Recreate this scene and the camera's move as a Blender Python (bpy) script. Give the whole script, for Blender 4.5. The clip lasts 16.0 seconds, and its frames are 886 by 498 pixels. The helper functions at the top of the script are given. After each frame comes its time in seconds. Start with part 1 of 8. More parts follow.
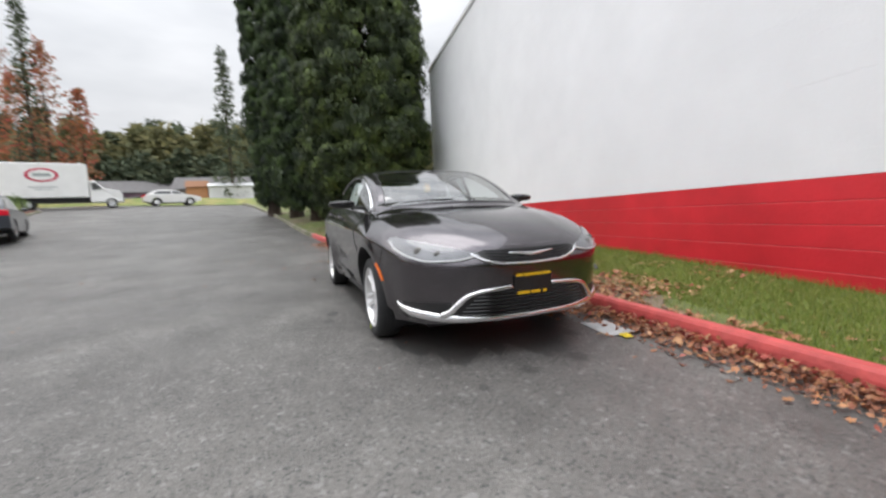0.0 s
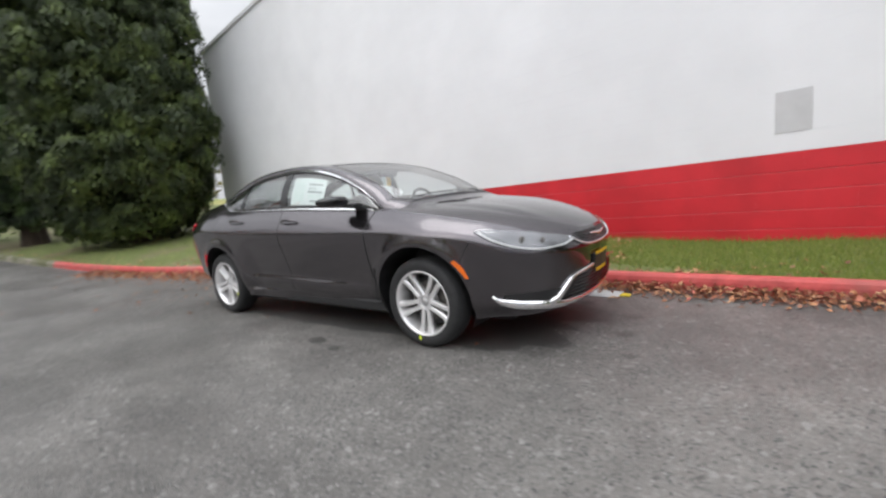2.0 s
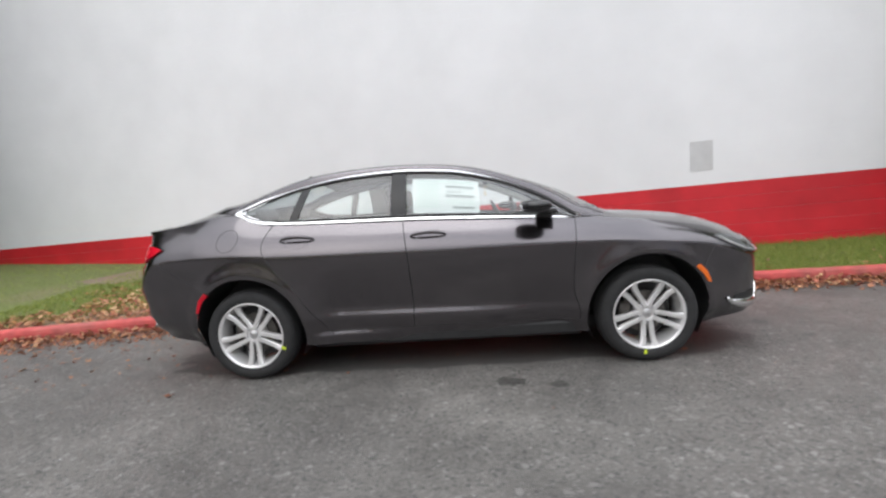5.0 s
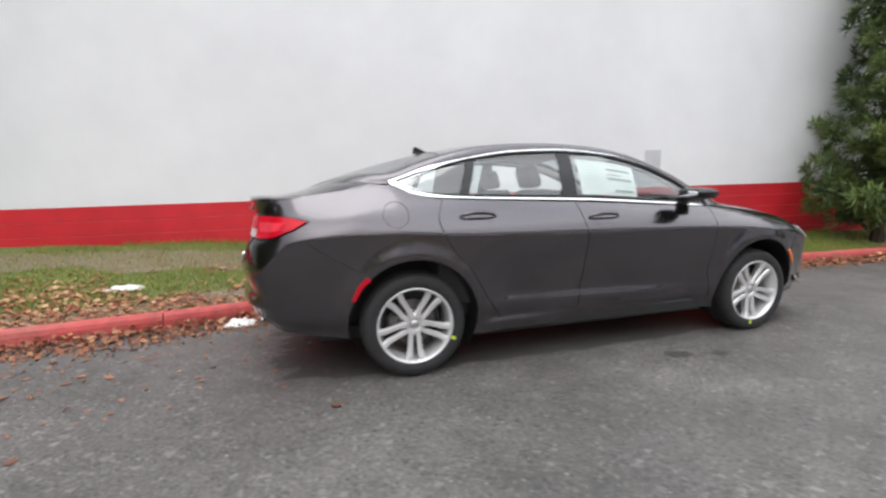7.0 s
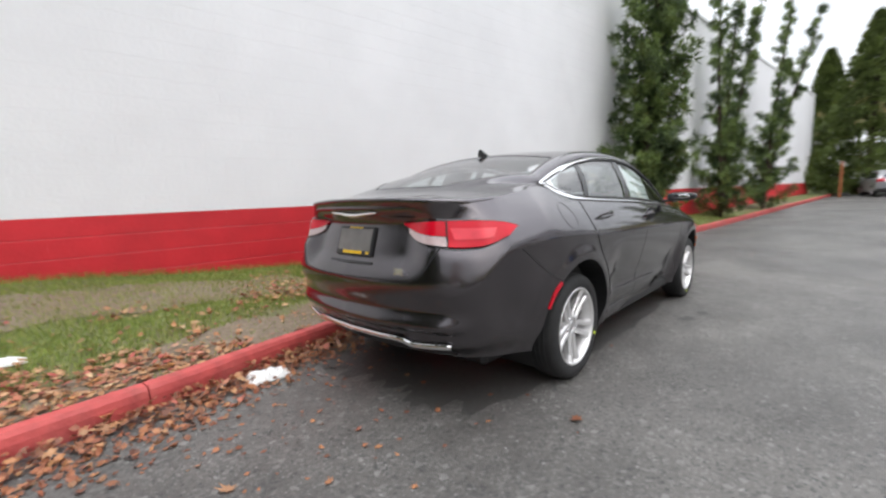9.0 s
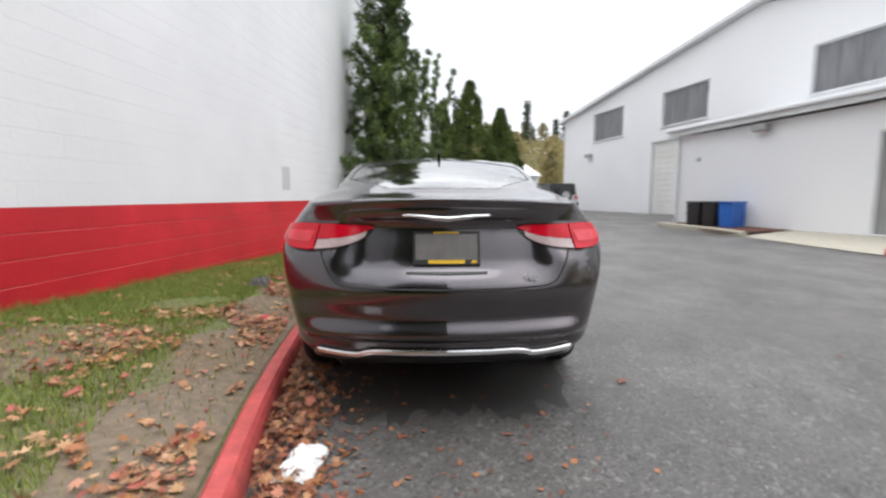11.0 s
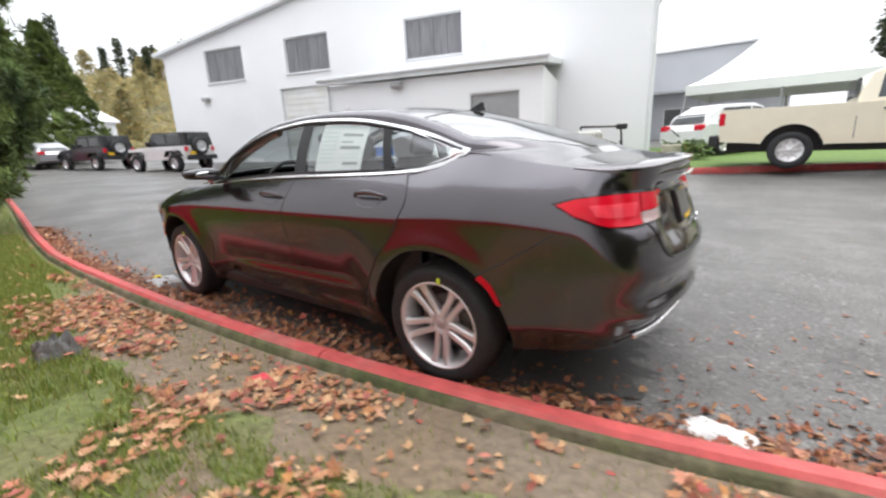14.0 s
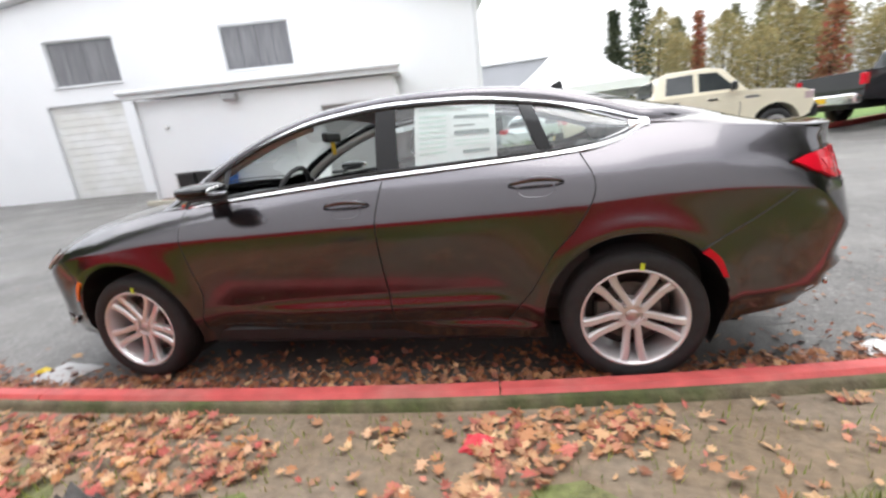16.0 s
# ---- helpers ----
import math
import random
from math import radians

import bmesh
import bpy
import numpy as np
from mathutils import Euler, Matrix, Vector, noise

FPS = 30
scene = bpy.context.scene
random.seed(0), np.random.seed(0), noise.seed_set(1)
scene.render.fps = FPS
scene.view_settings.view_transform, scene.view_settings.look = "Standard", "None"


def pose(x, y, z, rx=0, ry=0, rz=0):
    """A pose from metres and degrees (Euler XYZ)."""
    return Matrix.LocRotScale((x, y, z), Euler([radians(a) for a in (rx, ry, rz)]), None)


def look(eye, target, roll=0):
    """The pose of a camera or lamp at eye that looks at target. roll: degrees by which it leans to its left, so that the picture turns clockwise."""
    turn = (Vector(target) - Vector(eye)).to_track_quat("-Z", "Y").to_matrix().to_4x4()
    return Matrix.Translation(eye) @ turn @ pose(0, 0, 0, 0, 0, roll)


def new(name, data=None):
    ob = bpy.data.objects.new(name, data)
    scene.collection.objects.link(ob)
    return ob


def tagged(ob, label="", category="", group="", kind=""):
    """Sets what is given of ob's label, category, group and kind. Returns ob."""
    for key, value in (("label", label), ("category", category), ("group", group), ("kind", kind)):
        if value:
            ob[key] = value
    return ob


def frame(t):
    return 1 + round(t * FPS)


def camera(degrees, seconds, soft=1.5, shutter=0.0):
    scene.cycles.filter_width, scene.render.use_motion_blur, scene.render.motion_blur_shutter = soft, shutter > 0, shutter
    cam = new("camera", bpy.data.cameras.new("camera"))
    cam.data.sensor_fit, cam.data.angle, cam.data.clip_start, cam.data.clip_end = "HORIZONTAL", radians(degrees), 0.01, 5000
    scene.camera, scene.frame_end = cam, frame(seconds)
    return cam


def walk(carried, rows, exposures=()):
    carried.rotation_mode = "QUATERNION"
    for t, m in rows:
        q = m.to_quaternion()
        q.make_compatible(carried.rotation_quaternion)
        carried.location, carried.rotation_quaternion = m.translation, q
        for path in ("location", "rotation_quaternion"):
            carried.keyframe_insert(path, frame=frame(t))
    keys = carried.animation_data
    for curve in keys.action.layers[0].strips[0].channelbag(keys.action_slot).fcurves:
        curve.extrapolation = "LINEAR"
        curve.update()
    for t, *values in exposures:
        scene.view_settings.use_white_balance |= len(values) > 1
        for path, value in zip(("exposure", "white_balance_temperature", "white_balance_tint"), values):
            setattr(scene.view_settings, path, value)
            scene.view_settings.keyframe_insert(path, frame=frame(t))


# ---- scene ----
cam = camera(93.3, 16.0, soft=2.4, shutter=0.5)
PATH = [
    (0, (4.857, -0.951, 1.027), (2.927, -0.465, 0.827), -2.5),
    (0.5, (4.648, -1.417, 1.034), (2.809, -0.688, 0.739), -1.3),
    (1, (4.34, -1.938, 1.048), (2.63, -0.948, 0.734), -2.7),
    (1.5, (3.979, -2.324, 1.041), (2.397, -1.137, 0.747), -1.5),
    (2, (3.586, -2.679, 1.087), (2.223, -1.24, 0.819), -5.5),
    (2.5, (3.119, -2.915, 1.116), (1.938, -1.312, 0.921), -6.2),
    (3, (2.667, -3.19, 1.138), (1.693, -1.451, 0.971), -6.3),
    (3.5, (2.195, -3.358, 1.144), (1.388, -1.54, 0.938), -6.2),
    (4, (1.703, -3.52, 1.155), (0.984, -1.661, 0.981), -4.5),
    (6.5, (-0.94, -3.649, 1.118), (-0.72, -1.68, 0.851), -3.2),
    (7, (-1.485, -3.495, 1.129), (-1.161, -1.54, 0.858), -0.8),
    (7.5, (-2.047, -3.344, 1.123), (-1.484, -1.443, 0.861), -1.2),
    (8, (-2.574, -3.099, 1.105), (-1.804, -1.272, 0.845), -1.3),
    (8.5, (-3.098, -2.791, 1.117), (-2.06, -1.094, 0.911), -3.7),
    (9, (-3.478, -2.403, 1.101), (-2.184, -0.895, 0.872), -1.3),
    (11.5, (-4.314, 0.095, 1.089), (-2.335, -0.088, 0.865), 0.1),
    (12, (-4.169, 0.615, 1.079), (-2.25, 0.106, 0.833), 1.1),
    (12.5, (-3.939, 1.125, 1.107), (-2.16, 0.256, 0.824), 1.2),
    (13, (-3.624, 1.532, 1.097), (-1.966, 0.463, 0.767), 1.5),
    (13.5, (-3.232, 1.852, 1.153), (-1.759, 0.558, 0.757), -0.8),
    (14, (-2.864, 2.135, 1.233), (-1.541, 0.718, 0.744), -2.6),
    (14.5, (-2.407, 2.32, 1.249), (-1.217, 0.788, 0.763), -2.0),
    (15, (-1.947, 2.48, 1.227), (-1.001, 0.802, 0.687), -6.1),
    (15.5, (-1.556, 2.548, 1.195), (-0.732, 0.814, 0.635), -4.0),
    (16, (-1.267, 2.647, 1.189), (-0.621, 0.817, 0.706), -6.5),
]
walk(cam, [(t, look(eye, target, roll)) for t, eye, target, roll in PATH],
     exposures=[(0, 0.12), (2, 0.08), (4, 0.05), (7, 0.06), (9, 0.1), (11.5, 0.12), (13, 0.28), (14.5, 0.52), (16, 0.6)])

# ---- world and light ----
world = bpy.data.worlds.new("overcast_sky")
scene.world = world
world.use_nodes = True
wn, wl = world.node_tree.nodes, world.node_tree.links
wn.clear()
w_out, w_bg = wn.new("ShaderNodeOutputWorld"), wn.new("ShaderNodeBackground")
w_sky, w_hsv = wn.new("ShaderNodeTexSky"), wn.new("ShaderNodeHueSaturation")
w_sky.sky_type, w_sky.sun_disc = "NISHITA", False
w_sky.sun_elevation, w_sky.sun_rotation = radians(40), radians(200)
w_sky.air_density, w_sky.dust_density = 1.5, 5.0
w_hsv.inputs["Saturation"].default_value = 0.25
w_hsv.inputs["Value"].default_value = 0.10
w_tc, w_noise, w_ramp, w_mix = (wn.new("ShaderNodeTexCoord"), wn.new("ShaderNodeTexNoise"), wn.new("ShaderNodeValToRGB"),
                                wn.new("ShaderNodeMix"))
w_map = wn.new("ShaderNodeMapping")
w_map.inputs["Scale"].default_value = (1.0, 1.0, 3.0)
w_noise.inputs["Scale"].default_value, w_noise.inputs["Detail"].default_value = 1.6, 5.0
w_ramp.color_ramp.elements[0].position, w_ramp.color_ramp.elements[0].color = 0.34, (0.60, 0.625, 0.67, 1)
w_ramp.color_ramp.elements[1].position, w_ramp.color_ramp.elements[1].color = 0.66, (0.985, 1.0, 1.04, 1)
w_mix.data_type, w_mix.inputs["Factor"].default_value = "RGBA", 0.85
wl.new(w_tc.outputs["Generated"], w_map.inputs["Vector"])
wl.new(w_map.outputs["Vector"], w_noise.inputs["Vector"])
wl.new(w_noise.outputs["Fac"], w_ramp.inputs["Fac"])
wl.new(w_sky.outputs["Color"], w_hsv.inputs["Color"])
wl.new(w_hsv.outputs["Color"], w_mix.inputs["A"])
wl.new(w_ramp.outputs["Color"], w_mix.inputs["B"])
w_sep, w_grad, w_mul = wn.new("ShaderNodeSeparateXYZ"), wn.new("ShaderNodeMapRange"), wn.new("ShaderNodeVectorMath")
w_mul.operation = "SCALE"
w_grad.inputs["From Min"].default_value, w_grad.inputs["From Max"].default_value = 0.0, 1.0
w_grad.inputs["To Min"].default_value, w_grad.inputs["To Max"].default_value = 0.98, 3.0
wl.new(w_tc.outputs["Generated"], w_sep.inputs["Vector"])
w_pow = wn.new("ShaderNodeMath")
w_pow.operation, w_pow.use_clamp = "POWER", True
w_pow.inputs[1].default_value = 1.5
wl.new(w_sep.outputs["Z"], w_pow.inputs[0])
wl.new(w_pow.outputs["Value"], w_grad.inputs["Value"])
wl.new(w_mix.outputs["Result"], w_mul.inputs[0])
# the cloud is thinner towards +x
w_side, w_both = wn.new("ShaderNodeMapRange"), wn.new("ShaderNodeMath")
w_side.inputs["From Min"].default_value, w_side.inputs["From Max"].default_value = -1.0, 1.0
w_side.inputs["To Min"].default_value, w_side.inputs["To Max"].default_value = 0.78, 1.38
w_both.operation = "MULTIPLY"
wl.new(w_sep.outputs["X"], w_side.inputs["Value"])
wl.new(w_side.outputs["Result"], w_both.inputs[0])
wl.new(w_grad.outputs["Result"], w_both.inputs[1])
wl.new(w_both.outputs["Value"], w_mul.inputs["Scale"])
wl.new(w_mul.outputs["Vector"], w_bg.inputs["Color"])
w_bg.inputs["Strength"].default_value = 1.0
wl.new(w_bg.outputs["Background"], w_out.inputs["Surface"])

sun_data = bpy.data.lights.new("sun", "SUN")
sun_data.energy, sun_data.angle, sun_data.color = 0.8, radians(40), (1.0, 0.98, 0.95)
sun = new("sun", sun_data)
sun.matrix_world = look((-6, -4, 40), (0, 0, 0))


# ---- materials ----
def mat(name, color, rough=0.5, metal=0.0, var=0.0, scale=4.0, bump=0.0, bscale=60.0, coat=0.0, spec=0.5, second=None,
        sscale=1.2, edge=(0.42, 0.6), rvar=0.0, island=0.0, trans=0.0, stretch=(1, 1, 1), placed=False):
    """A procedural surface: base colour with fine variation, a second colour in patches, bump and roughness variation."""
    m = bpy.data.materials.new(name)
    m.use_nodes = True
    n, l = m.node_tree.nodes, m.node_tree.links
    b = n["Principled BSDF"]
    b.inputs["Roughness"].default_value, b.inputs["Metallic"].default_value = rough, metal
    b.inputs["Specular IOR Level"].default_value = spec
    b.inputs["Coat Weight"].default_value, b.inputs["Coat Roughness"].default_value = coat, 0.03
    b.inputs["Transmission Weight"].default_value = trans
    b.inputs["Base Color"].default_value = (*color, 1)
    if not (var or second or bump or rvar or island):
        return m
    tc, mp = n.new("ShaderNodeTexCoord"), n.new("ShaderNodeMapping")
    mp.inputs["Scale"].default_value = stretch
    l.new(n.new("ShaderNodeNewGeometry").outputs["Position"] if placed else tc.outputs["Object"], mp.inputs["Vector"])

    def noise_node(s, detail=4.0):
        t = n.new("ShaderNodeTexNoise")
        t.inputs["Scale"].default_value, t.inputs["Detail"].default_value = s, detail
        l.new(mp.outputs["Vector"], t.inputs["Vector"])
        return t
    rgb = n.new("ShaderNodeRGB")
    rgb.outputs[0].default_value = (*color, 1)
    src = rgb.outputs[0]
    if second:
        t, r, mx = noise_node(sscale, 5.0), n.new("ShaderNodeValToRGB"), n.new("ShaderNodeMix")
        r.color_ramp.elements[0].position, r.color_ramp.elements[1].position = edge
        mx.data_type = "RGBA"
        mx.inputs["B"].default_value = (*second, 1)
        l.new(t.outputs["Fac"], r.inputs["Fac"])
        l.new(r.outputs["Color"], mx.inputs["Factor"])
        l.new(src, mx.inputs["A"])
        src = mx.outputs["Result"]
    if var or island:
        t, mr, hs = noise_node(scale), n.new("ShaderNodeMapRange"), n.new("ShaderNodeHueSaturation")
        mr.inputs["From Min"].default_value, mr.inputs["From Max"].default_value = 0.25, 0.75
        mr.inputs["To Min"].default_value, mr.inputs["To Max"].default_value = 1 - var, 1 + var
        l.new(t.outputs["Fac"], mr.inputs["Value"])
        val = mr.outputs["Result"]
        if island:
            g, m2, mu = n.new("ShaderNodeNewGeometry"), n.new("ShaderNodeMapRange"), n.new("ShaderNodeMath")
            m2.inputs["To Min"].default_value, m2.inputs["To Max"].default_value = 1 - island, 1 + island
            mu.operation = "MULTIPLY"
            l.new(g.outputs["Random Per Island"], m2.inputs["Value"])
            l.new(m2.outputs["Result"], mu.inputs[0])
            l.new(val, mu.inputs[1])
            val = mu.outputs["Value"]
        l.new(val, hs.inputs["Value"])
        l.new(src, hs.inputs["Color"])
        src = hs.outputs["Color"]
    l.new(src, b.inputs["Base Color"])
    if rvar:
        t, mr = noise_node(sscale * 1.7), n.new("ShaderNodeMapRange")
        mr.inputs["From Min"].default_value, mr.inputs["From Max"].default_value = 0.3, 0.7
        mr.inputs["To Min"].default_value, mr.inputs["To Max"].default_value = rough - rvar, rough + rvar
        l.new(t.outputs["Fac"], mr.inputs["Value"])
        l.new(mr.outputs["Result"], b.inputs["Roughness"])
    if bump:
        t, bp = noise_node(bscale), n.new("ShaderNodeBump")
        bp.inputs["Strength"].default_value, bp.inputs["Distance"].default_value = bump, 0.01
        l.new(t.outputs["Fac"], bp.inputs["Height"])
        l.new(bp.outputs["Normal"], b.inputs["Normal"])
    return m


def ramp_mat(name, colors, rough=0.8, thin=0.0):
    """Each loose piece takes a colour of its own from a row of colours."""
    m = bpy.data.materials.new(name)
    m.use_nodes = True
    n, l = m.node_tree.nodes, m.node_tree.links
    b = n["Principled BSDF"]
    b.inputs["Roughness"].default_value = rough
    g, r = n.new("ShaderNodeNewGeometry"), n.new("ShaderNodeValToRGB")
    r.color_ramp.interpolation = "LINEAR"
    while len(r.color_ramp.elements) < len(colors):
        r.color_ramp.elements.new(0.5)
    for i, c in enumerate(colors):
        r.color_ramp.elements[i].position = i / (len(colors) - 1)
        r.color_ramp.elements[i].color = (*c, 1)
    l.new(g.outputs["Random Per Island"], r.inputs["Fac"])
    l.new(r.outputs["Color"], b.inputs["Base Color"])
    if thin > 0:
        tr, mx = n.new("ShaderNodeBsdfTranslucent"), n.new("ShaderNodeMixShader")
        mx.inputs["Fac"].default_value = thin
        l.new(r.outputs["Color"], tr.inputs["Color"])
        l.new(b.outputs["BSDF"], mx.inputs[1])
        l.new(tr.outputs["BSDF"], mx.inputs[2])
        l.new(mx.outputs["Shader"], n["Material Output"].inputs["Surface"])
    return m


def glass_mat(name, tint, clear=0.9, rough=0.0, base=0.05, curve=3.6):
    """Thin pane: see-through with a reflection that grows at a slant."""
    m = bpy.data.materials.new(name)
    m.use_nodes = True
    n, l = m.node_tree.nodes, m.node_tree.links
    n.clear()
    out, mix, tr, gl, lw = (n.new("ShaderNodeOutputMaterial"), n.new("ShaderNodeMixShader"), n.new("ShaderNodeBsdfTransparent"),
                            n.new("ShaderNodeBsdfGlossy"), n.new("ShaderNodeLayerWeight"))
    pw, ma = n.new("ShaderNodeMath"), n.new("ShaderNodeMath")
    pw.operation, ma.operation = "POWER", "MULTIPLY_ADD"
    pw.inputs[1].default_value = curve
    ma.inputs[1].default_value, ma.inputs[2].default_value = 1 - base, base
    lw.inputs["Blend"].default_value = 0.5
    tr.inputs["Color"].default_value = (*[c * clear for c in tint], 1)
    gl.inputs["Roughness"].default_value = rough
    l.new(lw.outputs["Facing"], pw.inputs[0])
    l.new(pw.outputs["Value"], ma.inputs[0])
    l.new(ma.outputs["Value"], mix.inputs["Fac"])
    l.new(tr.outputs["BSDF"], mix.inputs[1])
    l.new(gl.outputs["BSDF"], mix.inputs[2])
    l.new(mix.outputs["Shader"], out.inputs["Surface"])
    return m


M_ASPHALT = mat("asphalt_damp", (0.104, 0.0985, 0.093), 0.50, var=0.28, scale=45, bump=0.6, bscale=120, second=(0.142, 0.135, 0.126),
                sscale=0.42, rvar=0.16, edge=(0.44, 0.66))


def add_flecks(m, color, size, lo, hi):
    """Pale stone flecks in a surface, by a fine cell pattern."""
    n, l = m.node_tree.nodes, m.node_tree.links
    b = n["Principled BSDF"]
    src = b.inputs["Base Color"].links[0].from_socket
    tc, vo, r, mx = n.new("ShaderNodeTexCoord"), n.new("ShaderNodeTexVoronoi"), n.new("ShaderNodeValToRGB"), n.new("ShaderNodeMix")
    vo.inputs["Scale"].default_value = size
    r.color_ramp.elements[0].position, r.color_ramp.elements[1].position = lo, hi
    sep = n.new("ShaderNodeSeparateColor")
    mx.data_type = "RGBA"
    mx.inputs["B"].default_value = (*color, 1)
    l.new(tc.outputs["Object"], vo.inputs["Vector"])
    l.new(vo.outputs["Color"], sep.inputs["Color"])
    l.new(sep.outputs["Red"], r.inputs["Fac"])
    l.new(r.outputs["Color"], mx.inputs["Factor"])
    l.new(src, mx.inputs["A"])
    l.new(mx.outputs["Result"], b.inputs["Base Color"])


add_flecks(M_ASPHALT, (0.20, 0.195, 0.185), 95, 0.84, 1.0)
add_flecks(M_ASPHALT, (0.055, 0.055, 0.054), 70, 0.78, 1.0)
add_flecks(M_ASPHALT, (0.21, 0.205, 0.195), 38, 0.93, 1.0)


def weathered(m, scale, lo, hi, low, high, stretch=(1, 1, 1)):
    """Uneven wear: the colour drifts between two strengths in cloudy patches."""
    n, l = m.node_tree.nodes, m.node_tree.links
    b = n["Principled BSDF"]
    src = b.inputs["Base Color"].links[0].from_socket
    tc, mp, t, mr, hs = n.new("ShaderNodeTexCoord"), n.new("ShaderNodeMapping"), n.new("ShaderNodeTexNoise"), n.new("ShaderNodeMapRange"), n.new("ShaderNodeHueSaturation")
    mp.inputs["Scale"].default_value = stretch
    t.inputs["Scale"].default_value, t.inputs["Detail"].default_value, t.inputs["Roughness"].default_value = scale, 6.0, 0.62
    mr.inputs["From Min"].default_value, mr.inputs["From Max"].default_value = lo, hi
    mr.inputs["To Min"].default_value, mr.inputs["To Max"].default_value = low, high
    l.new(tc.outputs["Object"], mp.inputs["Vector"])
    l.new(mp.outputs["Vector"], t.inputs["Vector"])
    l.new(t.outputs["Fac"], mr.inputs["Value"])
    l.new(mr.outputs["Result"], hs.inputs["Value"])
    l.new(src, hs.inputs["Color"])
    l.new(hs.outputs["Color"], b.inputs["Base Color"])


weathered(M_ASPHALT, 1.1, 0.36, 0.66, 0.80, 1.20, (0.7, 1.3, 1))
weathered(M_ASPHALT, 5.5, 0.34, 0.68, 0.86, 1.14)
M_GRIT = ramp_mat("asphalt_stones", [(0.06, 0.06, 0.06), (0.12, 0.118, 0.115), (0.20, 0.195, 0.19), (0.30, 0.29, 0.28)], 0.6)
M_GRASS = mat("lawn_soil", (0.125, 0.150, 0.045), 0.9, var=0.45, scale=26, bump=0.8, bscale=45, second=(0.175, 0.145, 0.085), sscale=0.55,
              edge=(0.50, 0.66))
M_DIRT = mat("bare_soil", (0.205, 0.160, 0.115), 0.9, var=0.28, scale=22, bump=0.8, bscale=45, second=(0.19, 0.14, 0.092), sscale=2.4)
M_BLADE = ramp_mat("grass_blades", [(0.095, 0.15, 0.022), (0.19, 0.265, 0.04), (0.27, 0.345, 0.06), (0.35, 0.33, 0.11), (0.22, 0.30, 0.05)], 0.7)
M_LEAF = ramp_mat("fallen_leaves", [(0.18, 0.07, 0.038), (0.40, 0.16, 0.068), (0.48, 0.25, 0.125), (0.33, 0.165, 0.09), (0.50, 0.225, 0.07), (0.24, 0.095, 0.05), (0.45, 0.09, 0.075),
                                    (0.60, 0.40, 0.21), (0.38, 0.17, 0.085), (0.55, 0.33, 0.17), (0.44, 0.26, 0.14), (0.20, 0.08, 0.05), (0.52, 0.14, 0.11), (0.62, 0.44, 0.25)], 0.7)
M_LEAF_DARK = ramp_mat("wet_leaves", [(0.09, 0.032, 0.020), (0.28, 0.095, 0.045), (0.38, 0.155, 0.070), (0.17, 0.060, 0.034), (0.46, 0.21, 0.09), (0.31, 0.10, 0.052), (0.13, 0.052, 0.032), (0.50, 0.27, 0.13)], 0.5)
M_KERB = mat("red_kerb_paint", (0.52, 0.085, 0.08), 0.6, var=0.25, scale=9, bump=0.4, bscale=40, second=(0.40, 0.115, 0.10), sscale=2.2, edge=(0.5, 0.7))
M_CONC = mat("concrete_mossy", (0.26, 0.24, 0.19), 0.85, var=0.25, scale=12, bump=0.4, bscale=50, second=(0.12, 0.125, 0.06), sscale=1.6)
M_MOSS = mat("mossy_concrete", (0.145, 0.125, 0.078), 0.95, var=0.4, scale=14, bump=0.7, bscale=60, second=(0.075, 0.088, 0.032), sscale=3.0, edge=(0.4, 0.6))
M_CONC_PLAIN = mat("concrete_pale", (0.42, 0.39, 0.32), 0.85, var=0.15, scale=10, bump=0.3, bscale=60)
M_WALL_W = mat("white_block_paint", (0.875, 0.88, 0.90), 0.55, var=0.03, scale=1.5, bump=0.25, bscale=35, second=(0.835, 0.84, 0.86), sscale=0.4, placed=True)
M_WALL_R = mat("red_block_paint", (0.66, 0.024, 0.036), 0.45, var=0.10, scale=3, bump=0.25, bscale=35, second=(0.56, 0.02, 0.03), sscale=0.8, placed=True)
M_BLD = mat("white_render", (0.86, 0.865, 0.875), 0.6, var=0.03, scale=0.6, bump=0.2, bscale=15, second=(0.81, 0.815, 0.83), sscale=0.15)
M_TRIM = mat("trim_paint", (0.72, 0.73, 0.74), 0.5, var=0.05, scale=3)
M_ROLL = mat("roller_door_paint", (0.76, 0.76, 0.75), 0.55, var=0.05, scale=2, second=(0.70, 0.695, 0.66), sscale=0.9)
M_GREYDOOR = mat("grey_door_paint", (0.33, 0.33, 0.33), 0.5, var=0.05, scale=3)
M_DARKWIN = mat("dark_glazing", (0.16, 0.16, 0.17), 0.25, var=0.15, scale=2.5, stretch=(3, 3, 0.4), second=(0.20, 0.20, 0.21), sscale=1.2)
M_BLACK = mat("black_plastic", (0.018, 0.018, 0.019), 0.45, var=0.2, scale=20)
M_BLACKGLOSS = mat("black_gloss", (0.01, 0.01, 0.011), 0.12)
M_RUBBER = mat("tyre_rubber", (0.022, 0.022, 0.023), 0.75, var=0.25, scale=25, bump=0.2, bscale=90)
M_PAINT = mat("granite_metallic_paint", (0.106, 0.097, 0.106), 0.215, metal=0.965, coat=1.0, var=0.10, scale=700)
M_PAINT.node_tree.nodes["Principled BSDF"].inputs["Coat IOR"].default_value = 1.5
M_PAINT.node_tree.nodes["Principled BSDF"].inputs["Coat Roughness"].default_value = 0.06
M_PAINT.node_tree.nodes["Principled BSDF"].inputs["Specular Tint"].default_value = (0.6, 0.6, 0.6, 1)
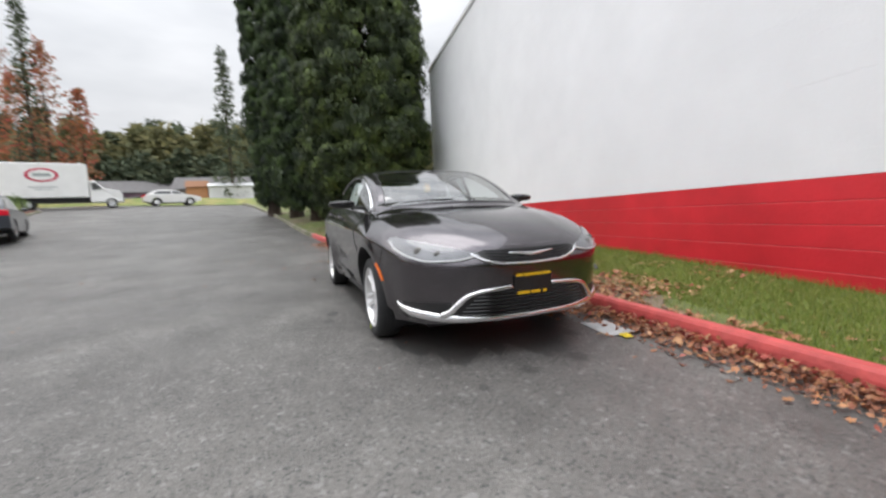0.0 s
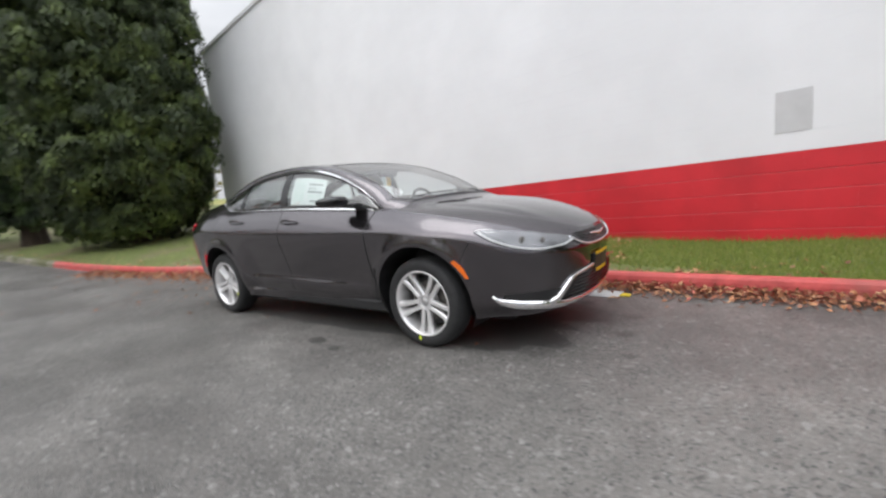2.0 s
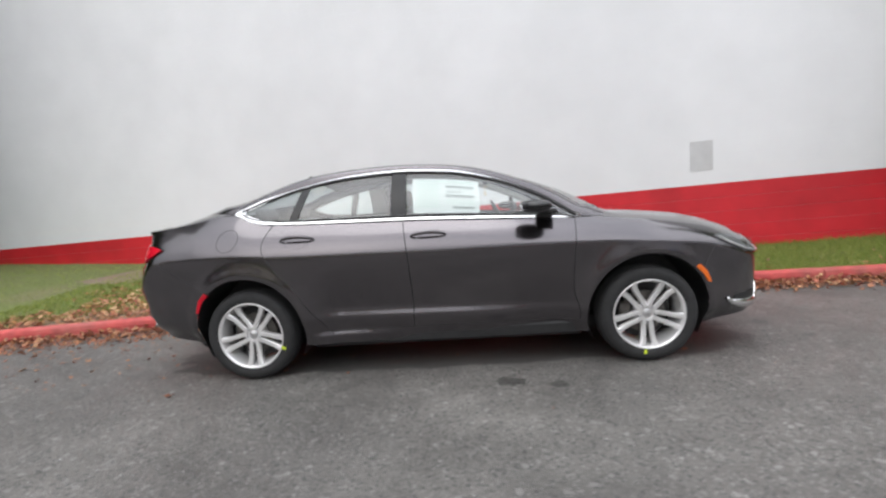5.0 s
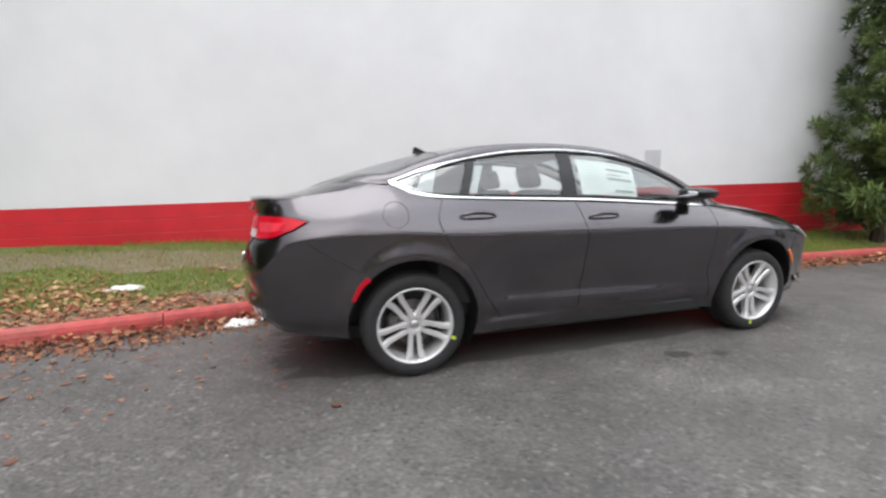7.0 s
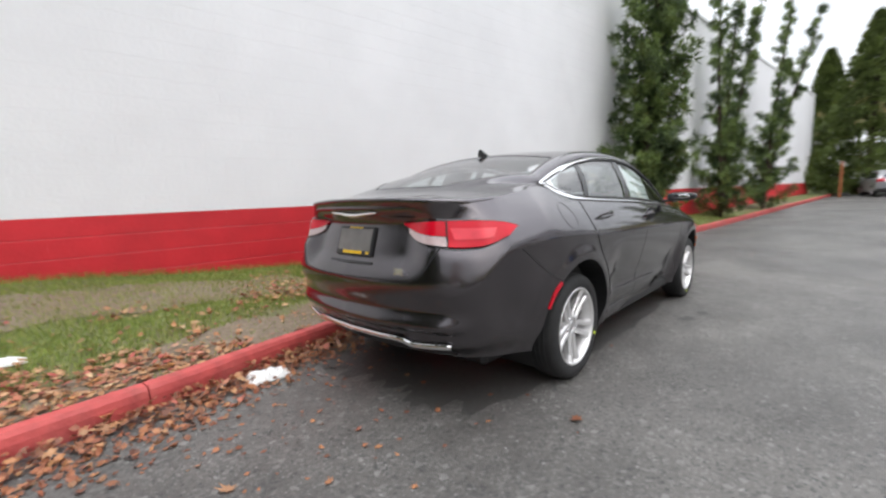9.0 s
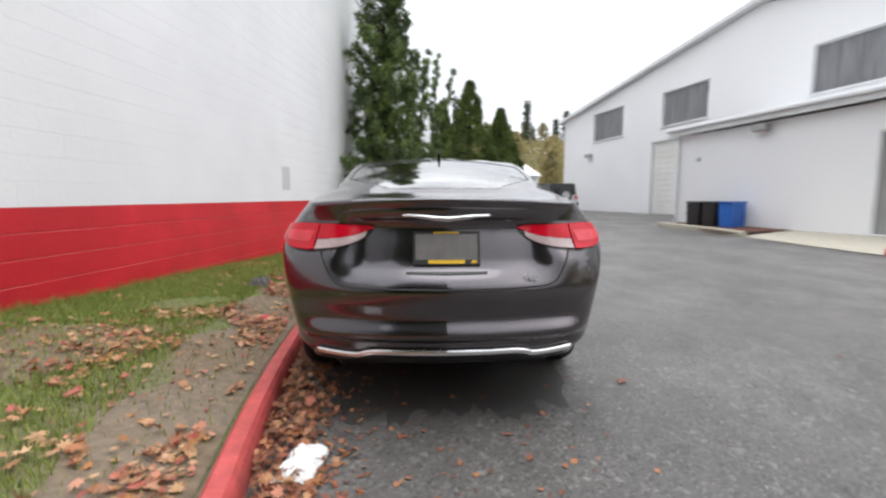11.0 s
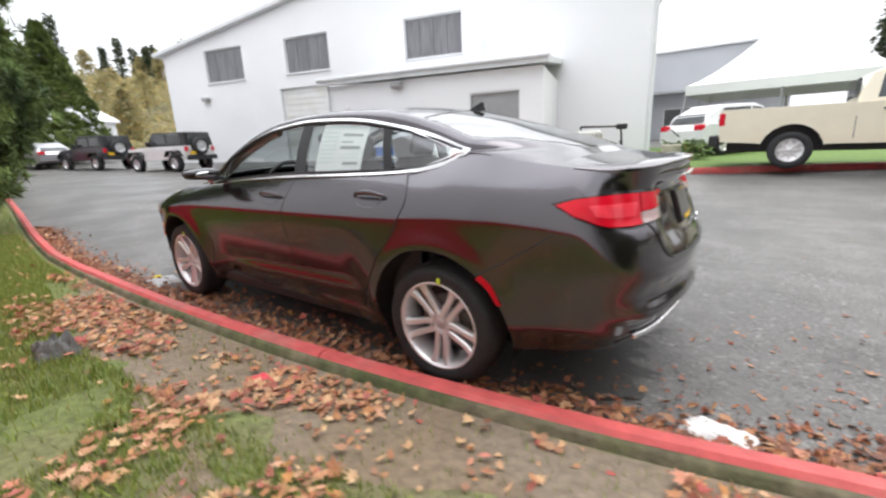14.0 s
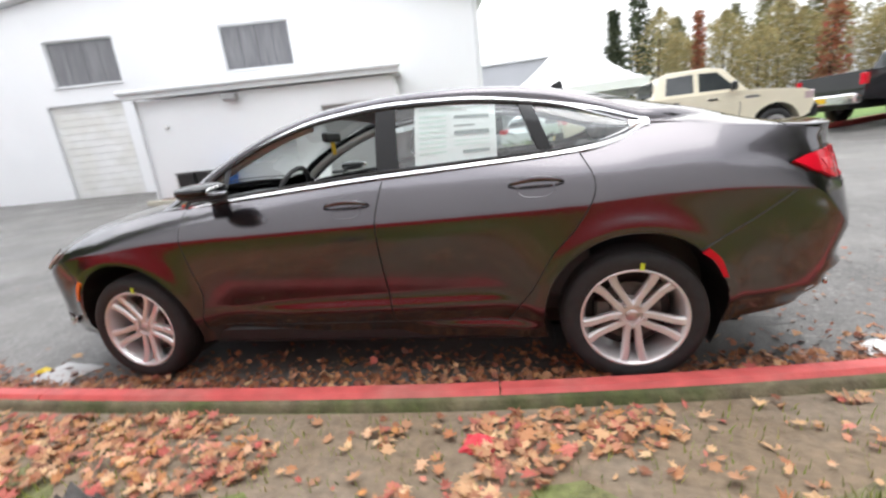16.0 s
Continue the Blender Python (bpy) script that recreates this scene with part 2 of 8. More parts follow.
M_CHROME = mat("chrome", (0.90, 0.90, 0.91), 0.16, metal=1.0)
M_SATIN = mat("satin_silver", (0.66, 0.66, 0.67), 0.28, metal=0.9)
M_ALLOY = mat("alloy_silver", (0.80, 0.79, 0.79), 0.34, metal=0.6, coat=0.4)
M_IRON = mat("brake_iron", (0.16, 0.15, 0.14), 0.5, metal=0.8, var=0.2, scale=20)
M_GLASS = glass_mat("car_glass", (0.89, 0.96, 0.95), 0.98, base=0.16)
M_SCREEN = glass_mat("screen_glass", (0.84, 0.91, 0.90), 0.96, base=0.20, curve=2.9)
M_GLASS_CLEAR = glass_mat("clear_lens", (0.95, 0.96, 0.97), 0.95)
M_REDLENS = mat("red_lens", (0.60, 0.006, 0.022), 0.14, spec=0.35, var=0.12, scale=9)
M_REDBAND = mat("red_lens_band", (0.78, 0.05, 0.075), 0.10, spec=0.5, var=0.15, scale=14)
M_AMBER = mat("amber_lens", (0.85, 0.16, 0.01), 0.15, coat=0.6)
M_CLEARLENS = mat("pale_lens", (0.55, 0.42, 0.42), 0.12, coat=1.0, var=0.1, scale=40)
M_INTERIOR = mat("dark_cabin_trim", (0.05, 0.05, 0.052), 0.7, var=0.1, scale=30)
M_SEAT = mat("grey_seat_cloth", (0.11, 0.107, 0.105), 0.85, var=0.15, scale=60)
M_LINER = mat("pale_headliner", (0.42, 0.40, 0.37), 0.9)
M_PAPER = mat("paper_white", (0.80, 0.80, 0.79), 0.7, var=0.05, scale=15)
M_INK = mat("print_grey", (0.30, 0.33, 0.32), 0.8)
M_GREENINK = mat("print_green", (0.62, 0.72, 0.66), 0.8)
M_YELLOW = mat("yellow_plastic", (0.78, 0.48, 0.015), 0.5)
M_LIME = mat("lime_sticker", (0.62, 0.75, 0.04), 0.5)
M_BARK = mat("bark", (0.05, 0.035, 0.025), 0.95, var=0.4, scale=14, bump=0.8, bscale=25, stretch=(1, 1, 0.3))


# ---- building blocks ----
def link(name, bm, material, parent=None, label="", smooth=False, mats=None):
    me = bpy.data.meshes.new(name)
    bm.to_mesh(me)
    bm.free()
    for q in (mats or [material]):
        me.materials.append(q)
    if smooth:
        me.polygons.foreach_set("use_smooth", [True] * len(me.polygons))
    ob = new(name, me)
    if parent:
        ob.parent = parent
    if label:
        ob["label"] = label
    return ob


def part(name, bm, material, parent, label="", smooth=False):
    return link(name, bm, material, parent, label, smooth)


def raw(name, verts, faces, material, parent=None, label="", smooth=False):
    me = bpy.data.meshes.new(name)
    me.from_pydata([tuple(v) for v in verts], [], faces)
    me.update()
    me.materials.append(material)
    if smooth:
        me.polygons.foreach_set("use_smooth", [True] * len(me.polygons))
    ob = new(name, me)
    if parent:
        ob.parent = parent
    if label:
        ob["label"] = label
    return ob


def empty(name, m=None, **tags):
    ob = new(name)
    ob.matrix_basis = m or Matrix()
    return tagged(ob, **tags)


def box(bm, x0, y0, z0, x1, y1, z1, bevel=0.0, seg=1, m=None):
    r = bmesh.ops.create_cube(bm, size=1)
    vs = r["verts"]
    bmesh.ops.scale(bm, vec=(x1 - x0, y1 - y0, z1 - z0), verts=vs)
    bmesh.ops.translate(bm, vec=((x0 + x1) / 2, (y0 + y1) / 2, (z0 + z1) / 2), verts=vs)
    if bevel:
        es = list({e for v in vs for e in v.link_edges})
        g = bmesh.ops.bevel(bm, geom=es, offset=bevel, segments=seg, affect="EDGES", profile=0.5)
        vs = list({v for f in g["faces"] for v in f.verts} | {v for v in vs if v.is_valid})
    if m:
        bmesh.ops.transform(bm, matrix=m, verts=vs)
    return vs


def boxed(*a, bevel=0.01, seg=1, m=None):
    bm = bmesh.new()
    box(bm, *a, bevel=bevel, seg=seg, m=m)
    return bm


def cyl(bm, r, h, m=None, seg=24, r2=None):
    g = bmesh.ops.create_cone(bm, cap_ends=True, segments=seg, radius1=r, radius2=r if r2 is None else r2, depth=h)
    if m:
        bmesh.ops.transform(bm, matrix=m, verts=g["verts"])
    return g["verts"]


def tube(bm, pts, r, seg=8, closed=False, flat=1.0, up=None):
    """A tube along a line of points; r a number or one for each point."""
    pts = [Vector(p) for p in pts]
    n, rings = len(pts), []
    for i, p in enumerate(pts):
        a = pts[(i - 1) % n] if closed or i else pts[0]
        b = pts[(i + 1) % n] if closed or i < n - 1 else pts[-1]
        t = (b - a).normalized()
        u = (up or (Vector((0, 0, 1)) if abs(t.z) < 0.9 else Vector((1, 0, 0))))
        s = t.cross(u).normalized()
        u = s.cross(t).normalized()
        rr = r[i] if isinstance(r, (list, tuple)) else r
        rings.append([bm.verts.new(p + (s * math.cos(k * 2 * math.pi / seg) * flat + u * math.sin(k * 2 * math.pi / seg)) * rr)
                      for k in range(seg)])
    for i in range(n if closed else n - 1):
        a, b = rings[i], rings[(i + 1) % n]
        for k in range(seg):
            bm.faces.new((a[k], a[(k + 1) % seg], b[(k + 1) % seg], b[k]))
    if not closed:
        bm.faces.new(rings[0][::-1])
        bm.faces.new(rings[-1])
    return bm


def lathe(profile, seg=48, axis="y"):
    """A turned body: profile of (radius, offset along the axis)."""
    bm = bmesh.new()
    rings = []
    for r, h in profile:
        rings.append([bm.verts.new((r * math.cos(a), h, r * math.sin(a)) if axis == "y" else (r * math.cos(a), r * math.sin(a), h))
                      for a in (2 * math.pi * k / seg for k in range(seg))])
    for a, b in zip(rings, rings[1:]):
        for k in range(seg):
            bm.faces.new((a[k], a[(k + 1) % seg], b[(k + 1) % seg], b[k]))
    return bm


def pchip(xs, ys):
    """A smooth curve through points that overshoots nowhere."""
    xs, ys = np.array(xs, float), np.array(ys, float)
    if xs[0] > xs[-1]:
        xs, ys = xs[::-1], ys[::-1]
    h, d = np.diff(xs), np.diff(ys) / np.diff(xs)
    m = np.zeros(len(xs))
    m[0], m[-1] = d[0], d[-1]
    for i in range(1, len(xs) - 1):
        if d[i - 1] * d[i] > 0:
            w1, w2 = 2 * h[i] + h[i - 1], h[i] + 2 * h[i - 1]
            m[i] = (w1 + w2) / (w1 / d[i - 1] + w2 / d[i])

    def f(x):
        x = min(max(x, xs[0]), xs[-1])
        i = min(max(int(np.searchsorted(xs, x)) - 1, 0), len(xs) - 2)
        t = (x - xs[i]) / h[i]
        return float((2 * t**3 - 3 * t**2 + 1) * ys[i] + (t**3 - 2 * t**2 + t) * h[i] * m[i] + (3 * t**2 - 2 * t**3) * ys[i + 1]
                     + (t**3 - t**2) * h[i] * m[i + 1])
    return f


def sstep(a, b, x):
    t = min(max((x - a) / (b - a), 0), 1)
    return t * t * (3 - 2 * t)


# ---- ground ----
def ramp(t, soft=2.0, top=40.0):
    t = min(max(t, 0), top)
    return t * t / (t + soft)


def ground_z(x, y):
    return 0.032 * ramp(-y - 2.5, 2, 20) + 0.03 * ramp(x - 4, 2, 40) + 0.062 * ramp(-x - 6, 3, 34)


KERB_X = [-60, -40, -30, -20, -12, -9, -6.4, -4.4, -3.1, -2.4, -1.3, -0.4, 1, 2.1, 3.2, 4.4, 7, 9, 14, 20, 32, 60]
KERB_Y = [-16, -9.5, -6.6, -4.0, -2.2, -1.4, -0.6, 0.0, 0.36, 0.59, 0.88, 1.07, 1.30, 1.44, 1.57, 1.66, 1.70, 1.69, 1.72, 1.8, 1.9, 2.0]
kerb_y = pchip(KERB_X, KERB_Y)
WALL_Y, WALL_X0, WALL_X1 = 3.1, -12.3, 34.0


def wall_tilt(x):
    return 0.0195 * x


grass_wall = pchip([-40, -14, -8, -6.5, -4, -1.2, 0, 1.4, 2.6, 4.9, 9, 14, 34, 60],
                   [0.4, 0.42, 0.48, 0.46, 0.42, 0.27, 0.25, 0.22, 0.19, 0.24, 0.22, 0.2, 0.2, 0.2])


def lawn_z(x, y):
    k = kerb_y(x) + 0.15
    t = min(max((y - k) / (WALL_Y - k), 0), 1.6)
    d = max(0, y - k)
    base = ground_z(x, 0) + 0.065 + 0.06 * min(1, d / 0.7)
    n = (noise.noise((x * 0.9, y * 0.9, 0)) * 0.02 + noise.noise((x * 4, y * 4, 5)) * 0.008) * min(1, d * 3)
    return base + (grass_wall(x) - 0.125) * t**1.2 + n


def spaced(*stops):
    out = []
    for a, b, d in stops:
        k = max(1, round((b - a) / d))
        out += [a + (b - a) * i / k for i in range(k)]
    return out + [stops[-1][1]]


gx = spaced((-800, -90, 180), (-90, -30, 6), (-30, 30, 1.5), (30, 90, 6), (90, 800, 180))
gy = spaced((-800, -60, 180), (-60, -20, 5), (-20, 3, 1.0), (3, 60, 6), (60, 800, 180))
verts = [(x, y, ground_z(x, y) - (0.03 if y > kerb_y(x) + 0.05 else 0)) for x in gx for y in gy]
faces = [(i * len(gy) + j, (i + 1) * len(gy) + j, (i + 1) * len(gy) + j + 1, i * len(gy) + j + 1) for i in range(len(gx) - 1) for j in range(len(gy) - 1)]
tagged(raw("ground", verts, faces, M_ASPHALT, smooth=True), label="damp dark grey asphalt with pale worn patches", category="ground", kind="structure")

# lawn between kerb and wall
lx = spaced((-60, -16, 1.5), (-16, -6, 0.5), (-6, 8, 0.2), (8, 20, 0.6), (20, 60, 2))
lv, lf, LN = [], [], 18
for x in lx:
    y0 = kerb_y(x) + 0.13
    y1 = WALL_Y + (0.05 if WALL_X0 < x < WALL_X1 else 4.5)
    for j in range(LN + 1):
        y = y0 + (y1 - y0) * j / LN
        lv.append((x, y, lawn_z(x, y)))
lf = [(i * (LN + 1) + j, (i + 1) * (LN + 1) + j, (i + 1) * (LN + 1) + j + 1, i * (LN + 1) + j + 1) for i in range(len(lx) - 1) for j in range(LN)]
tagged(raw("lawn", lv, lf, M_GRASS, smooth=True), label="thin green lawn with bare soil patches beside the kerb", category="lawn", kind="structure")


def kerb_run(name, pts, width, height, material, label, zfun, seglen=2.4, back=None):
    """A kerb of cast lengths along a line, with rounded edges and narrow joints."""
    thing = empty(name, label=label, category="kerb", kind="structure")
    dense, acc = [Vector((*pts[0], 0))], 0
    for a, b in zip(pts, pts[1:]):
        a, b = Vector((*a, 0)), Vector((*b, 0))
        k = max(1, int((b - a).length / 0.2))
        dense += [a.lerp(b, (i + 1) / k) for i in range(k)]
    run, start = 0, 0
    cuts = [0]
    for i in range(1, len(dense)):
        run += (dense[i] - dense[i - 1]).length
        if run > seglen:
            cuts.append(i)
            run = 0
    if cuts[-1] != len(dense) - 1:
        cuts.append(len(dense) - 1)
    prof = [(0, -0.12), (0.004, height * 0.55), (0.012, height - 0.022), (0.028, height), (width - 0.02, height + 0.004), (width, height - 0.015), (width, -0.12)]
    for c0, c1 in zip(cuts, cuts[1:]):
        bm, rings = bmesh.new(), []
        for i in range(c0, c1 + 1):
            t = (dense[min(i + 1, len(dense) - 1)] - dense[max(i - 1, 0)]).normalized()
            nrm = Vector((-t.y, t.x, 0))
            p = dense[i].copy()
            if i == c0:
                p += t * 0.004
            if i == c1:
                p -= t * 0.004
            z = zfun(p.x, p.y)
            rings.append([bm.verts.new(p + nrm * a + Vector((0, 0, z + h + 0.003 * noise.noise((p.x * 3, h * 9, 1))))) for a, h in prof])
        for r0, r1 in zip(rings, rings[1:]):
            for k in range(len(prof) - 1):
                bm.faces.new((r0[k], r0[k + 1], r1[k + 1], r1[k]))
        bm.faces.new(rings[0])
        bm.faces.new(rings[-1][::-1])
        bmesh.ops.recalc_face_normals(bm, faces=bm.faces)
        ob = part("kerb_length", bm, material, thing)
        if back:
            bm, rings = bmesh.new(), []
            for i in range(c0, c1 + 1):
                t = (dense[min(i + 1, len(dense) - 1)] - dense[max(i - 1, 0)]).normalized()
                nrm = Vector((-t.y, t.x, 0))
                z = zfun(dense[i].x, dense[i].y)
                w = 0.012 * noise.noise((dense[i].x * 2.5, dense[i].y, 7))
                rings.append([bm.verts.new(dense[i] + nrm * (width + a) + Vector((0, 0, z + h))) for a, h in ((0.001, -0.1), (0.001, height - 0.014), (0.02 + w, height - 0.03 + w), (0.05 + w, height - 0.085), (0.055, -0.1))])
            for r0, r1 in zip(rings, rings[1:]):
                for k in range(4):
                    bm.faces.new((r0[k], r0[k + 1], r1[k + 1], r1[k]))
            bmesh.ops.recalc_face_normals(bm, faces=bm.faces)
            part("kerb_back", bm, back, ob, "mossy unpainted concrete back of the kerb", smooth=True)
    return thing


kx = [x for x in spaced((-10.5, 34, 0.3))]
kerb_run("kerb_wall_side", [(x, kerb_y(x)) for x in kx], 0.112, 0.13, M_KERB, "red-painted concrete kerb, chipped, mossy on its lawn side", ground_z, back=M_MOSS)
kx = [x for x in spaced((-44, -10.5, 0.5))]
kerb_run("kerb_plain", [(x, kerb_y(x)) for x in kx], 0.15, 0.13, M_CONC, "unpainted grey concrete kerb along the lawn", ground_z, 3.0)


# ---- block wall with the red band ----
block_wall = empty("wall_north", label="tall block wall painted white above a red band, on the lawn", category="wall", kind="structure")
COURSE, BLOCK = 0.2032, 0.4064
BAND_TOP = 1.095
WALL_TOP = 6.75


def wall_shear(me):
    for v in me.vertices:
        v.co.z += wall_tilt(v.co.x)


bm = bmesh.new()
box(bm, WALL_X0 + 0.02, WALL_Y + 0.045, -0.6, WALL_X1, WALL_Y + 0.30, WALL_TOP - 0.03, bevel=0)
for k in range(60):
    bmesh.ops.bisect_plane(bm, geom=bm.verts[:] + bm.edges[:] + bm.faces[:], plane_co=(WALL_X0 + 0.8 * (k + 1), 0, 0), plane_no=(1, 0, 0))
core = part("wall_core", bm, M_WALL_W, block_wall)
wall_shear(core.data)
bm = bmesh.new()
box(bm, WALL_X0 - 0.05, WALL_Y - 0.04, WALL_TOP - 0.03, WALL_X1, WALL_Y + 0.36, WALL_TOP + 0.09, bevel=0.01)
cap = part("coping", bm, M_TRIM, block_wall)
cap.data.transform(Matrix(((1, 0, 0, 0), (0, 1, 0, 0), (0.0195, 0, 1, 0), (0, 0, 0, 1))))
# end wall that closes the building
part("end_wall", boxed(WALL_X0, WALL_Y + 0.30, -0.6, WALL_X0 + 0.3, WALL_Y + 22, WALL_TOP - 0.3, bevel=0.01), M_WALL_W, block_wall)
part("end_wall", boxed(WALL_X1 - 0.3, WALL_Y + 0.30, -0.6, WALL_X1, WALL_Y + 22, WALL_TOP - 0.1, bevel=0.01), M_WALL_W, block_wall)

# ---- opposite building ----
ANG = 21.5
BU = Matrix.Translation((2.3, -16.85, 0)) @ Matrix.Rotation(radians(ANG), 4, "Z")


def wall_with_holes(bm, w, h, t, holes, z0=-0.4, u_start=0.0):
    """A wall from 0 to w, its face at y = 0 and thickness t behind it, with openings (u0, z0, u1, z1)."""
    us = sorted({u_start, w, *[q for o in holes for q in (o[0], o[2])]})
    for a, b in zip(us, us[1:]):
        mid = (a + b) / 2
        cuts = sorted([(o[1], o[3]) for o in holes if o[0] < mid < o[2]])
        z = z0
        for c0, c1 in cuts:
            if c0 > z + 0.01:
                box(bm, a, -t, z, b, 0, c0)
            z = c1
        if h > z + 0.01:
            box(bm, a, -t, z, b, 0, h)
    bmesh.ops.remove_doubles(bm, verts=bm.verts, dist=0.0005)


warehouse = empty("warehouse", BU, label="white gabled workshop building with high dark windows and a roller door", category="building")
W_WIN = [(8.5, 5.17, 11.35, 6.93), (15.65, 5.2, 18.4, 6.95), (21.35, 5.22, 24.15, 6.97)]
W_ROLL = (15.9, 0.4, 19.0, 4.5)
bm = bmesh.new()
wall_with_holes(bm, 27.5, 7.0, 0.3, W_WIN + [W_ROLL], u_start=0.55)
part("wall", bm, M_BLD, warehouse)
bm = bmesh.new()
gv = [bm.verts.new(p) for p in ((0.55, 0, 7.0), (27.5, 0, 7.0), (13.45, 0, 9.25), (0.55, -0.3, 7.0), (27.5, -0.3, 7.0), (13.45, -0.3, 9.25))]
for f in ((0, 1, 2), (5, 4, 3), (0, 2, 5, 3), (1, 4, 5, 2), (0, 3, 4, 1)):
    bm.faces.new([gv[i] for i in f])
part("gable", bm, M_BLD, warehouse)
part("side_wall", boxed(0.55, -28, -0.4, 0.85, -0.31, 6.9), M_BLD, warehouse)
part("side_wall", boxed(27.2, -28, -0.4, 27.5, -0.31, 6.9), M_BLD, warehouse)
part("back_wall", boxed(0.85, -28, -0.4, 27.2, -27.7, 6.9), M_BLD, warehouse)
for a, b in (((0.15, 7.06), (13.45, 9.28)), ((13.45, 9.28), (27.95, 6.96))):
    bm = bmesh.new()
    rv = [bm.verts.new(p) for y in (0.35, -28.3) for p in ((a[0], y, a[1]), (b[0], y, b[1]), (b[0], y, b[1] + 0.22), (a[0], y, a[1] + 0.22))]
    for f in ((0, 1, 2, 3), (7, 6, 5, 4), (0, 4, 5, 1), (1, 5, 6, 2), (2, 6, 7, 3), (3, 7, 4, 0)):
        bm.faces.new([rv[i] for i in f])
    bmesh.ops.bevel(bm, geom=bm.edges[:], offset=0.02, segments=1, affect="EDGES")
    part("roof", bm, M_TRIM, warehouse)


def window(parent, o, panes):
    u0, z0, u1, z1 = o
    win = part("window", boxed(u0 + 0.01, -0.22, z0 + 0.01, u1 - 0.01, -0.16, z1 - 0.01, bevel=0.004), M_BLACK, parent)
    n = panes
    for i in range(n):
        a = u0 + 0.06 + (u1 - u0 - 0.12) * i / n
        b = u0 + 0.06 + (u1 - u0 - 0.12) * (i + 1) / n
        part("pane", boxed(a + 0.012, -0.158, z0 + 0.06, b - 0.012, -0.15, z1 - 0.06, bevel=0.002), M_DARKWIN, win)
    for bx in ((u0 + 0.002, z0 + 0.002, u1 - 0.002, z0 + 0.05), (u0 + 0.002, z1 - 0.05, u1 - 0.002, z1 - 0.002),
               (u0 + 0.002, z0 + 0.05, u0 + 0.05, z1 - 0.05), (u1 - 0.05, z0 + 0.05, u1 - 0.002, z1 - 0.05)):
        part("frame", boxed(bx[0], -0.159, bx[1], bx[2], -0.10, bx[3], bevel=0.006), M_TRIM, win)
    part("sill", boxed(u0 - 0.05, 0.003, z0 - 0.07, u1 + 0.05, 0.08, z0 - 0.01, bevel=0.008), M_TRIM, win)


for o in W_WIN:
    window(warehouse, o, 4)


def roller(parent, o, material, slats, name="roller_door", frame_mat=M_TRIM):
    u0, z0, u1, z1 = o
    door = part(name, boxed(u0 + 0.005, -0.2, z0, u1 - 0.005, -0.17, z1 - 0.005, bevel=0.003), material, parent)
    h = (z1 - z0) / slats
    for i in range(slats):
        part("slat", boxed(u0 + 0.05, -0.168, z0 + h * i + 0.006, u1 - 0.05, -0.135, z0 + h * (i + 1) - 0.006, bevel=0.012), material, door)
    part("jamb", boxed(u0 + 0.003, -0.165, z0, u0 + 0.045, -0.02, z1 - 0.05, bevel=0.005), frame_mat, door)
    part("jamb", boxed(u1 - 0.045, -0.165, z0, u1 - 0.003, -0.02, z1 - 0.05, bevel=0.005), frame_mat, door)
    part("lintel", boxed(u0 + 0.003, -0.165, z1 - 0.048, u1 - 0.003, -0.02, z1 - 0.003, bevel=0.005), frame_mat, door)
    return door


roller(warehouse, W_ROLL, M_ROLL, 14)


def wall_lamp(m):
    lamp = empty("wall_lamp", m, label="small grey wall lamp box under the eaves", category="lamp", group="wall lamps on the white building")
    part("bracket", boxed(-0.08, 0.004, -0.08, 0.08, 0.04, 0.08), M_GREYDOOR, lamp)
    bm = bmesh.new()
    box(bm, -0.22, 0.041, -0.10, 0.22, 0.30, 0.10, bevel=0.03, seg=2)
    part("housing", bm, M_GREYDOOR, lamp, smooth=False)
    part("lens", boxed(-0.18, 0.06, -0.125, 0.18, 0.27, -0.102), M_CLEARLENS, lamp)
    return lamp


wall_lamp(BU @ pose(24.4, 0, 4.35))
part("gutter_pipe", tube(bmesh.new(), [(0.70, 0.06, 0.2), (0.70, 0.06, 6.9)], 0.05), M_TRIM, warehouse)
part("vent_stack", boxed(7.4, 0.003, 4.75, 7.65, 0.06, 5.6), M_TRIM, warehouse)

AN = Matrix.Translation((4.47, -11.27, 0)) @ Matrix.Rotation(radians(ANG), 4, "Z")
annex = empty("annex", AN, label="low white lean-to annex with a grey steel door", category="building")
bm = bmesh.new()
A_DOOR = (0.98, 0.36, 2.80, 2.93)
wall_with_holes(bm, 8.8, 3.62, 0.22, [A_DOOR], u_start=0.2)
part("wall", bm, M_BLD, annex)
part("side_wall", boxed(0.2, -4.38, -0.3, 0.42, -0.221, 3.6), M_BLD, annex)
part("side_wall", boxed(8.58, -4.38, -0.3, 8.8, -0.221, 3.6), M_BLD, annex)
bm = bmesh.new()
rv = [bm.verts.new(p) for x in (0.02, 9.0) for p in ((x, 0.22, 3.66), (x, -4.38, 4.25), (x, -4.38, 4.43), (x, 0.22, 3.86))]
for f in ((0, 1, 2, 3), (7, 6, 5, 4), (0, 4, 5, 1), (1, 5, 6, 2), (2, 6, 7, 3), (3, 7, 4, 0)):
    bm.faces.new([rv[i] for i in f])
part("roof", bm, M_TRIM, annex)
part("fascia", boxed(0.0, 0.224, 3.64, 9.02, 0.30, 3.90, bevel=0.02), M_TRIM, annex)
part("gutter", boxed(-0.05, 0.304, 3.80, 9.06, 0.40, 3.93, bevel=0.03), M_TRIM, annex)
roller(annex, A_DOOR, M_GREYDOOR, 1, name="steel_door")
wall_lamp(AN @ pose(5.6, 0, 3.45))
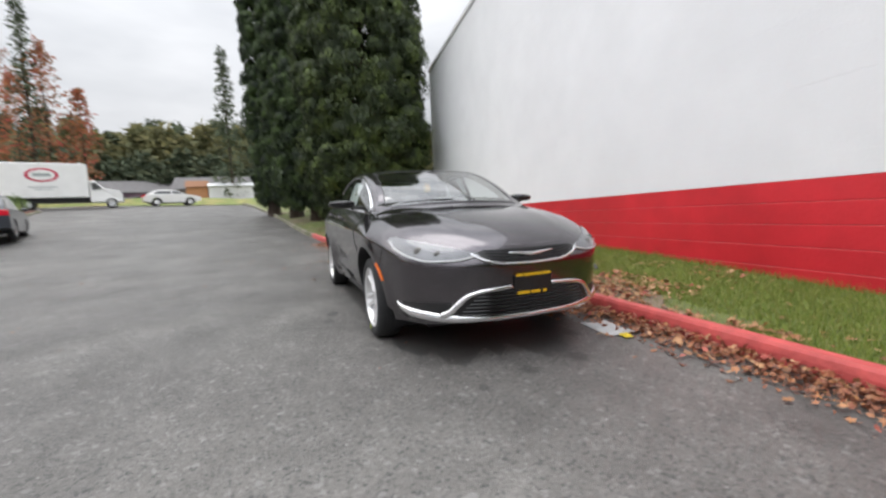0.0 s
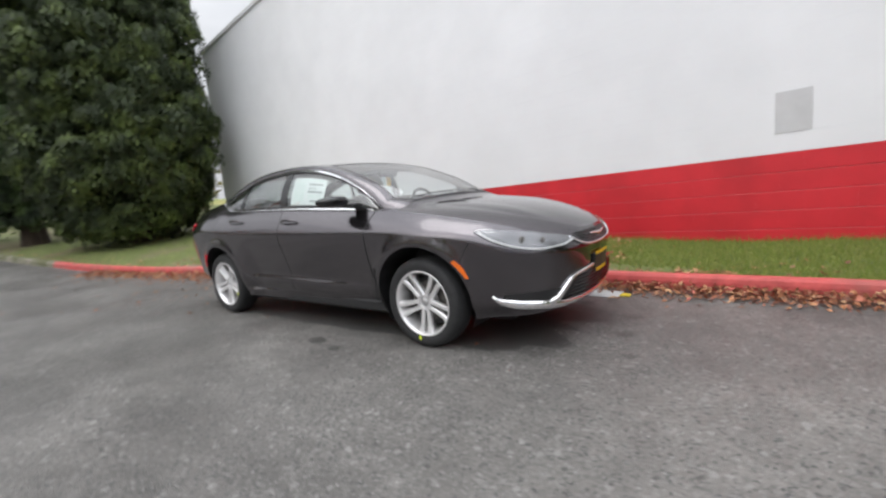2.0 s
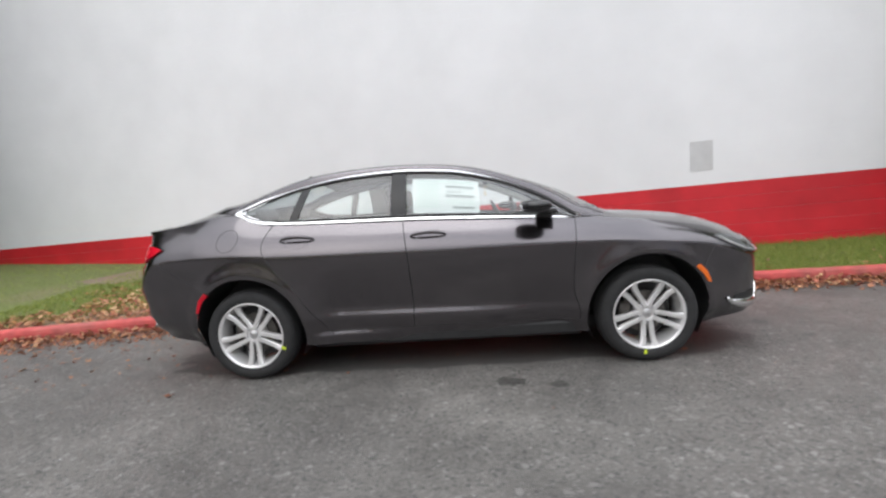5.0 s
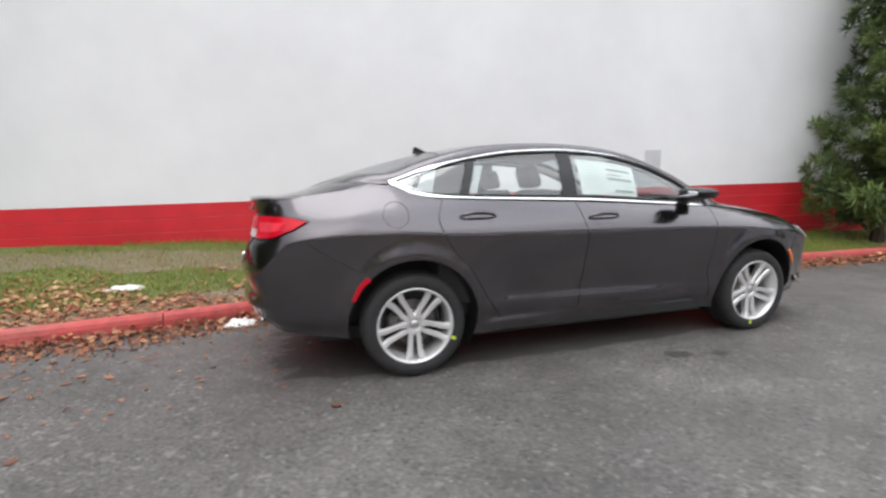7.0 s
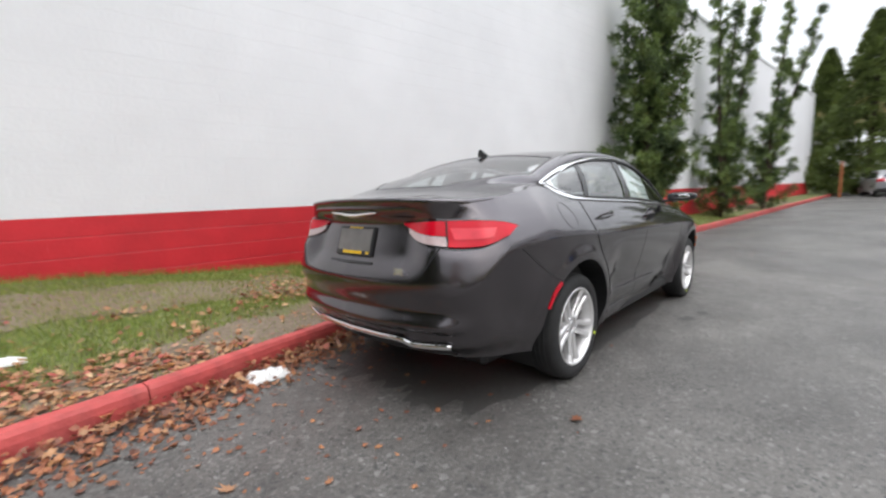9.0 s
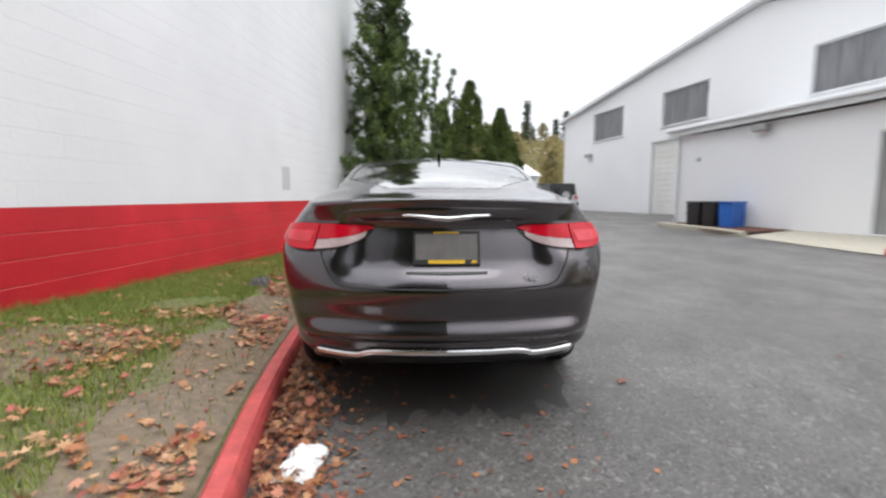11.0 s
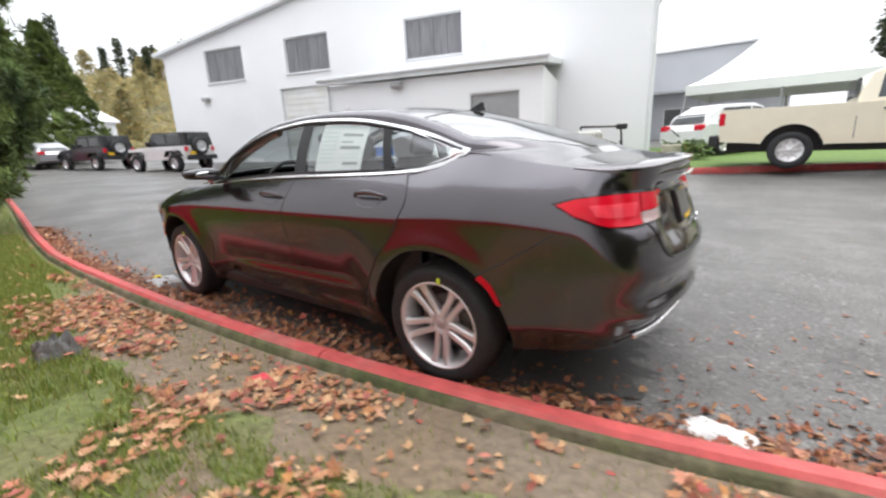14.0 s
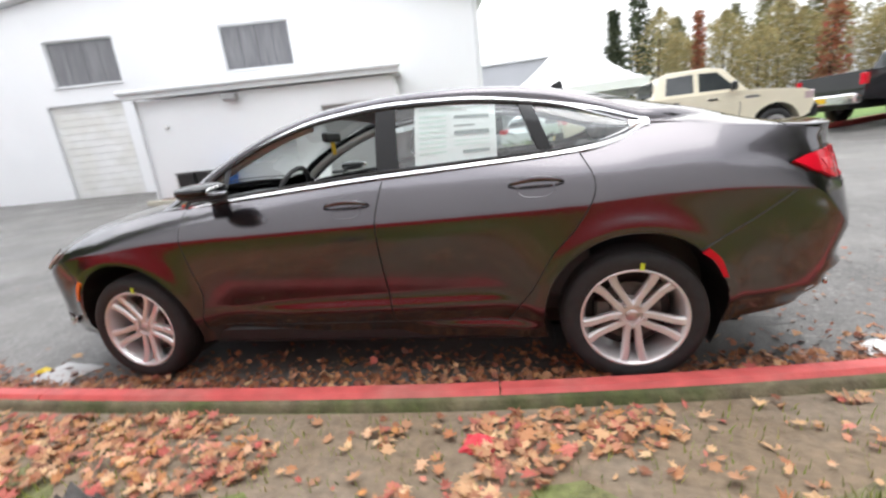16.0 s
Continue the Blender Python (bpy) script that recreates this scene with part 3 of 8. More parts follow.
part("downpipe", tube(bmesh.new(), [(8.72, 0.06, 0.3), (8.72, 0.06, 3.7)], 0.045), M_TRIM, annex)
part("camera_dome", lathe([(0.001, 0.14), (0.05, 0.13), (0.075, 0.08), (0.08, 0.004)], 16), M_PAPER, annex).location = (7.9, 0, 2.75)

# ---- kerb, apron and planting across the road ----
def across(u, v):
    p = AN @ Vector((u, v, 0))
    return (p.x, p.y)


fk = [across(u, v) for u, v in ((-30, 2.6), (-20, 2.6), (-12, 2.6), (-6, 2.75), (-2, 2.9), (0.95, 3.05))]
kerb_run("kerb_far_side", fk[::-1], 0.16, 0.15, M_KERB, "red-painted concrete kerb along the far grass verge", ground_z, 3.0)
fk2 = [across(u, v) for u, v in ((4.6, 1.95), (5.4, 1.7), (7.5, 1.2), (8.6, 1.0))]
kerb_run("kerb_far_end", fk2[::-1], 0.16, 0.15, M_CONC_PLAIN, "short pale concrete kerb beside the apron", ground_z, 3.0)
av, af = [], []
for i in range(9):
    for j in range(9):
        u, v = 0.95 + 3.65 * i / 8, 0.003 + (3.05 - 1.1 * i / 8) * j / 8
        x, y = across(u, v)
        av.append((x, y, ground_z(x, y) + 0.02 + 0.06 * (1 - j / 8)))
af = [(i * 9 + j, (i + 1) * 9 + j, (i + 1) * 9 + j + 1, i * 9 + j + 1) for i in range(8) for j in range(8)]
tagged(raw("apron", av, af, M_CONC_PLAIN), label="pale concrete apron before the grey door", category="apron", kind="structure")


def verge(name, u0, u1, v0, v1, material, label, dz, nu=30, nv=10):
    vs, N = [], nv + 1
    for i in range(nu + 1):
        for j in range(N):
            u = u0 + (u1 - u0) * i / nu
            va, vb = v0(u) if callable(v0) else v0, v1(u) if callable(v1) else v1
            x, y = across(u, va + (vb - va) * j / nv)
            vs.append((x, y, ground_z(x, y) + dz + 0.02 * noise.noise((x, y, 3))))
    fs = [(i * N + j, (i + 1) * N + j, (i + 1) * N + j + 1, i * N + j + 1) for i in range(nu) for j in range(nv)]
    return tagged(raw(name, vs, fs, material, smooth=True), label=label, category="verge", kind="structure")


kerb_v = lambda u: 2.5 + 0.42 * sstep(-12, 0.95, u)
M_MULCH = mat("red_brown_mulch", (0.11, 0.045, 0.03), 0.95, var=0.4, scale=30, bump=0.8, bscale=40)
verge("verge_grass", -30, -2.5, -7.0, kerb_v, mat("verge_grass", (0.105, 0.175, 0.035), 0.9, var=0.35, scale=20, bump=0.6, bscale=40), "bright green grass verge behind the red kerb", 0.13, 50)
verge("mulch_bed", -2.5, 0.94, -4.4, kerb_v, M_MULCH, "red-brown bark mulch bed beside the annex", 0.12)
verge("mulch_strip", 4.62, 8.6, 0.003, lambda u: 1.9 - 0.95 * sstep(4.6, 8.6, u), M_MULCH, "red-brown bark mulch strip at the annex wall", 0.10)


# ---- trees ----
def leaf_cloud(verts, faces, c, r, n, size, rng, droop=0.3, up=0.0):
    """Many small leaf blades round a point."""
    for _ in range(n):
        d = Vector((rng.gauss(0, 1), rng.gauss(0, 1), rng.gauss(0, 0.8)))
        d.normalize()
        p = c + d * r * rng.uniform(0.35, 1.0)
        a = Vector((d.x + rng.gauss(0, 0.5), d.y + rng.gauss(0, 0.5), d.z * 0.4 - droop + up + rng.gauss(0, 0.35))).normalized()
        s = a.cross(Vector((rng.gauss(0, 1), rng.gauss(0, 1), rng.gauss(0, 1)))).normalized()
        L, W = size * rng.uniform(0.7, 1.4), size * rng.uniform(0.22, 0.42)
        i = len(verts)
        verts += [p - a * L * 0.3, p + s * W, p + a * L, p - s * W]
        faces += [(i, i + 1, i + 2), (i, i + 2, i + 3)]


def foliage(name, dark, light, scale, lo=0.38, hi=0.66):
    """Leaf colours that drift from dark to light in billows, with small differences from blade to blade."""
    m = ramp_mat(name, [(0.72,) * 3, (1.0,) * 3, (1.28,) * 3], 0.7)
    n, l = m.node_tree.nodes, m.node_tree.links
    b = n["Principled BSDF"]
    src = b.inputs["Base Color"].links[0].from_socket
    tc, t, r, mx = n.new("ShaderNodeTexCoord"), n.new("ShaderNodeTexNoise"), n.new("ShaderNodeValToRGB"), n.new("ShaderNodeMix")
    t.inputs["Scale"].default_value, t.inputs["Detail"].default_value = scale, 3.0
    r.color_ramp.elements[0].position, r.color_ramp.elements[0].color = lo, (*dark, 1)
    r.color_ramp.elements[1].position, r.color_ramp.elements[1].color = hi, (*light, 1)
    mx.data_type, mx.blend_type = "RGBA", "MULTIPLY"
    mx.inputs["Factor"].default_value = 1.0
    l.new(tc.outputs["Object"], t.inputs["Vector"])
    l.new(t.outputs["Fac"], r.inputs["Fac"])
    l.new(r.outputs["Color"], mx.inputs["A"])
    l.new(src, mx.inputs["B"])
    l.new(mx.outputs["Result"], b.inputs["Base Color"])
    return m


def tuft(verts, faces, c, aim, r, n, size, rng, slim=0.7, shingled=False):
    """A billow of blades round a point, mostly along aim: fanned out, or lying over one another like scales."""
    for _ in range(n):
        d = Vector((rng.gauss(0, 1), rng.gauss(0, 1), rng.gauss(0, 1)))
        d = (d.normalized() + aim * 0.75).normalized()
        p = c + d * r * (rng.uniform(0.8, 1.05) if shingled else rng.uniform(0.45, 1.0))
        j = Vector((rng.gauss(0, 0.35), rng.gauss(0, 0.35), rng.gauss(0, 0.35)))
        if shingled:
            a = (Vector((0, 0, 1)) - d * d.z + d * 0.35 + j).normalized()
            q = a.cross(d + j).normalized()
        else:
            a = (d + j).normalized()
            q = a.cross(Vector((rng.gauss(0, 1), rng.gauss(0, 1), rng.gauss(0, 1)))).normalized()
        L, W = size * rng.uniform(0.7, 1.4), slim * size * rng.uniform(0.16, 0.30)
        i = len(verts)
        verts += [p - a * L * 0.4, p + q * W, p + a * L * 0.7, p - q * W]
        faces += [(i, i + 1, i + 2), (i, i + 2, i + 3)]


def trunk_of(tree, height, r0, lean=(0, 0)):
    pts = [Vector((lean[0] * t + 0.05 * math.sin(7 * t + height), lean[1] * t, height * t)) for t in (-0.04, 0.05, 0.12, 0.25, 0.45, 0.7, 0.97)]
    return tube(bmesh.new(), pts, [r0 * 1.5, r0 * 1.1, r0, r0 * 0.85, r0 * 0.6, r0 * 0.35, 0.02], 10)


def billow_tree(name, base, height, radius, material, label, clumps, seed, profile, first=0.5, size=0.15, per=46, group="", billow=1.0):
    """A dense tree whose crown is made of upturned billows of fine blades."""
    rng = random.Random(seed)
    tree = empty(name, Matrix.Translation(base), label=label, category="tree", group=group)
    r0 = max(0.12, height * 0.022)
    bm, verts, faces = trunk_of(tree, height, r0), [], []
    for k in range(clumps):
        inner = k % 4 == 0
        t = rng.random()
        z = first + (height - first) * t
        R = radius * profile(t)
        ang = rng.uniform(0, 2 * math.pi)
        lump = 1.0 + 0.22 * noise.noise((math.cos(ang) * 1.6 + seed, math.sin(ang) * 1.6, z * 0.55)) + 0.10 * noise.noise((math.cos(ang) * 4 + seed, math.sin(ang) * 4, z * 1.6))
        rr = R * lump * (rng.uniform(0.45, 0.7) if inner else rng.uniform(0.84, 1.0))
        c = Vector((rr * math.cos(ang), rr * math.sin(ang), z))
        cr = (0.15 + 0.085 * R) * rng.uniform(0.7, 1.3) * billow
        tuft(verts, faces, c, Vector((0.8 * math.cos(ang), 0.8 * math.sin(ang), 0.75)), cr, int(per * (0.6 if inner else 1.3)), size * (1.8 if inner else 1), rng, 1.3 if billow > 1 else 0.7, billow > 1)
        if k % 16 == 0 and t < 0.9:
            tube(bm, [(0, 0, z - 0.2 * R), tuple(c * 0.5 + Vector((0, 0, z * 0.5 - 0.1))), tuple(c)], [r0 * 0.3, r0 * 0.18, 0.008], 5)
    part("trunk", bm, M_BARK, tree)
    raw("crown", verts, faces, material, tree)
    return tree


def limb_tree(name, base, material, label, leaders, seed, group="", reach=(0.55, 1.2)):
    """A shaggy conifer: leaders with limbs that sweep out and turn up, each limb hung with tufts."""
    rng = random.Random(seed)
    tree = empty(name, Matrix.Translation(base), label=label, category="tree", group=group)
    wood, verts, faces = bmesh.new(), [], []
    for foot, top, radius, limbs, taper in leaders:
        foot, top = Vector(foot), Vector(top)
        h = (top - foot).length
        axis = lambda t: foot.lerp(top, t) + Vector((0.08 * math.sin(5 * t + seed), 0.08 * math.cos(4 * t + seed), 0))
        r0 = 0.013 * h
        tube(wood, [axis(t) for t in (0, 0.15, 0.35, 0.6, 0.8, 0.99)], [r0, r0 * 0.85, r0 * 0.6, r0 * 0.4, r0 * 0.25, 0.008], 8)
        for k in range(limbs):
            t = (k + rng.random()) / limbs
            t = 0.05 + 0.94 * t
            ang = rng.uniform(0, 2 * math.pi)
            L = radius * (1 - t ** taper * 0.88) * rng.uniform(*reach)
            rise = rng.uniform(0.05, 0.55) + 0.35 * t
            out = Vector((math.cos(ang), math.sin(ang), 0))
            p0 = axis(t)
            line = [p0 + out * (L * q) + Vector((0, 0, L * (rise * q * q + 0.08 * q - 0.12 * math.sin(q * 3.1)))) for q in (0, 0.3, 0.6, 0.85, 1.0)]
            tube(wood, line, [0.016, 0.012, 0.009, 0.006, 0.003], 4)
            if rng.random() < 0.06:
                continue
            n = max(4, int(L / 0.085))
            for j in range(n):
                q = (j + 0.9) / n
                a = int(min(q, 0.999) * 4)
                f = q * 4 - a
                c = line[min(a, 3)].lerp(line[min(a, 3) + 1], min(f, 1))
                c = c + Vector((rng.gauss(0, 0.05), rng.gauss(0, 0.05), rng.gauss(0, 0.04)))
                tuft(verts, faces, c, out * 0.7 + Vector((0, 0, 0.35)), rng.uniform(0.08, 0.17), 32, 0.16, rng, 0.36)
    part("trunk", wood, M_BARK, tree)
    raw("crown", verts, faces, material, tree)
    return tree


M_CYPRESS = foliage("cypress_green", (0.022, 0.036, 0.010), (0.086, 0.120, 0.024), 1.9, 0.44, 0.70)
M_CYPRESS_DK = foliage("cypress_dark_green", (0.014, 0.026, 0.011), (0.065, 0.105, 0.026), 1.6)
M_FIR = foliage("fir_green", (0.042, 0.074, 0.025), (0.20, 0.28, 0.075), 2.2, 0.38, 0.64)
M_CONE = foliage("cone_green", (0.07, 0.10, 0.02), (0.15, 0.20, 0.045), 0.8)
column = lambda t: 0.75 * min(1, 0.62 + 2.5 * t) * (1 - 0.22 * t) if t < 0.85 else 0.75 * 0.81 * ((1 - t) / 0.15) ** 0.6
cone = lambda t: min(1, 0.6 + 4 * t) * (1 - t) ** 0.85 + 0.02

# ---- the parked sedan ----
M_PLATE = mat("plate_blank_grey", (0.16, 0.155, 0.15), 0.4, var=0.2, scale=12)
M_LAMPGREY = mat("lamp_grey", (0.20, 0.20, 0.21), 0.35, metal=0.2, var=0.3, scale=14)
CAR = pose(0, 0, 0, 0, 0, 7)
sedan = empty("sedan", CAR, label="dark grey metallic sedan with chrome window trim beside the kerb", category="car")
WB, HUBZ, ARCH_R, ARCH_Z = 1.371, 0.323, 0.400, 0.338
# outline from the nose round the side to the tail: widest point, underside, upper edge
ROWS = [(2.362, 0, 0.275, 2.318, 0, 0.757), (2.347, 0.25, 0.273, 2.292, 0.24, 0.761), (2.307, 0.43, 0.268, 2.22, 0.42, 0.773),
        (2.23, 0.60, 0.26, 2.10, 0.57, 0.800), (2.12, 0.725, 0.25, 1.95, 0.675, 0.838), (1.95, 0.825, 0.235, 1.80, 0.735, 0.878),
        (1.68, 0.895, 0.215, 1.585, 0.77, 0.920), (1.37, 0.922, 0.205, 1.35, 0.783, 0.958), (1.0, 0.925, 0.215, 0.98, 0.778, 1.000),
        (0.34, 0.930, 0.22, 0.34, 0.80, 1.035), (-0.17, 0.932, 0.22, -0.17, 0.803, 1.06), (-0.67, 0.934, 0.22, -0.67, 0.80, 1.075),
        (-1.02, 0.934, 0.225, -1.02, 0.79, 1.088), (-1.2, 0.933, 0.225, -1.2, 0.775, 1.102), (-1.34, 0.932, 0.23, -1.34, 0.745, 1.135),
        (-1.46, 0.928, 0.24, -1.46, 0.70, 1.183), (-1.62, 0.922, 0.255, -1.62, 0.715, 1.165), (-1.82, 0.904, 0.264, -1.82, 0.725, 1.136),
        (-2.03, 0.866, 0.284, -2.0, 0.72, 1.112), (-2.2, 0.792, 0.300, -2.15, 0.665, 1.098), (-2.325, 0.64, 0.304, -2.255, 0.52, 1.098),
        (-2.39, 0.42, 0.306, -2.30, 0.32, 1.104), (-2.425, 0.2, 0.307, -2.325, 0.15, 1.108), (-2.435, 0, 0.307, -2.33, 0, 1.11)]
# height of the shoulder crease along the car
crease_z = pchip([2.4, 2.1, 1.7, 1.3, 0.9, 0, -1.0, -1.5, -1.75, -2.05, -2.2, -2.3, -2.44], [0.62, 0.66, 0.78, 0.83, 0.845, 0.855, 0.87, 0.90, 0.895, 0.86, 0.72, 0.65, 0.62])
arc = [0.0]
for a, b in zip(ROWS, ROWS[1:]):
    arc.append(arc[-1] + math.hypot(a[0] - b[0], a[1] - b[1]))
ULEN = arc[-1]
ROWF = [pchip(arc, [r[k] for r in ROWS]) for k in range(6)]


def skin(u, z):
    """A point of the car's left side skin at the distance u round the outline and the height z."""
    px, py, zb, ex, ey, ez = (f(u) for f in ROWF)
    d = 0.01
    tx, ty = ROWF[0](min(u + d, ULEN)) - ROWF[0](max(u - d, 0)), ROWF[1](min(u + d, ULEN)) - ROWF[1](max(u - d, 0))
    ln = math.hypot(tx, ty)
    nx, ny = -ty / ln, tx / ln          # outward is the other way round
    nx, ny = -nx, -ny
    if nx * px + ny * py < 0:
        nx, ny = -nx, -ny
    side = sstep(1.75, 1.2, abs(px)) if px > 0 else sstep(1.95, 1.5, abs(px))
    front, rear = sstep(1.9, 2.2, px), sstep(1.95, 2.2, -px)
    zs = crease_z(px)
    inset = 0.0
    if z > zs:
        t = (z - zs) / (ez - zs)
        q = 0.42 * max(side, sstep(1.9, 1.5, px) * (px > 0), sstep(-1.5, -1.9, px))
        k = q * t + (1 - q) * t ** 1.75
        x, y = px + (ex - px) * k, py + (ey - py) * k
    else:
        x, y = px, py
        t = (zs - z) / (zs - zb)
        tuck = sstep(1.0, 0.75, abs(px - 0.05))
        # hollow under the crease, then the shelf over the sill
        d = zs - z
        inset = side * ((0.085 + 0.235 * tuck) * (min(d, 0.42) - 0.10 * (1 - math.exp(-d / 0.10))) + 0.07 * sstep(0.42, 0.68, d))
        low = sstep(-0.92, -0.70, px) * sstep(0.85, 0.25, px)
        zl = 0.430 - 0.025 * px
        inset -= low * 0.026 * sstep(zl + 0.055, zl - 0.038, z) ** 1.3
        inset -= sstep(-0.15, -0.65, px) * sstep(-0.99, -0.85, px) * 0.030 * sstep(0.325, 0.275, z)
        inset += (1 - side) * (1 - 0.55 * front) * ((0.055 + 0.035 * (px < 0)) * t**1.3 + 0.05 * sstep(0.75, 1.0, t))
    # the boot's recessed panel, the ledges of the bumper
    if rear > 0:
        wy = sstep(0.58, 0.40, abs(y))
        lean = min(max((z - 0.715) / 0.10, 0), 1) * 0.75 + min(max((z - 0.715) / 0.26, 0), 1) * 0.25
        inset += rear * 0.070 * wy * lean * (1 - sstep(0.985, 1.065, z))
        wb_ = sstep(0.82, 0.60, abs(y))
        inset += rear * wb_ * (0.030 * sstep(0.70, 0.565, z) - 0.050 * sstep(0.565, 0.475, z) + 0.035 * sstep(0.475, 0.435, z))
        inset += rear * 0.022 * sstep(0.83, 0.90, z) * sstep(1.085, 1.03, z) * sstep(0.45, 0.62, abs(y)) * sstep(2.14, 2.24, -px)
    # flared arches with a rolled lip
    for cx in (WB, -WB):
        r = math.hypot(px - cx, z - ARCH_Z)
        if z > 0.2:
            inset -= 0.017 * math.exp(-(max(0.0, r - ARCH_R - 0.012) / 0.065) ** 2) * math.exp(-(min(0.0, r - ARCH_R - 0.012) / 0.05) ** 2)
    return Vector((x - nx * inset, y - ny * inset, z)), Vector((nx, ny, 0.0))


def on_skin(z, x=None, y=None, off=0.0, sgn=1):
    """The place on the skin at height z and the given x (sides) or y (front or rear, by the sign of x0)."""
    if x is not None:
        lo, hi = 0.0, ULEN
        for _ in range(24):
            mid = (lo + hi) / 2
            if skin(mid, z)[0].x > x:
                lo = mid
            else:
                hi = mid
        u = (lo + hi) / 2
    else:
        y0, rear = y
        lo, hi = (arc[0], arc[9]) if not rear else (arc[11], ULEN)
        for _ in range(24):
            mid = (lo + hi) / 2
            v = skin(mid, z)[0].y
            if (v < y0) != rear:
                lo = mid
            else:
                hi = mid
        u = (lo + hi) / 2
    e = 0.006
    p = skin(u, z)[0]
    a, b = skin(max(u - e, 0), z)[0], skin(min(u + e, ULEN), z)[0]
    c, d = skin(u, z - e)[0], skin(u, z + e)[0]
    n = (a - b).cross(d - c)
    if n.length < 1e-9:
        n = skin(u, z)[1]
    n.normalize()
    if n.dot(skin(u, z)[1]) < 0:
        n = -n
    p = p + n * off
    return Vector((p.x, p.y * sgn, p.z))


def grid_mesh(rows, mirror=False, flip=False):
    bm = bmesh.new()
    vs = [[bm.verts.new((p[0], -p[1] if mirror else p[1], p[2])) for p in r] for r in rows]
    for a, b in zip(vs, vs[1:]):
        for k in range(len(a) - 1):
            q = (a[k], a[k + 1], b[k + 1], b[k])
            if len({(round(v.co.x, 5), round(v.co.y, 5), round(v.co.z, 5)) for v in q}) > 2:
                bm.faces.new(q[::-1] if flip != mirror else q)
    bmesh.ops.remove_doubles(bm, verts=bm.verts, dist=0.0002)
    return bm


# side skins with arch openings
us = sorted(set([arc[-1] * i / 230 for i in range(231)]))
rows_l = []
for u in us:
    zb, ez = ROWF[2](u), ROWF[5](u)
    zc_ = crease_z(ROWF[0](u))
    rows_l.append([skin(u, zb + (zc_ - zb) * j / 44)[0] for j in range(44)] + [skin(u, zc_ + (ez - zc_) * j / 18)[0] for j in range(19)])


def cut_arches(bm, sgn):
    inside = {}
    for v in bm.verts:
        for cx in (WB, -WB):
            dx, dz = v.co.x - cx, v.co.z - ARCH_Z
            r = math.hypot(dx, dz)
            if abs(v.co.y) > 0.5 and r < ARCH_R and (dz > -0.2):
                inside[v] = (cx, dx, dz, r)
    dead = [f for f in bm.faces if all(v in inside for v in f.verts)]
    bmesh.ops.delete(bm, geom=dead, context="FACES")
    for v, (cx, dx, dz, r) in inside.items():
        if v.is_valid and v.link_faces:
            k = ARCH_R / max(r, 1e-6)
            x, z = cx + dx * k, ARCH_Z + dz * k
            if z > 0.22:
                p = on_skin(z, x=x)
                v.co = (p.x, p.y * sgn, p.z)
    loose = [v for v in bm.verts if not v.link_faces]
    bmesh.ops.delete(bm, geom=loose, context="VERTS")


both = bmesh.new()
for sgn in (1, -1):
    bm = grid_mesh(rows_l, mirror=sgn < 0)
    cut_arches(bm, sgn)
    bmesh.ops.recalc_face_normals(bm, faces=bm.faces)
    me = bpy.data.meshes.new("tmp")
    bm.to_mesh(me)
    both.from_mesh(me)
    bpy.data.meshes.remove(me)
    bm.free()
bmesh.ops.remove_doubles(both, verts=both.verts, dist=0.0005)
bmesh.ops.recalc_face_normals(both, faces=both.faces)
body = part("body", both, M_PAINT, sedan, smooth=True)

# ---- upper skin: bonnet, cabin, boot ----
top_z = pchip([2.318, 2.27, 2.18, 2.0, 1.75, 1.5, 1.22, 0.95, 0.61, 0.29, 0.0, -0.4, -0.8, -1.1, -1.4, -1.7, -1.95, -2.12, -2.25, -2.33],
              [0.745, 0.79, 0.842, 0.908, 0.966, 1.0, 1.03, 1.135, 1.30, 1.42, 1.468, 1.486, 1.472, 1.43, 1.352, 1.236, 1.152, 1.128, 1.122, 1.107])
edge_y = pchip([r[3] for r in ROWS], [r[4] for r in ROWS])
edge_z = pchip([r[3] for r in ROWS], [r[5] for r in ROWS])
RAIL = [(1.25, 0.74, 0.985), (0.97, 0.757, 1.008), (0.84, 0.728, 1.082), (0.64, 0.70, 1.205), (0.37, 0.672, 1.325), (0.09, 0.655, 1.392),
        (-0.27, 0.648, 1.418), (-0.6, 0.648, 1.405), (-1.02, 0.652, 1.338), (-1.27, 0.665, 1.262), (-1.46, 0.677, 1.193),
        (-1.62, 0.672, 1.178), (-1.82, 0.655, 1.152), (-2.03, 0.61, 1.125)]
rail_y, rail_z = pchip([r[0] for r in RAIL], [r[1] for r in RAIL]), pchip([r[0] for r in RAIL], [r[2] for r in RAIL])


def cabin(x):
    return sstep(1.25, 0.95, x) * sstep(-2.03, -1.55, x)


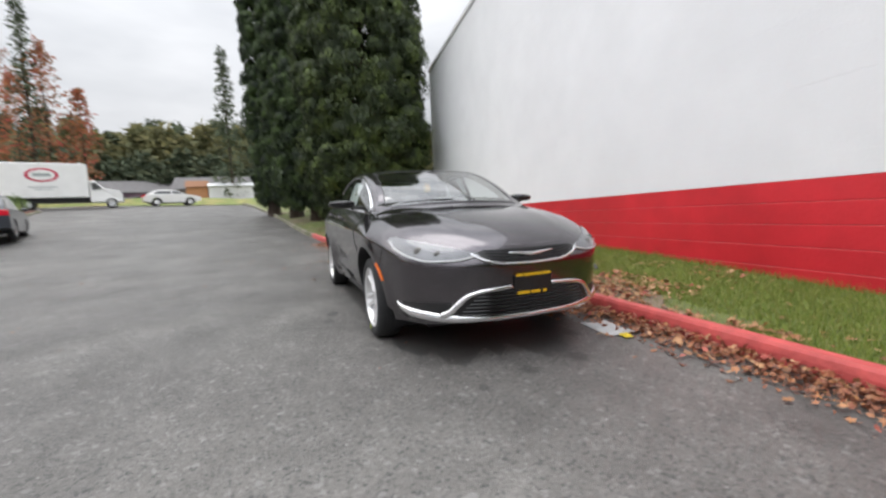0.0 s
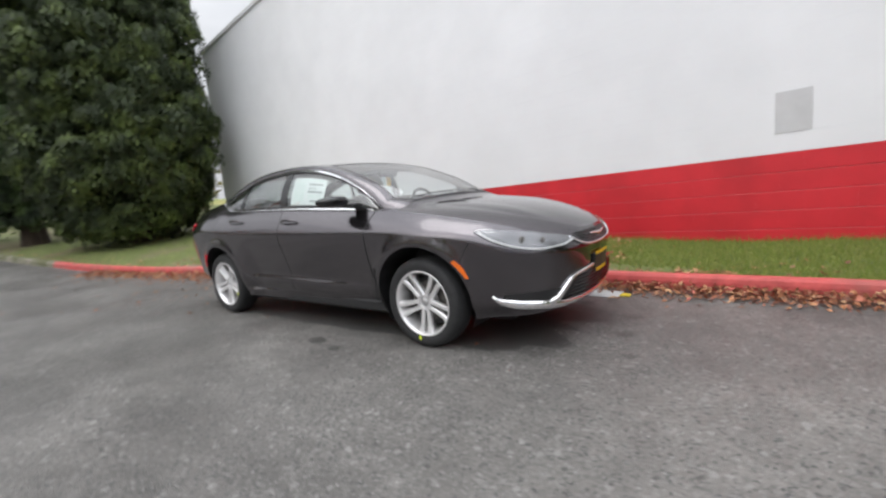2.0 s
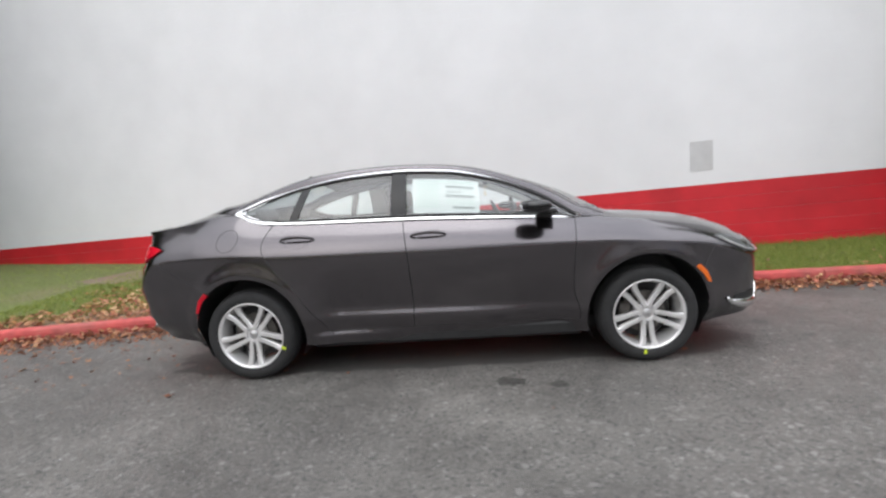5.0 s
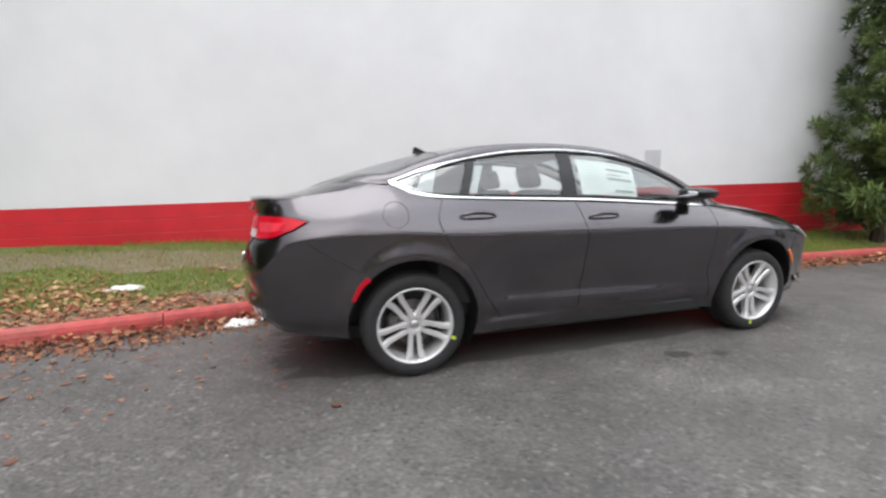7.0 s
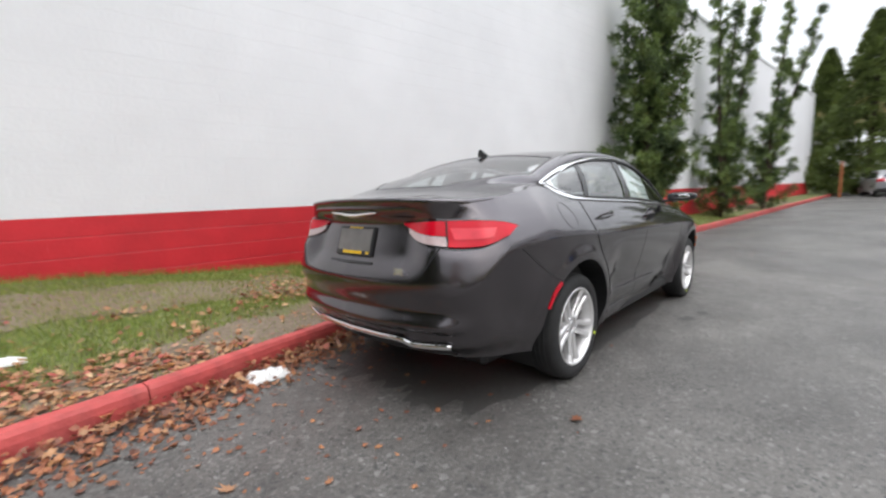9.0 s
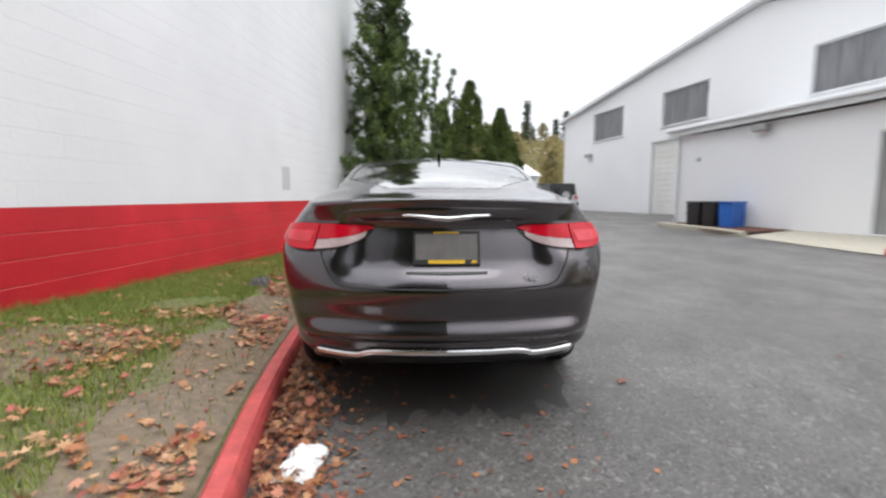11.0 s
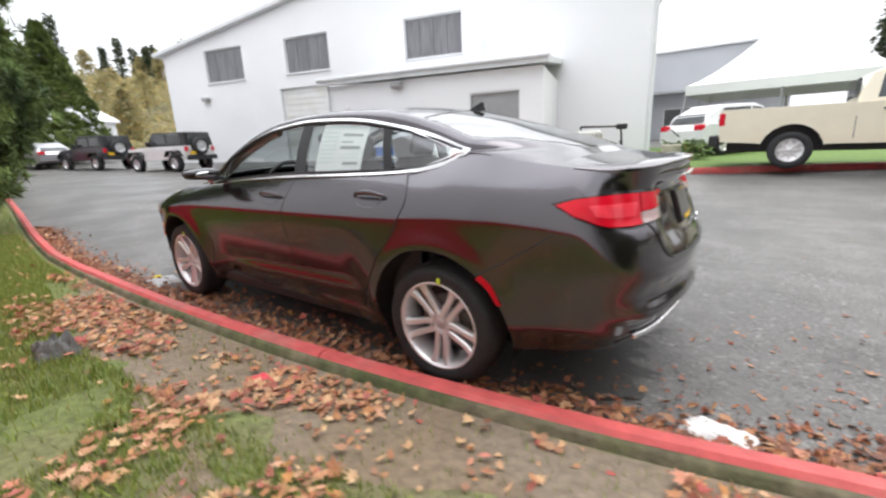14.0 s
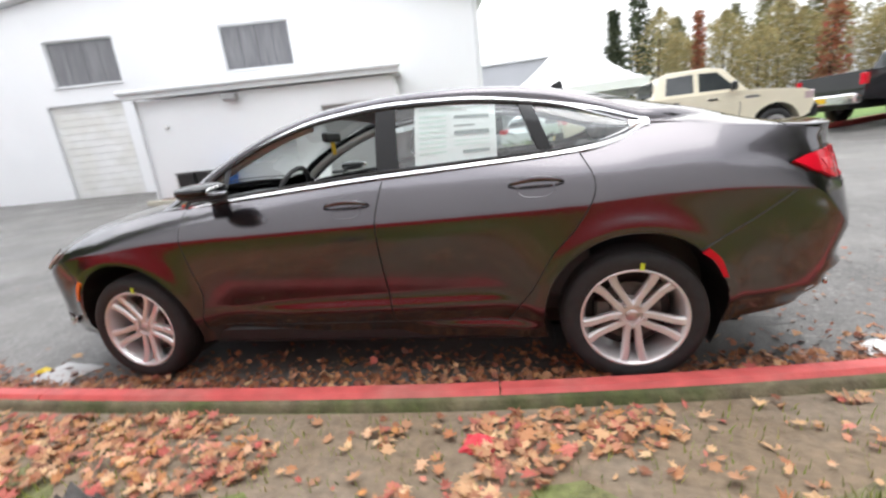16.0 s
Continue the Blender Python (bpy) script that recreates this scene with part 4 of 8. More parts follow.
def top_pt(x, w):
    """A point of the upper skin at the station x; w runs from the edge (0) by the rail (1) and the roof's shoulder (2) to the middle (3)."""
    ey, ez, tz = edge_y(x), edge_z(x), top_z(x)
    c = cabin(x)
    ry = rail_y(x) * c + (1 - c) * ey * 0.92
    rz = rail_z(x) * c + (1 - c) * (ez + (tz - ez) * 0.24)
    sy = (ry - 0.075) * c + (1 - c) * ey * 0.72
    lift = min(0.062, max(0.012, (tz - rz) * 0.62))
    sz = (rz + lift) * c + (1 - c) * (ez + (tz - ez) * 0.62)
    if w <= 1:
        bulge = 0.018 * c * math.sin(w * math.pi)
        y, z = ey + (ry - ey) * w + bulge, ez + (rz - ez) * w
    elif w <= 2:
        t = w - 1
        ya, za = ry + (sy - ry) * (1 - math.cos(t * math.pi / 2)), rz + (sz - rz) * math.sin(t * math.pi / 2)
        yb, zb = ry + (sy - ry) * t, rz + (sz - rz) * (1 - (1 - t) ** 1.5)
        y, z = yb + (ya - yb) * c, zb + (za - zb) * c
    else:
        t = w - 2
        y, z = sy * (1 - t), sz + (tz - sz) * (1 - (1 - t) ** 2.0)
    # the rounded haunches and the boot lid
    h = sstep(-1.46, -1.98, x)
    if h > 0:
        yh = ey * (1 - w / 3) if w > 0 else ey
        zh = ez + (tz - ez) * (1 - (yh / max(ey, 0.01)) ** 4.5)
        y, z = y + (yh - y) * h, z + (zh - z) * h
        # twin creases of the bonnet
    if 1.25 < x < 2.25 and w > 1:
        z += 0.010 * math.exp(-((y - 0.40 - 0.10 * (1.9 - x)) / 0.06) ** 2) * sstep(2.25, 1.9, x) * sstep(1.22, 1.4, x)
    yy = 1 - (y / max(ey, 0.05)) ** 2
    bow = 0.17 * yy * math.exp(-((x - 0.86) / 0.34) ** 2) - 0.12 * yy * math.exp(-((x + 1.75) / 0.30) ** 2)
    return Vector((x + bow, y, z))


WS = [0, 0.02, 0.1, 0.25, 0.5, 0.75, 0.9, 0.98, 1, 1.1, 1.2, 1.35, 1.5, 1.65, 1.8, 1.9, 2, 2.05, 2.12, 2.25, 2.4, 2.55, 2.7, 2.85, 3]
WF, WR = (0.20, 1.07), (-1.83, -1.12)          # windscreen and rear screen, along the car
DX0, DX1 = -1.46, 0.97                          # side glazing
xs_top = sorted(set([2.318, 2.31, 2.295, 2.28, 2.26, 2.24, 2.22, 2.18, -2.33, -2.32, -2.30, -2.27, -2.24] + list(WF) + list(WR) + [DX0, DX1, -1.44, 0.95]
                    + [2.15 - 0.06 * i for i in range(74) if 2.15 - 0.06 * i > -2.22]))


def top_patch(keep, off=0.0):
    bm = bmesh.new()
    for sgn in (1, -1):
        vs = {}

        def vert(i, j):
            if (i, j) not in vs:
                p = top_pt(xs_top[i], WS[j])
                if off:
                    a = top_pt(xs_top[max(i - 1, 0)], WS[j]) - top_pt(xs_top[min(i + 1, len(xs_top) - 1)], WS[j])
                    b = top_pt(xs_top[i], WS[max(j - 1, 0)]) - top_pt(xs_top[i], WS[min(j + 1, len(WS) - 1)])
                    n = a.cross(b)
                    n = n.normalized() if n.length > 1e-9 else Vector((0, 0, 1))
                    if n.z < 0 or (abs(n.z) < 0.05 and n.y < 0):
                        n = -n
                    p = p + n * off
                vs[i, j] = bm.verts.new((p.x, p.y * sgn, p.z))
            return vs[i, j]
        for i in range(len(xs_top) - 1):
            for j in range(len(WS) - 1):
                xm, wm = (xs_top[i] + xs_top[i + 1]) / 2, (WS[j] + WS[j + 1]) / 2
                if keep(xm, wm):
                    q = [vert(i, j), vert(i + 1, j), vert(i + 1, j + 1), vert(i, j + 1)]
                    bm.faces.new(q if sgn > 0 else q[::-1])
    bmesh.ops.remove_doubles(bm, verts=bm.verts, dist=0.0004)
    bmesh.ops.recalc_face_normals(bm, faces=bm.faces)
    return bm


is_front = lambda x, w: WF[0] < x < WF[1] and w > 2.05
is_rear = lambda x, w: WR[0] < x < WR[1] and w > 2.0
is_side = lambda x, w: DX0 < x < DX1 and w < 1
bonnet = lambda x, w: x > 1.10
boot = lambda x, w: x < -1.90
part("bonnet", top_patch(lambda x, w: bonnet(x, w)), M_PAINT, sedan, smooth=True)
part("boot_lid", top_patch(lambda x, w: boot(x, w)), M_PAINT, sedan, smooth=True)
part("roof", top_patch(lambda x, w: not (is_front(x, w) or is_rear(x, w) or is_side(x, w) or bonnet(x, w) or boot(x, w))), M_PAINT, sedan, smooth=True)
for nm, keep in (("windscreen", is_front), ("rear_window", is_rear)):
    ob = part(nm, top_patch(keep, -0.002), M_SCREEN, sedan, "slightly tinted curved glass", smooth=True)
    ob.visible_shadow = False


def side_pt(x, w, sgn, off=0.0):
    p = top_pt(x, w)
    return Vector((p.x, (p.y + off) * sgn, p.z + off * 0.25))


# side glass in three panes a side, black pillars, chrome surround


def pane_rows(xa, xb, wa=0.06, wb=0.94, n=16, off=-0.004, sgn=1):
    """A pane whose ends slant: xa, xb are the places at the foot and the head."""
    return [[side_pt(xa[0] + (xa[1] - xa[0]) * w + ((xb[0] + (xb[1] - xb[0]) * w) - (xa[0] + (xa[1] - xa[0]) * w)) * i / n, w, sgn, off)
             for w in [wa + (wb - wa) * k / 6 for k in range(7)]] for i in range(n + 1)]


for sgn in (1, -1):
    open_front = sgn > 0
    for nm, xa, xb in (("front_window", (-0.205, -0.20), (0.93, 0.93)), ("rear_door_window", (-1.00, -0.90), (-0.325, -0.305)), ("quarter_window", (-1.445, -1.445), (-1.06, -0.96))):
        if nm == "front_window" and open_front:
            # lowered pane: only the fixed front corner stays
            xa = (0.70, 0.66)
        bm = grid_mesh(pane_rows(xa, xb, sgn=sgn))
        ob = part(nm, bm, M_GLASS, sedan, smooth=True)
        ob.visible_shadow = False
    for xa, xb in (((-0.325, -0.305), (-0.21, -0.20)), ((-1.06, -0.965), (-1.0, -0.895))):
        bm = grid_mesh(pane_rows(xa, xb, 0.02, 0.98, 4, 0.001, sgn))
        part("pillar_cover", bm, M_BLACKGLOSS, sedan, smooth=True)
    if open_front:
        bm = grid_mesh(pane_rows((0.66, 0.62), (0.70, 0.66), 0.03, 0.97, 2, 0.001, sgn))
        part("window_post", bm, M_BLACK, sedan)
    # chrome: foot and head, flat bright strips
    for w, wide_at in ((0.02, lambda x: 0.0095 + 0.0125 * sstep(-1.05, -1.38, x)), (0.965, lambda x: 0.0115 + 0.0095 * sstep(-0.95, -1.35, x) - 0.005 * sstep(0.2, 0.6, x))):
        bm, rows = bmesh.new(), []
        for i in range(71):
            x = DX0 - 0.012 + (DX1 - DX0 + 0.012) * i / 70
            x_ = max(x, DX0)
            d = (side_pt(x_, w + 0.03, sgn) - side_pt(x_, w - 0.02, sgn)).normalized()
            d = d.lerp(Vector((0, -0.25 * sgn, 0.97)), sstep(-1.10, -1.32, x)).normalized()
            t_ = (side_pt(x_ + 0.02, w, sgn) - side_pt(x_ - 0.02, w, sgn)).normalized()
            n_ = t_.cross(d)
            n_ = n_ if n_.y * sgn > 0 else -n_
            c, hw_ = side_pt(x_, w, sgn) + Vector((x - x_, 0, 0)), wide_at(x) * (1 - 0.45 * sstep(-1.41, -1.47, x))
            rows.append([bm.verts.new(c + d * (k * hw_) + n_ * o) for k, o in ((-1, 0.0), (-0.9, 0.014), (-0.3, 0.0115), (0.3, 0.008), (0.92, 0.004), (1, 0.0))])
        for r0, r1 in zip(rows, rows[1:]):
            for k in range(5):
                bm.faces.new((r0[k], r0[k + 1], r1[k + 1], r1[k]))
        bm.faces.new(rows[0])
        bm.faces.new(rows[-1])
        bmesh.ops.recalc_face_normals(bm, faces=bm.faces)
        part("window_trim", bm, M_CHROME, sedan, "bright chrome surround of the side windows")
    tip = grid_mesh([[side_pt(DX0 + 0.075 * i / 5, w, sgn, 0.008 - 0.003 * w) for w in [-0.02 + 1.03 * k / 6 for k in range(7)]] for i in range(6)])
    part("trim_tip", tip, M_CHROME, sedan, smooth=True)
    # black seal inside the chrome
    bm = bmesh.new()
    tube(bm, [side_pt(DX0 + 0.03 + (DX1 - DX0 - 0.06) * i / 50, 0.93, sgn, 0.001) for i in range(51)], 0.011, 6)
    tube(bm, [side_pt(DX0 + 0.05 + (DX1 - DX0 - 0.08) * i / 50, 0.075, sgn, 0.001) for i in range(51)], 0.008, 6)
    part("window_seal", bm, M_BLACK, sedan)

# thin seals round the screens, cowl panel and wipers
for x_edge in WF + WR:
    w0 = 2.05 if x_edge in WF else 2.0
    line = [top_pt(x_edge, w0 + (3 - w0) * i / 12) for i in range(13)]
    line = line + [Vector((p.x, -p.y, p.z)) for p in line[-2::-1]]
    part("screen_seal", tube(bmesh.new(), [p - Vector((0, 0, 0.003)) for p in line], 0.0045, 6), M_BLACK, sedan)
for rng_x, w0 in ((WF, 2.05), (WR, 2.0)):
    for sgn in (1, -1):
        line = [top_pt(rng_x[0] + (rng_x[1] - rng_x[0]) * i / 16, w0) for i in range(17)]
        part("screen_seal", tube(bmesh.new(), [Vector((p.x, p.y * sgn, p.z - 0.003)) for p in line], 0.0045, 6), M_BLACK, sedan)
line = [top_pt(1.085, 2.0 + i / 12) + Vector((0.012, 0, -0.010)) for i in range(13)]
line = line + [Vector((p.x, -p.y, p.z)) for p in line[-2::-1]]
part("cowl", tube(bmesh.new(), line, 0.008, 6), M_BLACK, sedan)
for y0, y1 in ((0.52, -0.02), (-0.05, -0.52)):
    pts = []
    for i in range(9):
        y = y0 + (y1 - y0) * i / 8
        q = [top_pt(1.04, 2 + k / 40) for k in range(41)]
        k = min(range(41), key=lambda a: abs(q[a].y - abs(y)))
        pts.append((q[k].x - 0.02 * i / 8, y, q[k].z + 0.006))
    part("wiper", tube(bmesh.new(), pts, 0.004, 6), M_BLACK, sedan)

# underside, sills and arch liners
bm = bmesh.new()
box(bm, -1.95, -0.62, 0.17, 1.95, 0.62, 0.30, bevel=0.03)
box(bm, -0.96, -0.80, 0.185, 0.96, 0.80, 0.29, bevel=0.02)
box(bm, -2.1, -0.55, 0.30, 2.2, 0.55, 0.36, bevel=0.02)
part("underbody", bm, M_BLACK, sedan)
for cx in (WB, -WB):
    for sgn in (1, -1):
        bm = bmesh.new()
        ring = [(cx + (ARCH_R - 0.004) * math.cos(a), ARCH_Z + (ARCH_R - 0.004) * math.sin(a)) for a in [math.radians(-28 + 236 * i / 32) for i in range(33)]]
        vs = []
        for x, z in ring:
            yo = on_skin(max(z, 0.24), x=x).y
            vs.append([bm.verts.new((x, sgn * (yo - 0.001), z)), bm.verts.new((x, sgn * (yo - 0.03), z)), bm.verts.new((x, sgn * 0.56, z))])
        for a, b in zip(vs, vs[1:]):
            bm.faces.new((a[0], a[1], b[1], b[0]))
            bm.faces.new((a[1], a[2], b[2], b[1]))
        bm.faces.new([v[2] for v in vs])
        part("arch_liner", bm, M_BLACK, sedan)


# ---- surface parts of the skin ----
def skin_patch(curves, off, sgn, thick=0.004, n=14, m=5, kind="x"):
    """A panel on the skin: curves of foot and head, each a function of t from 0 to 1 that gives (x or y, z)."""
    foot, head = curves
    bm = bmesh.new()
    va, vb = [], {}
    for i in range(n + 1):
        a, b = foot(i / n), head(i / n)
        r = []
        for j in range(m + 1):
            q, z = a[0] + (b[0] - a[0]) * j / m, a[1] + (b[1] - a[1]) * j / m
            key = dict(x=q) if kind == "x" else dict(y=(q, kind == "r"))
            r.append(bm.verts.new(on_skin(z, off=off, sgn=sgn, **key)))
            if i in (0, n) or j in (0, m):
                vb[i, j] = bm.verts.new(on_skin(z, off=off - thick, sgn=sgn, **key))
        va.append(r)
    for i in range(n):
        for j in range(m):
            bm.faces.new((va[i][j], va[i + 1][j], va[i + 1][j + 1], va[i][j + 1]))
    rim = [(i, 0) for i in range(n)] + [(n, j) for j in range(m)] + [(i, m) for i in range(n, 0, -1)] + [(0, j) for j in range(m, 0, -1)]
    for a, b in zip(rim, rim[1:] + rim[:1]):
        f = bm.faces.new((va[a[0]][a[1]], va[b[0]][b[1]], vb[b], vb[a]))
        for e in f.edges:
            e.smooth = False
    bmesh.ops.remove_doubles(bm, verts=bm.verts, dist=0.0003)
    bmesh.ops.recalc_face_normals(bm, faces=bm.faces)
    return bm


def line_fn(pts):
    """A smooth run through (q, z) points, as a function of t."""
    d = [0.0]
    for a, b in zip(pts, pts[1:]):
        d.append(d[-1] + max(1e-4, math.hypot(a[0] - b[0], a[1] - b[1])))
    fa, fb = pchip([v / d[-1] for v in d], [p[0] for p in pts]), pchip([v / d[-1] for v in d], [p[1] for p in pts])
    return lambda t: (fa(t), fb(t))


def skin_line(pts, off, sgn, kind="x", n=24):
    f = line_fn(pts)
    out = []
    for i in range(n + 1):
        q, z = f(i / n)
        key = dict(x=q) if kind == "x" else dict(y=(q, kind == "r"))
        out.append(on_skin(z, off=off, sgn=sgn, **key))
    return out


for sgn in (1, -1):
    # doors: thin outer panels over the skin, dark gaps round them
    front_gap = [(0.93, 0.985), (0.90, 0.80), (0.89, 0.55), (0.93, 0.35), (0.93, 0.31)]
    mid_gap = [(-0.235, 1.045), (-0.205, 0.80), (-0.20, 0.50), (-0.21, 0.31)]
    rear_gap = [(-1.165, 1.085), (-1.215, 0.96), (-1.13, 0.78), (-1.02, 0.655), (-0.93, 0.50), (-0.83, 0.36), (-0.80, 0.31)]
    sill = [(0.93, 0.31), (0.3, 0.312), (-0.21, 0.312), (-0.80, 0.31)]
    ff, fm, fr_ = line_fn(front_gap), line_fn(mid_gap), line_fn(rear_gap)
    bump_in = lambda f, d: (lambda t: (f(t)[0] + d, f(t)[1]))
    fdoor = part("front_door", skin_patch((bump_in(fm, 0.004), bump_in(ff, -0.004)), 0.0025, sgn, n=56, m=12), M_PAINT, sedan, smooth=True)
    rdoor = part("rear_door", skin_patch((bump_in(fr_, 0.004), bump_in(fm, -0.004)), 0.0025, sgn, n=56, m=12), M_PAINT, sedan, smooth=True)
    bm = bmesh.new()
    for g in (front_gap, mid_gap, rear_gap, sill):
        tube(bm, skin_line(g, 0.0005, sgn), 0.0032, 5)
    part("door_gap", bm, M_BLACK, sedan)
    # door handles
    for door, hx, hz in ((fdoor, -0.06, 0.945), (rdoor, -0.965, 0.972)):
        bm = bmesh.new()
        pts = [on_skin(hz + 0.006 * math.sin(i / 10 * math.pi), x=hx + 0.12 - 0.24 * i / 10, off=0.006 + 0.036 * math.sin(i / 10 * math.pi) ** 0.5, sgn=sgn) for i in range(11)]
        tube(bm, pts, [0.006 + 0.008 * math.sin(i / 10 * math.pi) ** 0.6 for i in range(11)], 8, flat=0.6)
        h = part("handle", bm, M_PAINT, door, smooth=True)
        cup = grid_mesh([[on_skin(hz - 0.006 - 0.046 * k / 5 * (1 - 0.5 * abs(2 * i / 12 - 1) ** 3), x=hx + 0.082 - 0.164 * i / 12, off=0.0035, sgn=sgn)
                          - Vector((0, sgn * 0.016 * math.sin(k / 5 * math.pi) ** 0.7 * math.sin(i / 12 * math.pi) ** 0.6, 0)) for k in range(6)] for i in range(13)])
        part("handle_recess", cup, M_PAINT, door, smooth=True)
    # bumper gaps
    for g in ([(-1.62, 0.64), (-1.8, 0.74), (-1.98, 0.86)], [(1.70, 0.56), (1.74, 0.66), (1.80, 0.76)]):
        part("bumper_gap", tube(bmesh.new(), skin_line(g, 0.0, sgn), 0.003, 5), M_BLACK, sedan)
    # side markers
    part("side_marker", skin_patch((line_fn([(1.665, 0.628), (1.71, 0.583), (1.755, 0.518)]), line_fn([(1.69, 0.643), (1.74, 0.593), (1.775, 0.518)])), 0.006, sgn, 0.01, 8, 3), M_AMBER, sedan, "orange reflector lens", smooth=True)
    part("side_marker", skin_patch((line_fn([(-1.63, 0.63), (-1.68, 0.59), (-1.725, 0.51)]), line_fn([(-1.655, 0.65), (-1.705, 0.60), (-1.745, 0.51)])), 0.006, sgn, 0.01, 8, 3), M_REDLENS, sedan, "red reflector lens", smooth=True)
    # head lamp: dark housing, clear lens, bright strip
    f_lo = line_fn([(0.365, 0.700), (0.50, 0.672), (0.64, 0.668), (0.75, 0.690), (0.806, 0.728), (0.828, 0.768)])
    f_hi = line_fn([(0.36, 0.712), (0.48, 0.745), (0.62, 0.778), (0.73, 0.803), (0.795, 0.819), (0.832, 0.812)])
    lamp = part("head_lamp", skin_patch((f_lo, f_hi), 0.004, sgn, 0.03, 18, 6, "f"), M_LAMPGREY, sedan, "clear wrap-round head lamp with a grey housing", smooth=True)
    part("light_strip", tube(bmesh.new(), skin_line([(0.375, 0.704), (0.50, 0.680), (0.64, 0.676), (0.745, 0.699), (0.800, 0.735), (0.822, 0.770), (0.824, 0.800)], 0.010, sgn, "f"), 0.0055, 6), M_PAPER, lamp)
    lens = part("lens", skin_patch((f_lo, f_hi), 0.018, sgn, 0.003, 18, 6, "f"), M_GLASS_CLEAR, lamp, smooth=True)
    for py_, pz_, pr_ in ((0.70, 0.742, 0.032), (0.60, 0.725, 0.028)):
        bm = bmesh.new()
        bmesh.ops.create_uvsphere(bm, u_segments=20, v_segments=12, radius=pr_)
        bmesh.ops.scale(bm, vec=(0.5, 1, 1), verts=bm.verts)
        bmesh.ops.translate(bm, vec=on_skin(pz_, y=(py_, False), off=-0.004, sgn=sgn), verts=bm.verts)
        part("projector", bm, M_IRON, lamp, smooth=True)
    lens.visible_shadow = False
    # fog recess and the chrome strand over the intake
    part("fog_recess", skin_patch((line_fn([(0.55, 0.345), (0.66, 0.340), (0.785, 0.362)]), line_fn([(0.53, 0.404), (0.64, 0.408), (0.785, 0.402)])), 0.004, sgn, 0.01, 12, 3, "f"), M_BLACK, sedan)
    bm = bmesh.new()
    blade = skin_line([(0.60, 0.325), (0.555, 0.345), (0.50, 0.400), (0.445, 0.448), (0.36, 0.474), (0.25, 0.486), (0.15, 0.492)], 0.010, sgn, "f", 40)
    tube(bm, blade, [0.013 + 0.010 * (1 - sstep(6, 24, i)) for i in range(41)], 8, flat=0.6)
    part("chrome_strand", bm, M_CHROME, sedan, smooth=True)
    # tail lamp: red outer, pale foot, dark surround
    t_lo = line_fn([(0.355, 0.970), (0.40, 0.932), (0.48, 0.900), (0.60, 0.880), (0.69, 0.872), (0.752, 0.876), (0.800, 0.892), (0.838, 0.926)])
    t_hi = line_fn([(0.345, 0.990), (0.42, 0.997), (0.50, 0.998), (0.60, 0.999), (0.69, 0.999), (0.752, 0.996), (0.800, 0.988), (0.838, 0.966)])
    tail = part("tail_lamp", skin_patch((lambda t: (t_lo(t)[0], t_lo(t)[1] - 0.008), lambda t: (t_hi(t)[0], t_hi(t)[1] + 0.007)), 0.003, sgn, 0.02, 26, 7, "r"), M_BLACKGLOSS, sedan, "red wrap-round tail lamp with a pale lower section", smooth=True)
    mix = lambda a, b, k: (lambda t: (a(t)[0] + (b(t)[0] - a(t)[0]) * k, a(t)[1] + (b(t)[1] - a(t)[1]) * k))
    cut = lambda f, a, b: (lambda t: f(a + (b - a) * t))
    part("red_lens", skin_patch((cut(mix(t_lo, t_hi, 0.40), 0.0, 0.545), cut(t_hi, 0.0, 0.51)), 0.013, sgn, 0.012, 14, 5, "r"), M_REDLENS, tail, smooth=True)
    part("pale_lens", skin_patch((cut(t_lo, 0.09, 0.575), cut(mix(t_lo, t_hi, 0.38), 0.07, 0.545)), 0.012, sgn, 0.010, 14, 5, "r"), M_CLEARLENS, tail, smooth=True)
    part("red_lens", skin_patch((cut(t_lo, 0.59, 1.0), cut(t_hi, 0.525, 1.0)), 0.014, sgn, 0.012, 16, 6, "r"), M_REDLENS, tail, smooth=True)
    part("lens_band", skin_patch((cut(mix(t_lo, t_hi, 0.30), 0.62, 0.90), cut(mix(t_lo, t_hi, 0.72), 0.565, 0.90)), 0.0165, sgn, 0.004, 14, 4, "r"), M_REDBAND, tail, smooth=True)
    # boot gap and rear bumper line
    bm = tube(bmesh.new(), skin_line([(0.605, 0.878), (0.565, 0.79), (0.525, 0.735), (0.48, 0.715), (0.2, 0.706), (0.002, 0.704)], 0.001, sgn, "r", 30), 0.0045, 5)
    part("boot_gap", bm, M_BLACK, sedan)
    # mirror
    def shell(cx, cy, cz, rx, ry, rz, e=2.6):
        bm = bmesh.new()
        bmesh.ops.create_uvsphere(bm, u_segments=24, v_segments=14, radius=1.0)
        for v in bm.verts:
            k = (abs(v.co.x) ** e + abs(v.co.y) ** e + abs(v.co.z) ** e) ** (-1 / e)
            taper = 1 - 0.18 * v.co.y * sgn
            v.co = Vector((cx + rx * v.co.x * k * taper, cy + ry * v.co.y * k, cz + rz * v.co.z * k * taper))
        return bm
    mir = part("mirror", shell(0.648, sgn * 0.978, 1.097, 0.102, 0.122, 0.036), M_BLACKGLOSS, sedan, smooth=True)
    part("mirror_shell", shell(0.652, sgn * 0.972, 1.080, 0.092, 0.118, 0.027), M_BLACK, mir, "black lower half of the mirror housing", smooth=True)
    part("mirror_foot", boxed(0.68, min(sgn * 0.79, sgn * 0.90), 1.040, 0.80, max(sgn * 0.79, sgn * 0.90), 1.066, bevel=0.01, seg=2), M_BLACK, mir)
